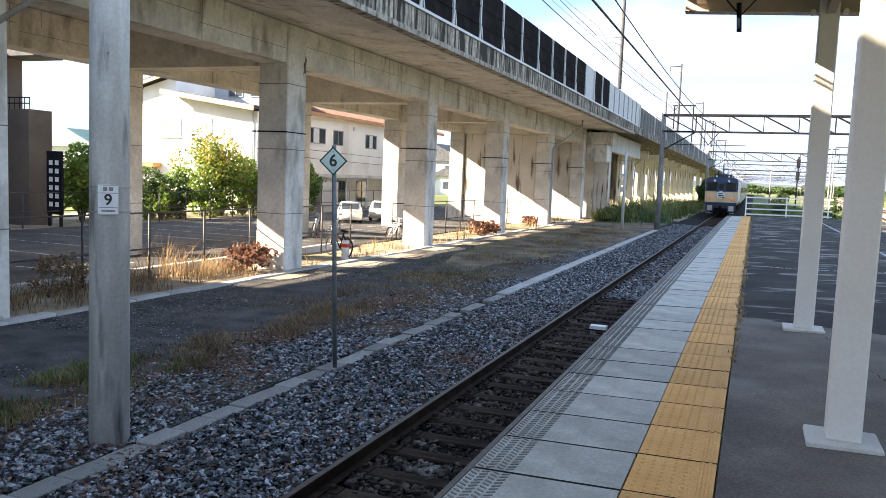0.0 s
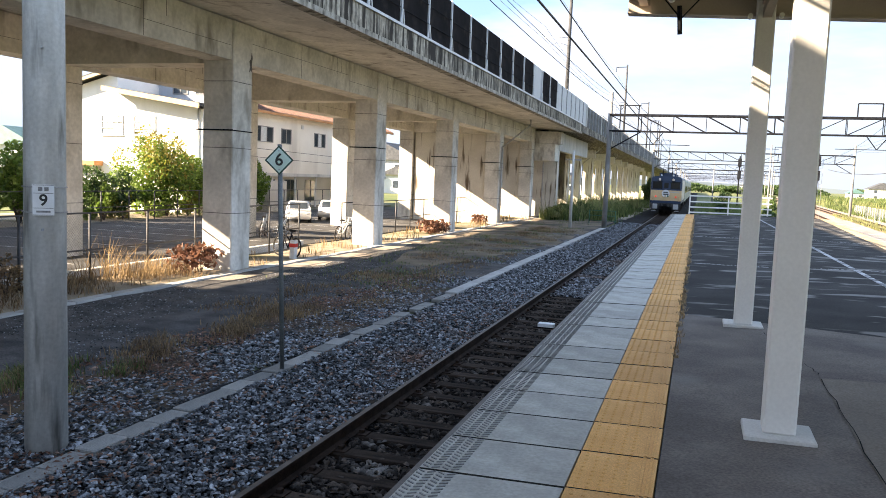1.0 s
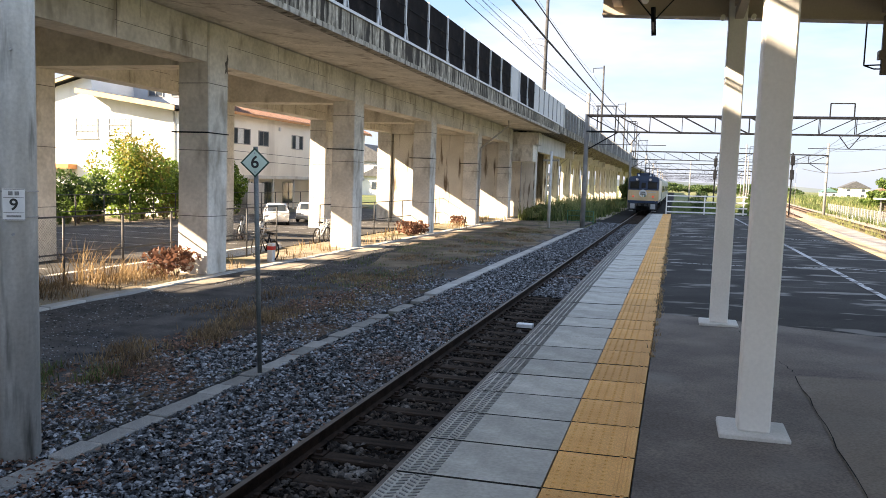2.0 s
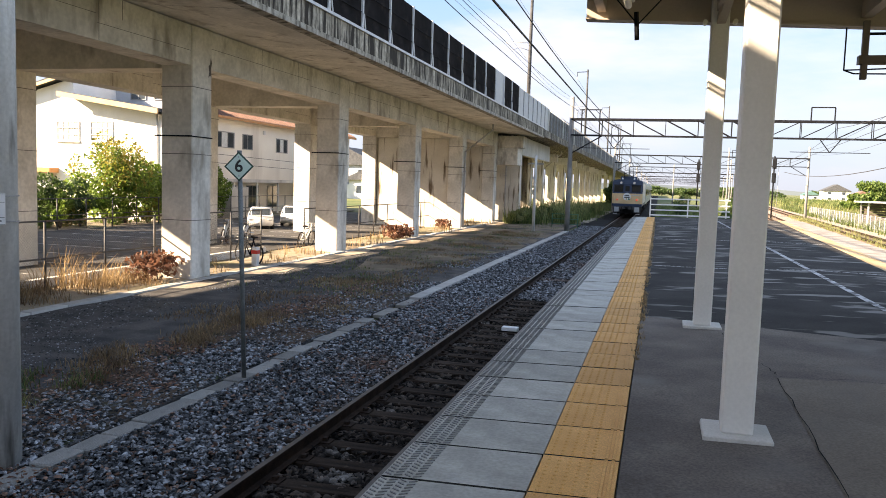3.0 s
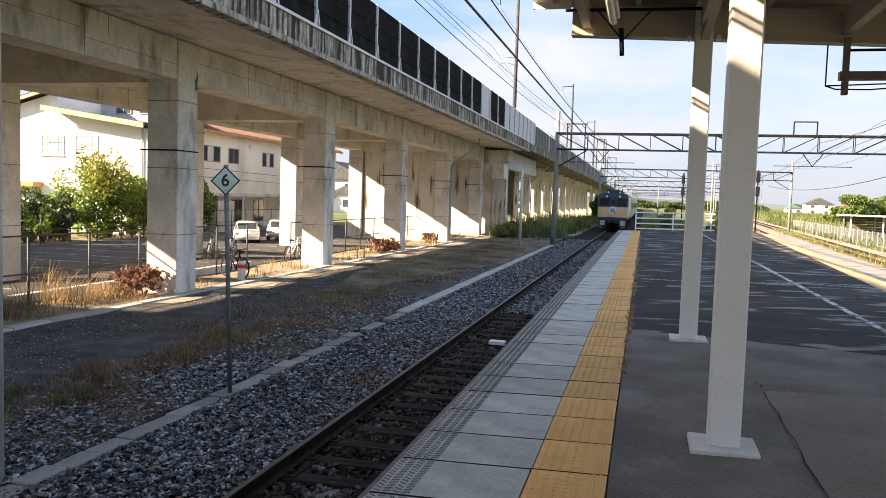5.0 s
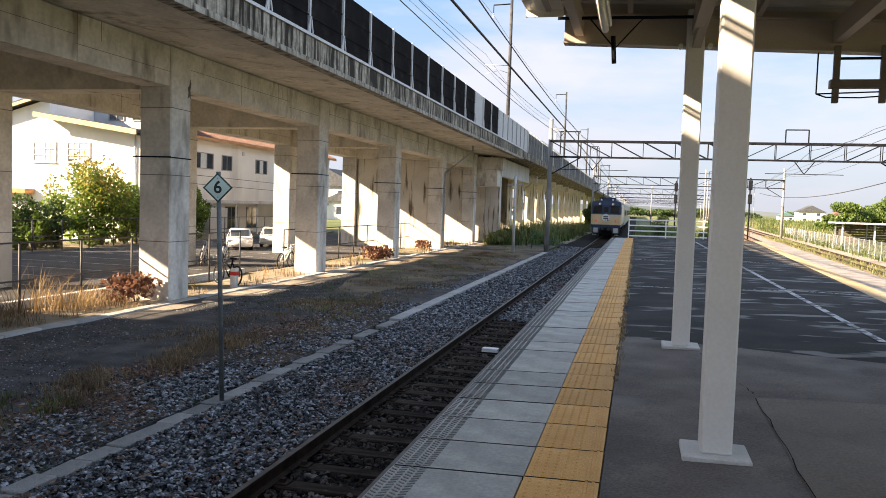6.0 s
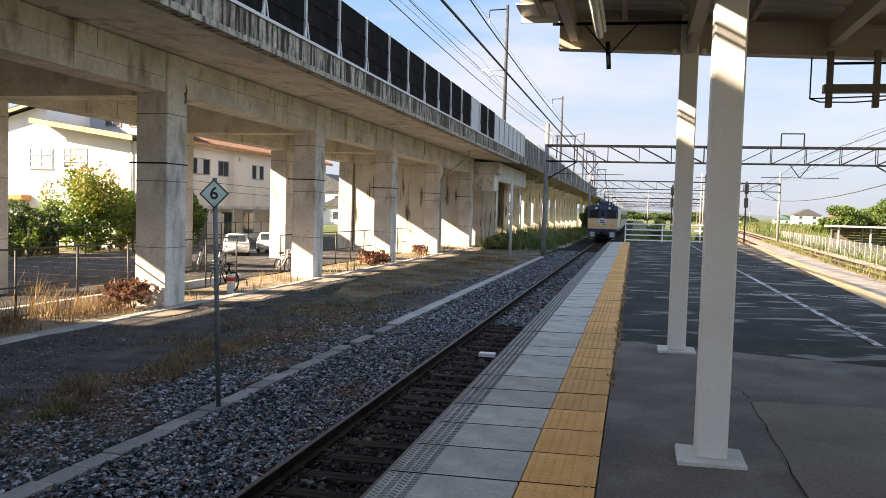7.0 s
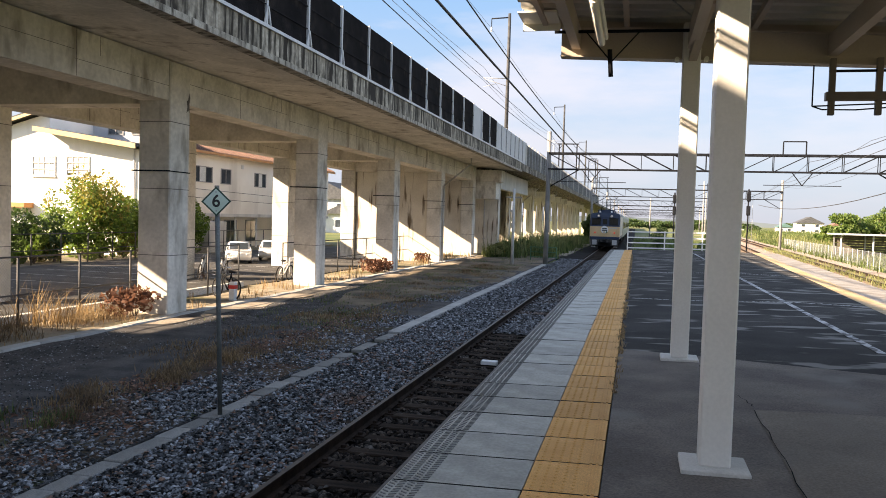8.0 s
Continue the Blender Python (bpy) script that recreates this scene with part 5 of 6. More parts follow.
for y0, y1, w, n, h, m in ((60, 130, 40, 900, 1.0, WEED), (90, 260, 70, 1100, 1.3, WEED_PALE), (150, 420, 90, 900, 1.9, WEED)):
    blades("field_grass", [(right_edge(y) + 11 + rng.uniform(0, w), y, -1.4) for y in rng.uniform(y0, y1, n)], h, 0.9, 12, m, "tall rank grass in the field beyond the sidings", "grass", 0.07, 0.6)
blades("tall_weeds", strip(1.6, 9.5, 50, 130, -1.35, 520, 0.25), 1.0, 0.4, 14, WEED, "rank green weeds beyond the platform end", "weeds", 0.03, 0.6)
for cx, cy, h in ((5.2, 49.5, 1.9), (7.4, 62, 1.7), (3.4, 78, 2.2), (9.2, 90, 2.4), (5.0, 118, 2.8)):
    shrub("bush", cx, cy, -1.38, 0.9, 1.1, h, 1500, 0.09, LEAF_DARK, "dark green bush beyond the platform end", "bush", "bushes past the platform", 14, 0.03)
blades("siding_weeds", [(right_edge(y) + 6.1 + rng.uniform(-0.5, 0.9), y, RAIL_Z - 0.2) for y in rng.uniform(24, 110, 260)], 0.4, 0.25, 12, WEED_PALE, "pale green weeds between the sidings", "weeds", 0.016, 0.7)

# ---- ballast stones ----
def stones(name, xs, ys, zf, size, mat, label):
    """Angular stones, each a squashed and jittered octahedron with a bevelled top."""
    n = len(xs)
    base = np.array([(1, 0, 0), (0.3, 0.95, 0), (-0.8, 0.6, 0), (-0.8, -0.6, 0), (0.3, -0.95, 0), (0.35, 0.2, 0.75), (-0.4, 0.1, 0.7), (0.0, -0.45, 0.72)], float)
    tris = np.array([(5, 6, 7), (0, 1, 5), (1, 6, 5), (1, 2, 6), (2, 3, 6), (3, 7, 6), (3, 4, 7), (4, 0, 7), (0, 5, 7)])
    v = base[None] * rng.uniform(0.65, 1.3, (n, 8, 3))
    s = size * rng.uniform(0.55, 1.35, n)
    v = v * s[:, None, None] * np.array([1.3, 0.68, 0.85])
    a, b = rng.uniform(0, 2 * math.pi, n), rng.uniform(-1.0, 1.0, n)
    y1, z1 = v[..., 1] * np.cos(b)[:, None] - v[..., 2] * np.sin(b)[:, None], v[..., 1] * np.sin(b)[:, None] + v[..., 2] * np.cos(b)[:, None]
    x2, y2 = v[..., 0] * np.cos(a)[:, None] - y1 * np.sin(a)[:, None], v[..., 0] * np.sin(a)[:, None] + y1 * np.cos(a)[:, None]
    co = np.stack([x2 + xs[:, None], y2 + ys[:, None], z1 + zf[:, None]], -1).reshape(-1, 3)
    f = (tris[None] + (np.arange(n) * 8)[:, None, None]).reshape(-1, 3)
    me = bpy.data.meshes.new(name)
    me.vertices.add(len(co))
    me.vertices.foreach_set("co", co.astype(np.float32).ravel())
    me.loops.add(f.size)
    me.loops.foreach_set("vertex_index", f.astype(np.int32).ravel())
    me.polygons.add(len(f))
    me.polygons.foreach_set("loop_start", np.arange(0, f.size, 3, dtype=np.int32))
    me.update(calc_edges=True)
    me.materials.append(mat)
    return tagged(new(name, me), label, "ballast", "", "stuff")


def scatter(x0, x1, y0, y1, n, power=1.0):
    xs = rng.uniform(x0, x1, n)
    ys = y0 + (y1 - y0) * rng.uniform(0, 1, n) ** power
    return xs, ys


def ballast_z(xs, ys):
    z = np.full(len(xs), RAIL_Z - 0.198)
    z += 0.085 * np.exp(-((xs + 3.15) / 0.45) ** 2) * (0.7 + 0.3 * np.sin(ys * 0.9))       # shoulder left of the sleepers
    z += 0.035 * np.clip((-3.4 - xs) / 0.4, 0, 1)
    z += 0.012 * np.clip((xs + 2.7) / 0.2, 0, 1)
    z += rng.uniform(-0.045, 0.03, len(xs))
    return z


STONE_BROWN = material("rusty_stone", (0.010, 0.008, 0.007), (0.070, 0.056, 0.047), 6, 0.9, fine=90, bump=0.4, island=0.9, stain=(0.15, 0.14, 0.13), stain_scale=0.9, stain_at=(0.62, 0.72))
STONE_RED = material("reddish_stone", (0.10, 0.055, 0.04), (0.24, 0.15, 0.115), 6, 0.85, fine=90, bump=0.4, island=0.7)
xs, ys = scatter(-4.09, -2.2, -7.5, 2.0, 7000)
stones("ballast", xs, ys, ballast_z(xs, ys), 0.04, STONE, "loose grey crushed stone ballast beside the rails")
xs, ys = scatter(-2.2, 0.0, -7.5, 2.0, 5500)
stones("ballast", xs, ys, RAIL_Z - 0.195 + rng.uniform(-0.02, 0.015, len(xs)), 0.04, STONE_BROWN, "rusty brown crushed stones between the sleepers")
xs, ys = scatter(-4.09, -2.14, 2.0, 20, 40000, 1.5)
red = rng.uniform(0, 1, len(xs)) < 0.07
stones("ballast", xs[red], ys[red], ballast_z(xs[red], ys[red]) + 0.006, 0.027, STONE_RED, "scattered reddish stones in the grey ballast")
xs, ys = xs[~red], ys[~red]
stones("ballast", xs, ys, ballast_z(xs, ys), 0.027, STONE, "loose grey crushed stone ballast beside the rails")
xs, ys = scatter(-2.14, 0.0, 2.0, 20, 21000, 1.5)
keep = ~((np.abs(((ys + 2.0) / 0.6) - np.round((ys + 2.0) / 0.6)) < 0.21) & (np.abs(xs - TRACK_X) < 1.03) & (rng.uniform(0, 1, len(xs)) < 0.9))
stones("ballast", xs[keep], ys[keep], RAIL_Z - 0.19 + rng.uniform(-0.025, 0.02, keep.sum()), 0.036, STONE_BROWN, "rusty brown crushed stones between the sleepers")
xs, ys = scatter(-4.06, -0.3, 20, 60, 42000, 1.4)
stones("ballast", xs, ys, ballast_z(xs, ys), 0.040, STONE, "loose grey crushed stone ballast between the rails")
xs, ys = scatter(-6.7, -4.42, 2.5, 22, 42000, 1.4)
keep = rng.uniform(0, 1, len(xs)) < np.clip((xs + 6.7) / 1.2, 0.12, 1)
xs, ys = xs[keep], ys[keep]
red = rng.uniform(0, 1, len(xs)) < np.clip((-5.45 - xs) / 1.0, 0.05, 0.7)
stones("verge_stones", xs[red], ys[red], np.full(red.sum(), YARD_Z - 0.012) + rng.uniform(-0.005, 0.03, red.sum()), 0.029, STONE_RED, "reddish brown stones on the weedy verge")
xs, ys = xs[~red], ys[~red]
stones("verge_stones", xs, ys, np.full(len(xs), YARD_Z - 0.012) + rng.uniform(-0.005, 0.03, len(xs)), 0.029, STONE, "grey crushed stones on the weedy verge")
xs, ys = scatter(-6.0, -4.42, 22, 48, 12000, 1.2)
stones("verge_stones", xs, ys, np.full(len(xs), YARD_Z - 0.005), 0.029, STONE, "grey crushed stones on the weedy verge")
xs, ys = scatter(-10.3, -6.3, 3, 40, 22000, 1.5)
stones("path_stones", xs, ys, np.full(len(xs), YARD_Z), 0.013, STONE, "small loose stones on the dark service path")
# dead leaves lying in the ballast
xs, ys = scatter(-6.8, -2.6, 3, 20, 18000, 1.3)
p = np.stack([xs, ys, np.where(xs < -4.4, YARD_Z + 0.03, RAIL_Z - 0.15)], 1)
u = rng.normal(size=(len(xs), 3)) * np.array([1, 1, 0.35])
u /= np.linalg.norm(u, axis=1)[:, None]
v = np.cross(u, np.array([0, 0, 1.0]) + rng.normal(size=(len(xs), 3)) * 0.3)
s = rng.uniform(0.015, 0.045, len(xs))[:, None]
keep = np.array([noise.noise(Vector((a * 0.9, b * 0.9, 7.0))) > 0.06 + (0.14 if a > -5.5 else 0.0) for a, b in zip(xs, ys)])
tagged(mesh_of("dead_leaves", np.stack([p - u * s, p + v * s * 0.5, p + u * s, p - v * s * 0.5], 1)[keep], 0, DRY_RED), "brown dead leaves lying on the ballast", "leaves", "", "stuff")

# ---- houses and buildings ----
WHITE_WALL = material("white_render", (0.74, 0.73, 0.70), (0.82, 0.81, 0.78), 0.5, 0.85, fine=20, bump=0.03, stain=(0.60, 0.58, 0.54), stain_scale=0.6, stain_stretch=(1, 1, 0.3), stain_at=(0.60, 0.85), grainy=0.1)
GREY_WALL = material("grey_siding", (0.42, 0.43, 0.45), (0.50, 0.51, 0.53), 0.5, 0.8, fine=20, bump=0.03, grainy=0.1)
BEIGE_WALL = material("beige_siding", (0.76, 0.71, 0.63), (0.84, 0.80, 0.72), 0.4, 0.85, fine=20, bump=0.03, stain=(0.48, 0.43, 0.37), stain_scale=0.5, stain_stretch=(1, 1, 0.2), stain_at=(0.58, 0.8), grainy=0.12)
DARK_WALL = material("dark_brown_wall", (0.10, 0.085, 0.075), (0.15, 0.13, 0.115), 0.6, 0.8, fine=20, bump=0.05)
YELLOW_TRIM = material("yellow_trim", (0.46, 0.34, 0.19), (0.54, 0.41, 0.24), 1, 0.7, bump=0)
RED_ROOF = material("red_brown_roof", (0.15, 0.085, 0.065), (0.24, 0.14, 0.108), 2, 0.7, fine=20, bump=0.2)
GREY_ROOF = material("grey_roof", (0.060, 0.065, 0.072), (0.10, 0.105, 0.112), 2, 0.7, fine=20, bump=0.2)
TEAL_ROOF = material("teal_roof", (0.06, 0.14, 0.13), (0.09, 0.18, 0.17), 2, 0.6, fine=20, bump=0.2)
GLASS = material("window_glass", (0.03, 0.04, 0.05), (0.06, 0.075, 0.09), 1, 0.06, bump=0)
FRAME = material("window_frame", (0.20, 0.195, 0.19), (0.28, 0.275, 0.27), 2, 0.5, bump=0)
PALE_FRAME = material("pale_window_frame", (0.55, 0.54, 0.52), (0.62, 0.61, 0.59), 2, 0.5, bump=0)
SHUTTER = material("grey_shutter", (0.46, 0.47, 0.48), (0.54, 0.55, 0.56), 1, 0.6, stretch=(1, 1, 20), bump=0.1)
ORANGE = material("orange_brown_trim", (0.45, 0.20, 0.08), (0.55, 0.27, 0.12), 1, 0.7, bump=0)
CURTAIN = material("pale_curtain", (0.55, 0.55, 0.53), (0.70, 0.70, 0.68), 3, 0.9, stretch=(9, 9, 1), bump=0.1)


def window_x(parent, x, y0, y1, z0, z1, leaves=2, frame_mat=None):
    """A window in a wall that faces +x."""
    frame_mat = frame_mat or FRAME
    w = empty("window", (0, 0, 0))
    w.parent = parent
    t = 0.06
    one("frame", frame_mat, w, (x - 0.02, x + 0.05, y0, y1, z0, z0 + t), (x - 0.02, x + 0.05, y0, y1, z1 - t, z1), (x - 0.02, x + 0.05, y0, y0 + t, z0 + t, z1 - t), (x - 0.02, x + 0.05, y1 - t, y1, z0 + t, z1 - t))
    for i in range(leaves):
        a = y0 + t + (y1 - y0 - 2 * t) * i / leaves
        b = y0 + t + (y1 - y0 - 2 * t) * (i + 1) / leaves
        one("pane", GLASS if i % 2 == 0 or leaves < 3 else CURTAIN, w, (x - 0.01, x + 0.012, a + 0.02, b - 0.02, z0 + t, z1 - t))
        one("mullion", frame_mat, w, (x - 0.01, x + 0.035, b - 0.025, b + 0.025, z0 + t, z1 - t))
    return w


def window_y(parent, y, x0, x1, z0, z1, leaves=2, frame_mat=None, pane_mat=None):
    """A window in a wall that faces -y."""
    frame_mat = frame_mat or FRAME
    w = empty("window", (0, 0, 0))
    w.parent = parent
    t = 0.06
    one("frame", frame_mat, w, (x0, x1, y - 0.05, y + 0.02, z0, z0 + t), (x0, x1, y - 0.05, y + 0.02, z1 - t, z1), (x0, x0 + t, y - 0.05, y + 0.02, z0 + t, z1 - t), (x1 - t, x1, y - 0.05, y + 0.02, z0 + t, z1 - t))
    for i in range(leaves):
        a = x0 + t + (x1 - x0 - 2 * t) * i / leaves
        b = x0 + t + (x1 - x0 - 2 * t) * (i + 1) / leaves
        one("pane", pane_mat or GLASS, w, (a + 0.02, b - 0.02, y - 0.012, y + 0.01, z0 + t, z1 - t))
        one("mullion", frame_mat, w, (b - 0.025, b + 0.025, y - 0.035, y + 0.01, z0 + t, z1 - t))
    return w


# white house
wh = empty("house", (-32, 44, -1.3), "white rendered two-storey house with yellow roof trim", "house")
wh.location = (0, 0, 0)
bm = new_bm()
prism(bm, [(-38.5, -1.4), (-27.8, -1.4), (-27.8, 5.15), (-34.1, 6.05), (-34.2, 7.35), (-38.5, 6.2)], 42, 46)
part("wall", bm, WHITE_WALL, wh)
bm = new_bm()
prism(bm, [(-38.9, 6.25), (-34.2, 7.5), (-34.2, 7.68), (-38.95, 6.4)], 41.4, 46)
part("roof", bm, GREY_ROOF, wh)
bm = new_bm()
prism(bm, [(-38.95, 6.1), (-34.2, 7.38), (-34.2, 7.56), (-38.95, 6.3)], 41.32, 41.4)
part("verge_board", bm, YELLOW_TRIM, wh)
bm = new_bm()
prism(bm, [(-34.4, 6.25), (-27.4, 5.25), (-27.4, 5.45), (-34.4, 6.45)], 41.0, 46)
part("lower_roof", bm, GREY_ROOF, wh)
bm = new_bm()
prism(bm, [(-34.5, 6.14), (-27.35, 5.12), (-27.35, 5.42), (-34.5, 6.44)], 40.9, 41.0)
part("eave_board", bm, YELLOW_TRIM, wh)
bm = new_bm()
box(bm, -34.4, -28.6, 46.01, 48.4, -1.4, 8.6)
part("upper_wall", bm, GREY_WALL, wh)
for a, b in ((-33.0, -31.8), (-31.2, -30.0)):
    window_y(wh, 46.0, a, b, 6.45, 7.3)
for a, b in ((-35.4, -33.7), (-32.9, -31.25)):
    window_y(wh, 42.0, a, b, 3.45, 4.7, 4, PALE_FRAME, CURTAIN)
    one("lattice", PALE_FRAME, wh, (a, b, 41.93, 41.948, 3.85, 3.90), (a, b, 41.93, 41.948, 4.26, 4.31), (a - 0.05, b + 0.05, 41.9, 41.99, 3.38, 3.45))
one("awning", ORANGE, wh, (-38.2, -35.3, 41.2, 41.99, 1.45, 1.75))
one("shutter", SHUTTER, wh, (-37.9, -35.5, 41.93, 41.99, 0.0, 1.4))
bm = new_bm()
bar(bm, (-28.1, 41.93, -1.3), (-28.1, 41.93, 5.2), 0.05, 8)
part("downpipe", bm, PALE_FRAME, wh)

# long beige building
bb = empty("building", (0, 0, 0), "long beige two-storey building with a red-brown roof", "building")
BX = -28.7
one("wall", BEIGE_WALL, bb, (BX - 9, BX, 46.5, 74, 1.2, 5.68))
one("ground_wall", BEIGE_WALL, bb, (BX - 9, BX - 1.6, 46.6, 73.9, -1.4, 1.19))
bm = new_bm()
prism(bm, [(BX - 9.5, 5.69), (BX + 0.55, 5.69), (BX + 0.55, 5.80), (BX - 4.5, 8.0), (BX - 9.5, 5.80)], 48.45, 74.4)
for i in range(62):
    flatbar(bm, (BX + 0.57, 48.5 + i * 0.42, 5.83), (BX - 4.5, 48.5 + i * 0.42, 8.04), 0.06, 0.07)
part("roof", bm, RED_ROOF, bb)
one("eave_board", ORANGE, bb, (BX + 0.552, BX + 0.6, 46.0, 74.4, 5.60, 5.78))
for y0, y1, lv in ((49.3, 51.9, 3), (53.1, 54.6, 2), (58.4, 60.4, 3), (62.6, 64.1, 2), (66.5, 68.5, 3)):
    window_x(bb, BX, y0, y1, 3.6, 4.75, lv)
one("balcony_band", CONCRETE_PALE, bb, (BX, BX + 0.08, 46.5, 74, 1.15, 1.4))
for y in (48.5, 52.0, 55.5, 59.0, 62.5):
    one("post", WHITE_STEEL, bb, (BX - 0.15, BX - 0.03, y, y + 0.12, -1.4, 1.14))
for y0, y1 in ((49.2, 51.4), (53, 55), (56.5, 58.5), (60, 62)):
    window_x(bb, BX - 1.6, y0, y1, -0.9, 0.9, 2)
bm = new_bm()
for a, b, z in ((47, 66, 3.1), (47, 66, 2.5)):
    bar(bm, (BX + 0.6, a, z), (BX + 0.6, b, z - 0.25), 0.015, 5)
part("cable", bm, DARK_STEEL, bb)
one("vent", PALE_FRAME, bb, (BX, BX + 0.08, 56.2, 56.5, 4.9, 5.2))
tagged(one("garden_shed", CONCRETE_PALE, None, (-27.6, -26.9, 48.6, 50.9, -1.4, 0.85), bevel=0.02), "pale shed with a flat white top by the fence", "shed")

# dark building at the near end of the lot
db = empty("building", (0, 0, 0), "dark brown two-storey building with a balcony rail", "building")
one("wall", DARK_WALL, db, (-36, -27.85, 25.4, 26.6, -1.4, 3.75))
one("upper_wall", DARK_WALL, db, (-36, -29.5, 25.5, 26.5, 3.76, 6.0))
one("roof", GREY_ROOF, db, (-36.4, -27.5, 25.36, 26.9, 6.01, 6.16), (-36.4, -27.9, 25.38, 26.8, 6.17, 6.4))
bm = new_bm()
for z in (4.0, 4.25):
    bar(bm, (-29.4, 25.5, z), (-27.9, 25.5, z), 0.025, 6)
for i in range(6):
    bar(bm, (-29.4 + i * 0.3, 25.5, 3.75), (-29.4 + i * 0.3, 25.5, 4.25), 0.018, 6)
part("balcony_rail", bm, DARK_STEEL, db)
one("wing", DARK_WALL, db, (-42, -29.6, 5.2, 25.3, -1.4, 6.0))
one("wing_roof", GREY_ROOF, db, (-42.4, -29.2, 5.2, 25.35, 6.01, 6.2))
# added block out of view, sized to keep sun off the near kerb strip
one("tall_wing", DARK_WALL, db, (-42, -28.3, -16, 5.19, -1.4, 9.3))
one("tall_wing_roof", GREY_ROOF, db, (-42.4, -28.0, -16.3, 5.19, 9.31, 9.5))
sg = empty("sign_board", (-26.9, 25.9, -1.3), "tall dark sign board with rows of pale lettering", "sign")
one("board", DARK_STEEL, sg, (-0.45, 0.45, -0.06, 0.06, 0.55, 3.3), bevel=0.02)
one("post", DARK_STEEL, sg, (-0.38, -0.28, -0.05, 0.05, -0.1, 0.55))
one("post", DARK_STEEL, sg, (0.28, 0.38, -0.05, 0.05, -0.1, 0.55))
bm = new_bm()
for c in (-0.2, 0.15):
    for r in range(6):
        box(bm, c - 0.09, c + 0.12, -0.067, -0.0605, 0.9 + r * 0.36, 1.1 + r * 0.36)
part("lettering", bm, SIGN_WHITE, sg)


def far_house(x, y, w, d, h, wall, roof, label, group):
    f = empty("house", (x, y, -1.35), label, "house", group)
    one("wall", wall, f, (-w / 2, w / 2, 0, d, -0.1, h))
    bm = new_bm()
    prism(bm, [(-w / 2 - 0.6, h), (w / 2 + 0.6, h), (0, h + w * 0.26)], -0.6, d + 0.6)
    part("roof", bm, roof, f)
    for i in (-1, 1):
        for z in (0.9, 3.6):
            if z + 1.3 < h:
                one("window", GLASS, f, (i * w / 4 - 0.8, i * w / 4 + 0.8, -0.05, 0.02, z, z + 1.2))
    return f


G1 = "distant houses"
far_house(-62.5, 60, 7, 8, 4.4, WHITE_WALL, TEAL_ROOF, "distant white house with a teal hipped roof", G1)
for i, (x, y, w, h) in enumerate(((-42, 118, 10, 3.0), (-52, 130, 12, 5.6), (-36, 140, 9, 3.0), (-60, 160, 14, 5.6), (-46, 175, 11, 5.6), (-30, 190, 10, 3.0))):
    far_house(x, y, w, 8, h, GREY_WALL if i % 2 else WHITE_WALL, GREY_ROOF, "distant grey-roofed house beyond the viaduct", G1)
for i, (x, y, w, h) in enumerate(((88, 435, 13, 5.4), (103, 445, 11, 3.2), (117, 455, 14, 5.4), (140, 480, 14, 3.4),)):
    far_house(x, y, w, 9, h, WHITE_WALL if i % 3 else BEIGE_WALL, RED_ROOF if i in (1, 4) else GREY_ROOF, "distant white house among trees", G1)


for i in range(7):
    x = 34 + i * 19 + rng.uniform(-3.5, 3.5)
    far_house(x, rng.uniform(460, 620), rng.uniform(8, 13), 9, rng.choice((3.0, 4.6, 5.2)), (GREY_WALL, WHITE_WALL, BEIGE_WALL)[i % 3], (GREY_ROOF, RED_ROOF, GREY_ROOF, TEAL_ROOF)[i % 4],
              "distant house in the town on the horizon", "houses on the horizon")

# ---- right-hand side: fence, shelter, trees ----
def tree(x, y, h, r, n, size, mat, label, group):
    t = empty("tree", (x, y, -1.35), label, "tree", group)
    bm = new_bm()
    bar(bm, (0, 0, -0.2), (0.1, 0, h * 0.4), 0.22, 8, r2=0.15)
    for i in range(6):
        a = i * 1.05
        bar(bm, (0.1, 0, h * (0.3 + 0.02 * i)), (r * 0.6 * math.cos(a), r * 0.6 * math.sin(a), h * rng.uniform(0.6, 0.85)), 0.10, 6, r2=0.03)
    part("trunk", bm, BARK, t)
    mesh_of("crown", leaf_cloud(lumps(0, 0, h * 0.1, r, r, h, 24), n, size), n, mat, t)
    return t


LEAF_TREE = leafy("tree_leaf", (0.06, 0.12, 0.025), (0.15, 0.21, 0.05))
G2 = "trees beyond the sidings"
for x, y, h, r in ((37.5, 150, 5.2, 4.2), (44.0, 154, 6.4, 5.2), (51.5, 156, 6.6, 5.4), (34.0, 147, 3.2, 2.4), (58, 152, 6.0, 5.0)):
    tree(x, y, h, r, 6000, 0.22, LEAF_TREE, "broad green leafy tree beyond the sidings", G2)
for i in range(28):
    tree(rng.uniform(-14, 150) if i > 3 else rng.uniform(14, 40), rng.uniform(430, 640), rng.uniform(3.0, 5.5), rng.uniform(5, 11), 1500, 0.6, LEAF_DARK, "distant dark green tree", "distant trees")
for i in range(10):
    tree(-28 - rng.uniform(0, 40), rng.uniform(75, 140), rng.uniform(2, 3.6), rng.uniform(1.8, 3.0), 1400, 0.3, LEAF, "green tree beyond the viaduct", "trees beyond the viaduct")
wf = empty("mesh_fence", (0, 0, 0), "pale steel mesh fence along the sidings", "fence")
bm = new_bm()
box(bm, -0.015, 0.015, -0.025, 0.025, 0, 1.38)
slat = part("slat", bm, POST_PALE, wf)
fy = [44 + i * 2.0 for i in range(40)]
slat.location = (right_edge(43) + 9.6, 43, -1.36)
for y in fy:
    share("slat", slat.data, wf, (right_edge(y) + 9.6, y, -1.36), -0.065)
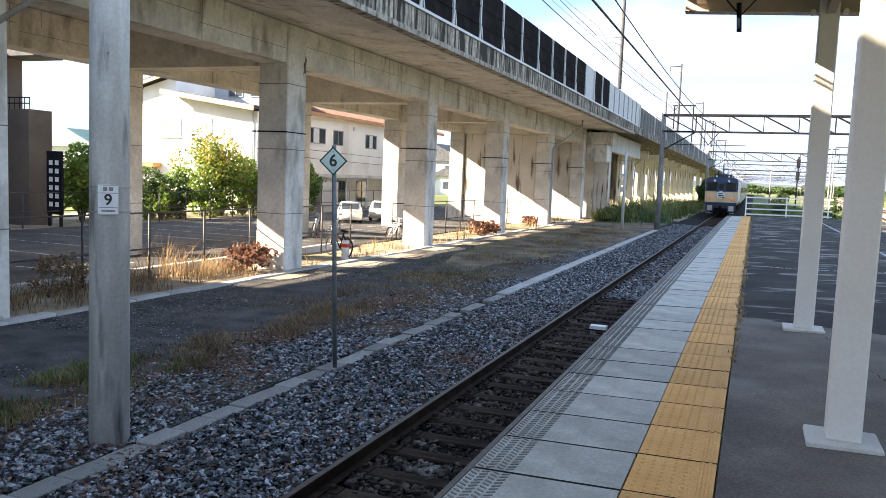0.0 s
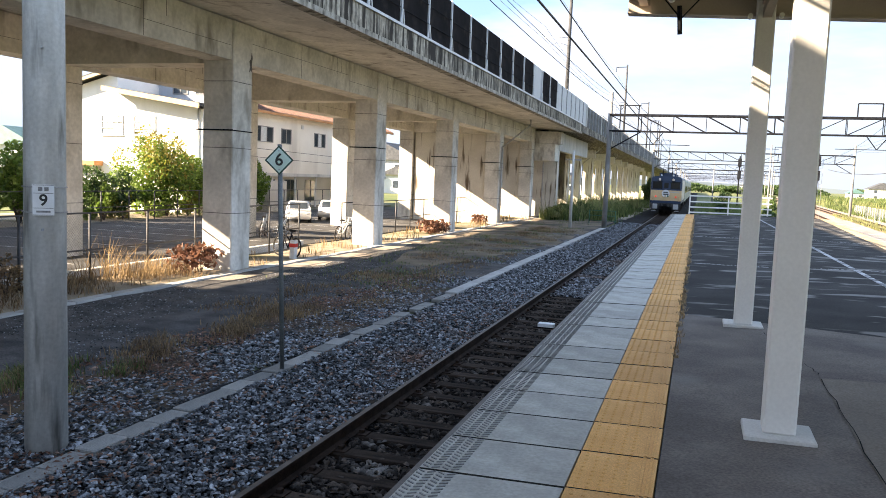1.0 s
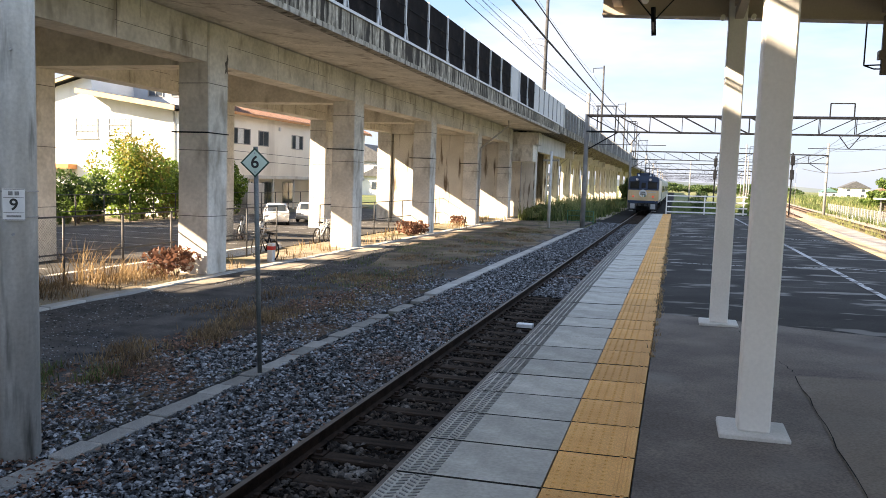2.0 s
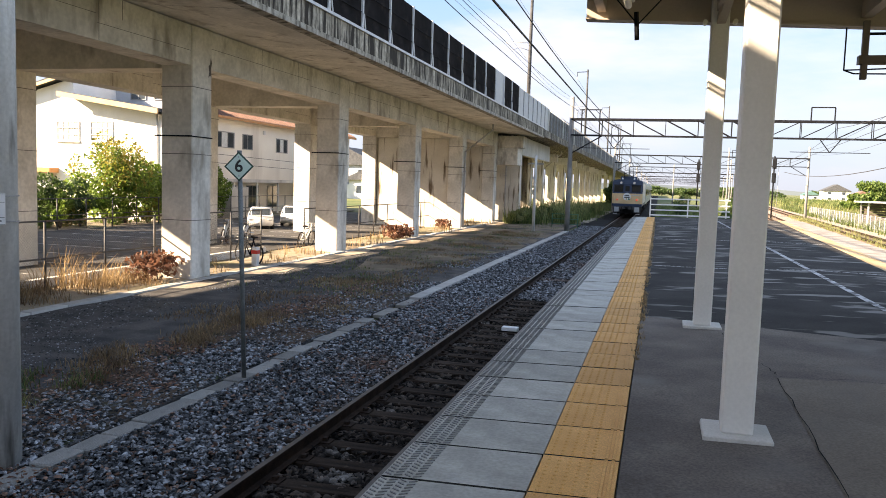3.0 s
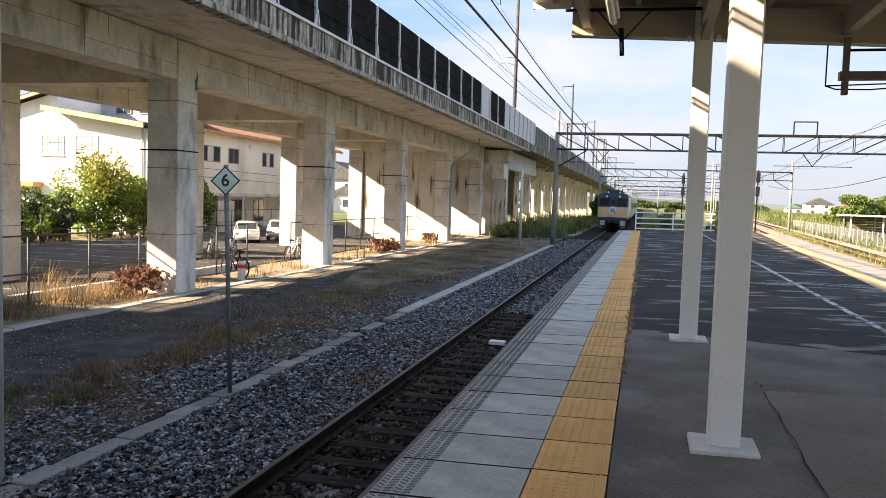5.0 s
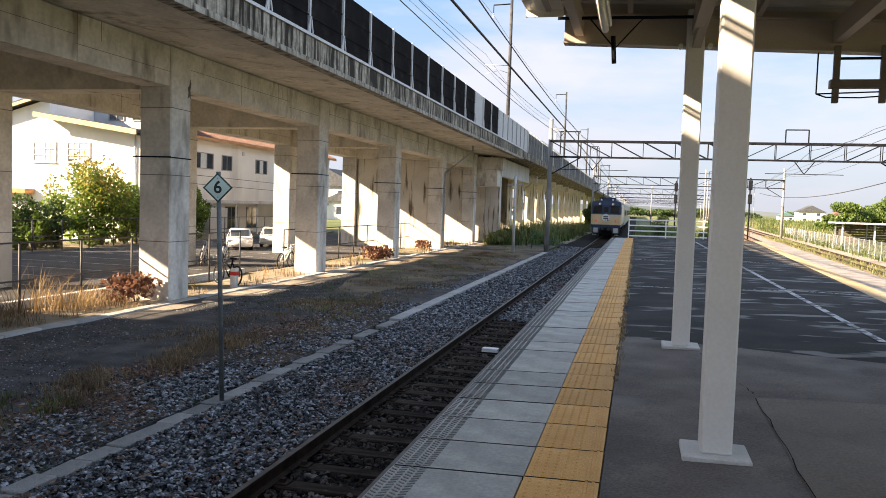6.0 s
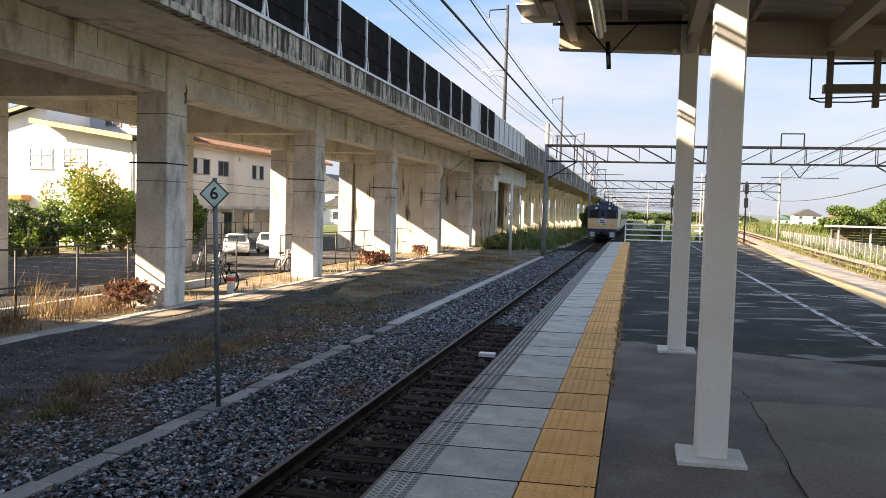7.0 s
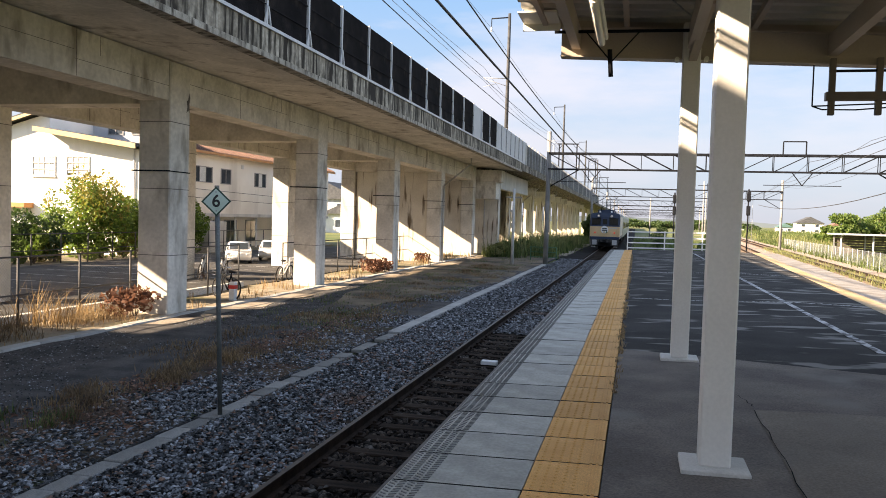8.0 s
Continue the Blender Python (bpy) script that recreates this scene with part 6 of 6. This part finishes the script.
for z in (-0.05, -1.05):
    bm = new_bm()
    flatbar(bm, (right_edge(43) + 9.65, 43, z), (right_edge(fy[-1]) + 9.65, fy[-1], z), 0.012, 0.02)
    part("rail", bm, STEEL, wf)
bm = new_bm()
ya, yb = 44, fy[-1]
g = 0.22
for i in range(int((yb - ya) / g)):
    y = ya + i * g
    bar(bm, (right_edge(y) + 9.62, y, -1.3), (right_edge(y) + 9.62, y, -0.05), 0.007, 4, caps=False)
tagged(part("wire_infill", bm, STEEL, wf), kind="stuff")
sh = empty("shelter", (20.4, 82, -1.36), "open shelter with a pale flat roof and dark slatted back", "shelter")
one("roof", PANEL_PALE, sh, (-0.5, 12, -0.6, 3.4, 2.42, 2.56))
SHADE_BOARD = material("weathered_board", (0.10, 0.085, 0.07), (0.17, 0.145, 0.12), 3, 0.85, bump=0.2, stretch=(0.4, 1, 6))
for i in range(9):
    one("slat", SHADE_BOARD, sh, (0.05, 11.5, 2.9, 2.94, 0.15 + i * 0.25, 0.36 + i * 0.25))
for x in (0.0, 2.8, 5.6, 8.4, 11.3):
    one("post", STEEL, sh, (x, x + 0.12, 2.76, 2.88, -0.05, 2.41))
    one("post", POST_PALE, sh, (x, x + 0.12, 0, 0.12, -0.05, 2.41))
tagged(one("marker_post", POST_PALE, None, (10.9, 11.08, 45.0, 45.16, -1.35, -0.55), bevel=0.02), "short white marker post beside the rails", "post")

# far skyline of town and trees as one ridge, haze painted into its blue-grey
HILL = material("hazy_hill", (0.085, 0.115, 0.145), (0.11, 0.14, 0.165), 0.002, 1.0, fine=0.02, bump=0)
bm = new_bm()
vs = []
for i in range(81):
    a = radians(10 + 160 * i / 80)
    z = 9 + 14 * (noise.noise(Vector((i * 0.11, 2, 0))) + 0.5) + 8 * noise.noise(Vector((i * 0.5, 5, 0)))
    r = 2900
    vs.append((bm.verts.new((r * math.cos(a), r * math.sin(a), -5)), bm.verts.new((r * math.cos(a), r * math.sin(a), max(z, 6)))))
for (a, b), (c, d) in zip(vs, vs[1:]):
    bm.faces.new((a, c, d, b))
tagged(link("backdrop", bm, HILL), "low blue-grey skyline on the horizon with haze in its colour", "hills", "", "structure")

# rubble-filled seams across the platform
SEAM = material("pale_rubble", (0.20, 0.20, 0.20), (0.34, 0.34, 0.33), 20, 0.9, fine=60, bump=0.5)
for y0 in (17.2, 26.5, 35.5):
    bm = new_bm()
    for i in range(90):
        x = 1.4 + i * 0.055 + rng.uniform(-0.02, 0.02)
        if x > right_edge(y0) - 0.1 or rng.uniform() < 0.12:
            continue
        r = rng.uniform(0.015, 0.045)
        yy = y0 + 0.12 * math.sin(x * 1.7) + rng.uniform(-0.05, 0.05)
        zz = SLOPE * min(x, 4.4)
        vs = [bm.verts.new((x + r * 1.4 * math.cos(a), yy + r * 1.2 * math.sin(a), zz + 0.003)) for a in (0, 1.2, 2.4, 3.7, 5.0)]
        tp = bm.verts.new((x, yy, zz + 0.014))
        for q in range(5):
            bm.faces.new((vs[q], vs[(q + 1) % 5], tp))
    tagged(link("asphalt_seam", bm, SEAM), "pale crumbling seam across the platform asphalt", "seam", "", "stuff")
# cracks in the newer asphalt
CRACK = material("crack", (0.008, 0.008, 0.008), (0.014, 0.014, 0.014), 5, 0.9, bump=0)
for pts in (((2.44, 7.5), (2.36, 7.9), (2.25, 8.3), (2.22, 8.9), (2.12, 9.5)), ((2.44, 7.45), (2.9, 7.5), (3.5, 7.4), (4.2, 7.3)), ((2.42, 7.4), (2.40, 5.5), (2.36, 3.5), (2.35, 2.0))):
    bm = new_bm()
    dense = []
    for a, b in zip(pts, pts[1:]):
        for q in range(8):
            t = q / 8
            dense.append((a[0] + (b[0] - a[0]) * t + rng.uniform(-0.015, 0.015), a[1] + (b[1] - a[1]) * t + rng.uniform(-0.015, 0.015)))
    for a, b in zip(dense, dense[1:]):
        w = rng.uniform(0.0015, 0.005)
        vs = [bm.verts.new((x, y, SLOPE * x + 0.0125)) for x, y in ((a[0] - w, a[1]), (a[0] + w, a[1] - w), (b[0] + w, b[1]), (b[0] - w, b[1] + w))]
        bm.faces.new(vs)
    tagged(link("asphalt_crack", bm, CRACK), "thin dark crack in the platform asphalt", "crack", "", "stuff")

# ---- bicycles, cars, bollard ----
TYRE = material("tyre", (0.015, 0.015, 0.016), (0.03, 0.03, 0.03), 6, 0.8, bump=0.1)
CHROME = material("bright_metal", (0.55, 0.55, 0.55), (0.65, 0.65, 0.65), 4, 0.25, 0.9, bump=0)


def ring(bm, c, r, tube, n=24, k=6):
    """A torus in the yz plane."""
    vs = [[bm.verts.new((c[0] + tube * math.sin(2 * math.pi * j / k), c[1] + (r + tube * math.cos(2 * math.pi * j / k)) * math.cos(2 * math.pi * i / n),
                         c[2] + (r + tube * math.cos(2 * math.pi * j / k)) * math.sin(2 * math.pi * i / n))) for j in range(k)] for i in range(n)]
    for i in range(n):
        for j in range(k):
            f = bm.faces.new((vs[i][j], vs[(i + 1) % n][j], vs[(i + 1) % n][(j + 1) % k], vs[i][(j + 1) % k]))
            f.smooth = True


def bicycle(x, y, turn, mat, label):
    b = empty("bicycle", (x, y, YARD_Z), label, "bicycle", "parked bicycles")
    b.rotation_euler = (0, radians(6), radians(turn))
    for wy in (-0.54, 0.54):
        bm = new_bm()
        ring(bm, (0, wy, 0.34), 0.31, 0.026)
        w = part("wheel", bm, TYRE, b)
        bm = new_bm()
        for i in range(10):
            a = math.pi * i / 10
            bar(bm, (0, wy - 0.3 * math.cos(a), 0.34 - 0.3 * math.sin(a)), (0, wy + 0.3 * math.cos(a), 0.34 + 0.3 * math.sin(a)), 0.002, 3)
        ring(bm, (0, wy, 0.34), 0.29, 0.008, 24, 4)
        part("spokes", bm, CHROME, w)
    bm = new_bm()
    for a, q in (((0, -0.54, 0.34), (0, -0.08, 0.30)), ((0, -0.54, 0.34), (0, -0.2, 0.78)), ((0, -0.08, 0.30), (0, -0.22, 0.85)), ((0, -0.08, 0.30), (0, 0.38, 0.72)), ((0, -0.16, 0.55), (0, 0.37, 0.82)), ((0, 0.54, 0.34), (0, 0.36, 0.98))):
        bar(bm, a, q, 0.023, 6)
    part("frame", bm, mat, b)
    bm = new_bm()
    bar(bm, (-0.27, 0.25, 1.02), (0, 0.36, 1.0), 0.013, 6)
    bar(bm, (0.27, 0.25, 1.02), (0, 0.36, 1.0), 0.013, 6)
    part("handlebar", bm, CHROME, b)
    bm = new_bm()
    box(bm, -0.07, 0.07, -0.36, -0.12, 0.85, 0.92, bevel=0.02)
    part("saddle", bm, TYRE, b)
    bm = new_bm()
    for z in (0.74, 0.84, 0.94):
        for a, q in (((-0.16, 0.45, z), (0.16, 0.45, z)), ((0.16, 0.45, z), (0.16, 0.72, z)), ((0.16, 0.72, z), (-0.16, 0.72, z)), ((-0.16, 0.72, z), (-0.16, 0.45, z))):
            bar(bm, a, q, 0.006, 4)
    for xx in (-0.16, 0, 0.16):
        for yy in (0.45, 0.72):
            bar(bm, (xx, yy, 0.74), (xx, yy, 0.94), 0.005, 4)
    part("basket", bm, CHROME, b)
    return b


bicycle(-16.15, 29.7, 20, SIGN_WHITE, "silver bicycle with a basket parked on its stand")
bicycle(-15.45, 30.1, 14, SIGN_WHITE, "white bicycle with a basket parked on its stand")
bicycle(-11.55, 23.5, 60, DARK_STEEL, "dark bicycle leaning beside the pipe railing")
bicycle(-12.75, 30.4, 2, SIGN_WHITE, "silver bicycle with a basket behind a column")
bol = empty("bollard", (-11.05, 23.1, YARD_Z), "short white concrete bollard with a red band", "bollard")
bm = new_bm()
box(bm, -0.1, 0.1, -0.1, 0.1, -0.1, 0.60, bevel=0.02)
part("block", bm, SIGN_WHITE, bol)
RED_PAINT = material("red_paint", (0.50, 0.03, 0.025), (0.60, 0.05, 0.04), 4, 0.6, bump=0)
one("band", RED_PAINT, bol, (-0.104, 0.104, -0.104, 0.104, 0.38, 0.50))


def car(x, y, turn, mat, label):
    c = empty("car", (x, y, YARD_Z - 0.02), label, "car", "parked cars")
    c.rotation_euler[2] = radians(turn)
    c.scale = (0.86, 0.86, 0.78)
    side = [(-1.95, 0.25), (1.95, 0.25), (1.98, 0.62), (1.85, 0.82), (1.0, 0.95), (0.45, 1.42), (-1.1, 1.46), (-1.75, 1.0), (-1.97, 0.85)]
    bm = new_bm()
    prism(bm, side, -0.82, 0.82, axis="x")
    for v in bm.verts:
        if v.co.z > 1.2:
            v.co.x *= 0.78
        elif v.co.z < 0.4:
            v.co.x *= 0.96
    bmesh.ops.bevel(bm, geom=[e for e in bm.edges], offset=0.05, segments=2, affect="EDGES")
    part("body", bm, mat, c, smooth=True)
    for s in (-1, 1):
        bm = new_bm()
        prism(bm, [(0.88, 0.98), (0.42, 1.36), (-1.02, 1.39), (-1.5, 1.02)], s * 0.70, s * 0.80, axis="x")
        part("side_window", bm, GLASS, c)
        for wy in (-1.2, 1.25):
            bm = new_bm()
            bar(bm, (s * 0.62, wy, 0.31), (s * 0.83, wy, 0.31), 0.31, 20)
            w = part("wheel", bm, TYRE, c)
            bm = new_bm()
            bar(bm, (s * 0.80, wy, 0.31), (s * 0.84, wy, 0.31), 0.19, 12)
            part("rim", bm, CHROME, w)
        bm = new_bm()
        box(bm, s * 0.62 - 0.12, s * 0.62 + 0.12, 1.86, 1.99, 0.62, 0.76, bevel=0.02)
        part("headlight", bm, SIGN_WHITE, c)
    bm = new_bm()
    flatbar(bm, (0, 1.03, 0.97), (0, 0.53, 1.40), 1.15, 0.03, up=(0, 0, 1))
    part("windscreen", bm, GLASS, c)
    bm = new_bm()
    flatbar(bm, (0, -1.72, 1.04), (0, -1.2, 1.44), 1.1, 0.03)
    part("rear_window", bm, GLASS, c)
    return c


CAR_WHITE = material("white_car_paint", (0.72, 0.72, 0.72), (0.76, 0.76, 0.76), 1, 0.25, bump=0)
car(-20.5, 40.9, 208, CAR_WHITE, "white compact car parked in the lot")
car(-20.2, 44.4, 205, CAR_WHITE, "white compact car parked beside another car")

rk = empty("pipe_rack", (-4.9, 56, -1.3), "green pipe rack standing beside the track", "rack")
GREEN_PAINT = material("green_paint", (0.03, 0.13, 0.08), (0.05, 0.17, 0.10), 4, 0.6, bump=0)
for xx in (-0.9, 0.0, 0.9):
    bm = new_bm()
    bar(bm, (xx, 0, 0), (xx, 0, 1.0), 0.03, 6)
    part("post", bm, GREEN_PAINT, rk)
for z in (0.3, 0.65, 1.0):
    bm = new_bm()
    bar(bm, (-0.95, 0, z), (0.95, 0, z), 0.025, 6)
    part("rail", bm, GREEN_PAINT, rk)

# ---- train ----
BLUE = material("train_blue", (0.005, 0.022, 0.058), (0.009, 0.032, 0.078), 1, 0.4, bump=0.02, stain=(0.03, 0.045, 0.07), stain_scale=1.0, stain_at=(0.6, 0.85))
CREAM = material("train_cream", (0.62, 0.42, 0.22), (0.68, 0.48, 0.27), 1, 0.45, bump=0.02, stain=(0.42, 0.31, 0.19), stain_scale=1.0, stain_at=(0.62, 0.85))
UNDER = material("underframe_grey", (0.05, 0.05, 0.05), (0.10, 0.10, 0.10), 4, 0.7, bump=0.2)
BLACK = material("bogie_black", (0.012, 0.012, 0.012), (0.028, 0.026, 0.025), 6, 0.8, bump=0.2)
COACH_GREEN = material("coach_blue_green", (0.16, 0.22, 0.20), (0.22, 0.28, 0.25), 1, 0.4, bump=0.02)
SILVER = material("silver_side", (0.40, 0.41, 0.42), (0.48, 0.49, 0.50), 1, 0.35, 0.4, bump=0.02)
LAMP_RED = bpy.data.materials.new("tail_lamp")
LAMP_RED.use_nodes = True
LAMP_RED.node_tree.nodes["Principled BSDF"].inputs["Base Color"].default_value = (0.7, 0.03, 0.02, 1)
LAMP_RED.node_tree.nodes["Principled BSDF"].inputs["Emission Color"].default_value = (1, 0.06, 0.03, 1)
LAMP_RED.node_tree.nodes["Principled BSDF"].inputs["Emission Strength"].default_value = 0.25
CAB_GLASS = material("cab_glass", (0.008, 0.009, 0.010), (0.015, 0.016, 0.018), 1, 0.12, bump=0)
CAB_GLASS.node_tree.nodes["Principled BSDF"].inputs["Specular IOR Level"].default_value = 0.25
TY = 78.0
loco = empty("electric_locomotive", (TRACK_X, TY, RAIL_Z), "blue and cream electric locomotive with a round headboard", "locomotive")


def shell(z0, z1, w, y0, y1, roof=0.0, inset=0.0):
    """A body length with rounded roof edges; the front leans back by inset at its top."""
    bm = new_bm()
    out = [(-w, z0), (w, z0), (w, z1 - roof)] + ([(w * 0.93, z1 - roof * 0.35), (w * 0.6, z1), (-w * 0.6, z1), (-w * 0.93, z1 - roof * 0.35)] if roof else []) + [(-w, z1 - roof)]
    prism(bm, out, y0, y1)
    if inset:
        for v in bm.verts:
            if v.co.y < y0 + 0.01 and v.co.z > z0 + 0.05:
                v.co.y += inset * (v.co.z - z0) / (z1 - z0)
    return bm


part("lower_body", shell(1.30, 2.28, 1.40, 0, 17.6), CREAM, loco, "cream lower body")
part("sill", shell(1.06, 1.295, 1.405, -0.004, 17.6), BLUE, loco, "blue sill band")
part("upper_body", shell(2.285, 3.62, 1.402, 0.0, 17.6, roof=0.25, inset=0.10), BLUE, loco, "blue upper body and roof")
one("side_panel", SILVER, loco, (1.404, 1.43, 2.1, 15.5, 1.32, 3.3), (-1.43, -1.404, 2.1, 15.5, 1.32, 3.3))
one("skirt", UNDER, loco, (-1.3, -0.62, 0.06, 0.2, 0.45, 1.055))
one("skirt", UNDER, loco, (0.62, 1.3, 0.06, 0.2, 0.45, 1.055))
one("buffer_beam", UNDER, loco, (-1.25, 1.25, 0.1, 0.3, 0.75, 1.05))
bm = new_bm()
box(bm, -0.16, 0.16, -0.45, 0.1, 0.74, 1.0, bevel=0.04)
part("coupler", bm, BLACK, loco)
for s in (-1, 1):
    one("front_window", CAB_GLASS, loco, (s * 0.83 - 0.42, s * 0.83 + 0.42, -0.005, 0.12, 2.46, 3.05), bevel=0.02)
    one("window_sill", DARK_STEEL, loco, (s * 0.83 - 0.46, s * 0.83 + 0.46, 0.0, 0.13, 2.40, 2.455))
    one("window_head", DARK_STEEL, loco, (s * 0.83 - 0.46, s * 0.83 + 0.46, 0.03, 0.15, 3.055, 3.11))
    one("wiper", DARK_STEEL, loco, (s * 0.72 - 0.012, s * 0.72 + 0.012, -0.03, -0.008, 2.62, 3.06))
    one("pilot_bracket", SILVER, loco, (s * 0.95 - 0.22, s * 0.95 + 0.22, -0.02, 0.05, 0.5, 0.98), bevel=0.03)
    one("air_hose", BLACK, loco, (s * 0.45 - 0.03, s * 0.45 + 0.03, -0.14, -0.06, 0.45, 1.0), bevel=0.02)
    one("step", SILVER, loco, (s * 1.05 - 0.2, s * 1.05 + 0.2, -0.12, 0.05, 0.30, 0.34))
    one("quarter_window", CAB_GLASS, loco, (s * 1.415 - 0.012, s * 1.415 + 0.012, 0.12, 0.42, 2.46, 3.05))
    bm = new_bm()
    bar(bm, (s * 0.62, -0.12, 3.30), (s * 0.62, 0.25, 3.30), 0.15, 16)
    hl = part("headlight", bm, BLUE, loco)
    bm = new_bm()
    bar(bm, (s * 0.62, -0.135, 3.30), (s * 0.62, -0.12, 3.30), 0.12, 16)
    part("lens", bm, CHROME, hl)
    bm = new_bm()
    bar(bm, (s * 0.92, -0.07, 1.68), (s * 0.92, 0.02, 1.68), 0.11, 14)
    tl = part("tail_light", bm, CREAM, loco)
    bm = new_bm()
    bar(bm, (s * 0.92, -0.085, 1.68), (s * 0.92, -0.07, 1.68), 0.075, 12)
    part("lens", bm, LAMP_RED, tl)
    bm = new_bm()
    bar(bm, (s * 1.2, -0.06, 1.25), (s * 1.2, -0.06, 2.0), 0.018, 6)
    part("handrail", bm, CREAM, loco)
one("door", BLUE, loco, (-0.36, 0.36, -0.02, 0.06, 2.28, 3.25), bevel=0.02)
one("door_window", CAB_GLASS, loco, (-0.2, 0.2, -0.028, -0.018, 2.5, 3.0))
one("door_foot", CREAM, loco, (-0.40, 0.40, -0.018, 0.02, 1.32, 2.27))
bm = new_bm()
bar(bm, (-0.02, -0.10, 1.98), (-0.02, -0.05, 1.98), 0.36, 28)
hb = part("headboard", bm, SIGN_WHITE, loco, "round white headboard")
bm = new_bm()
box(bm, -0.25, 0.2, -0.106, -0.101, 2.05, 2.14)
box(bm, -0.28, 0.24, -0.106, -0.101, 1.86, 1.97)
part("lettering", bm, INK, hb)
bm = new_bm()
bar(bm, (-0.05, -0.104, 1.75), (-0.05, -0.1005, 1.75), 0.09, 12)
part("badge", bm, YELLOW_TRIM, hb)
bm = new_bm()
bar(bm, (0.18, -0.104, 1.74), (0.18, -0.1005, 1.74), 0.09, 10)
part("green_mark", bm, GREEN_PAINT, hb)
bm = new_bm()
for i in range(7):
    box(bm, 0.42 + i * 0.11, 0.50 + i * 0.11, -0.012, -0.002, 2.06, 2.16)
part("number_bars", bm, SILVER, loco)
for y in (1.4, 4.3, 7.6, 10.2, 13.2, 16.0):
    for s in (-1, 1):
        bm = new_bm()
        bar(bm, (s * 0.50, y, 0.56), (s * 0.62, y, 0.56), 0.56, 24)
        part("wheel", bm, BLACK, loco)
for ya, yb in ((0.6, 5.1), (6.9, 10.9), (12.4, 16.8)):
    one("bogie", BLACK, loco, (-0.95, 0.95, ya, yb, 0.35, 0.95))
one("roof_hatch", BLUE, loco, (-0.8, 0.8, 2.4, 5.0, 3.62, 3.95), (-0.8, 0.8, 8.0, 14.0, 3.62, 3.9))
for y0 in (1.6, 14.6):
    pg = empty("pantograph", (0, 0, 0))
    pg.parent = loco
    bm = new_bm()
    for s in (-0.45, 0.45):
        bar(bm, (s, y0 - 0.7, 3.75), (s * 0.9, y0 + 0.1, 4.5), 0.022, 6)
        bar(bm, (s * 0.9, y0 + 0.1, 4.5), (s * 0.7, y0, 5.25 if y0 < 3 else 4.6), 0.018, 6)
        bar(bm, (s, y0 + 0.7, 3.75), (s * 0.9, y0 - 0.1, 4.5), 0.022, 6)
    bar(bm, (-0.42, y0, 4.5), (0.42, y0, 4.5), 0.018, 6)
    part("arm", bm, DARK_STEEL, pg)
    bm = new_bm()
    top = 5.25 if y0 < 3 else 4.6
    pts = [(-0.95, y0, top - 0.22), (-0.75, y0, top - 0.02), (-0.5, y0, top + 0.03), (0.5, y0, top + 0.03), (0.75, y0, top - 0.02), (0.95, y0, top - 0.22)]
    for a, b in zip(pts, pts[1:]):
        bar(bm, a, b, 0.025, 6)
    part("collector", bm, DARK_STEEL, pg)
    bm = new_bm()
    for s in (-0.55, 0.55):
        bar(bm, (s, y0 - 0.7, 3.62), (s, y0 - 0.7, 3.8), 0.06, 8)
        bar(bm, (s, y0 + 0.7, 3.62), (s, y0 + 0.7, 3.8), 0.06, 8)
    part("insulator", bm, SIGN_WHITE, pg)
for k in range(4):
    y0 = TY + 18.2 + k * 20.2
    co = empty("passenger_coach", (TRACK_X, y0, RAIL_Z), "grey-green passenger coach coupled behind the locomotive", "coach", "train coaches")
    part("body", shell(0.95, 3.72, 1.42, 0, 19.6, roof=0.45), COACH_GREEN, co)
    one("roof", SILVER, co, (-0.9, 0.9, 0.3, 19.3, 3.66, 3.8))
    for i in range(9):
        for s in (-1, 1):
            one("window", CAB_GLASS, co, (s * 1.425 - 0.008, s * 1.425 + 0.008, 1.7 + i * 1.85, 2.9 + i * 1.85, 1.95, 2.75))
    one("door", SILVER, co, (1.422, 1.44, 0.5, 1.2, 1.0, 2.9), (-1.44, -1.422, 0.5, 1.2, 1.0, 2.9))
    one("bogie", BLACK, co, (-0.95, 0.95, 1.6, 4.4, 0.1, 0.94))
    one("bogie", BLACK, co, (-0.95, 0.95, 15.2, 18.0, 0.1, 0.94))
    one("equipment_box", BLACK, co, (-1.2, 1.2, 6, 13, 0.35, 0.94))
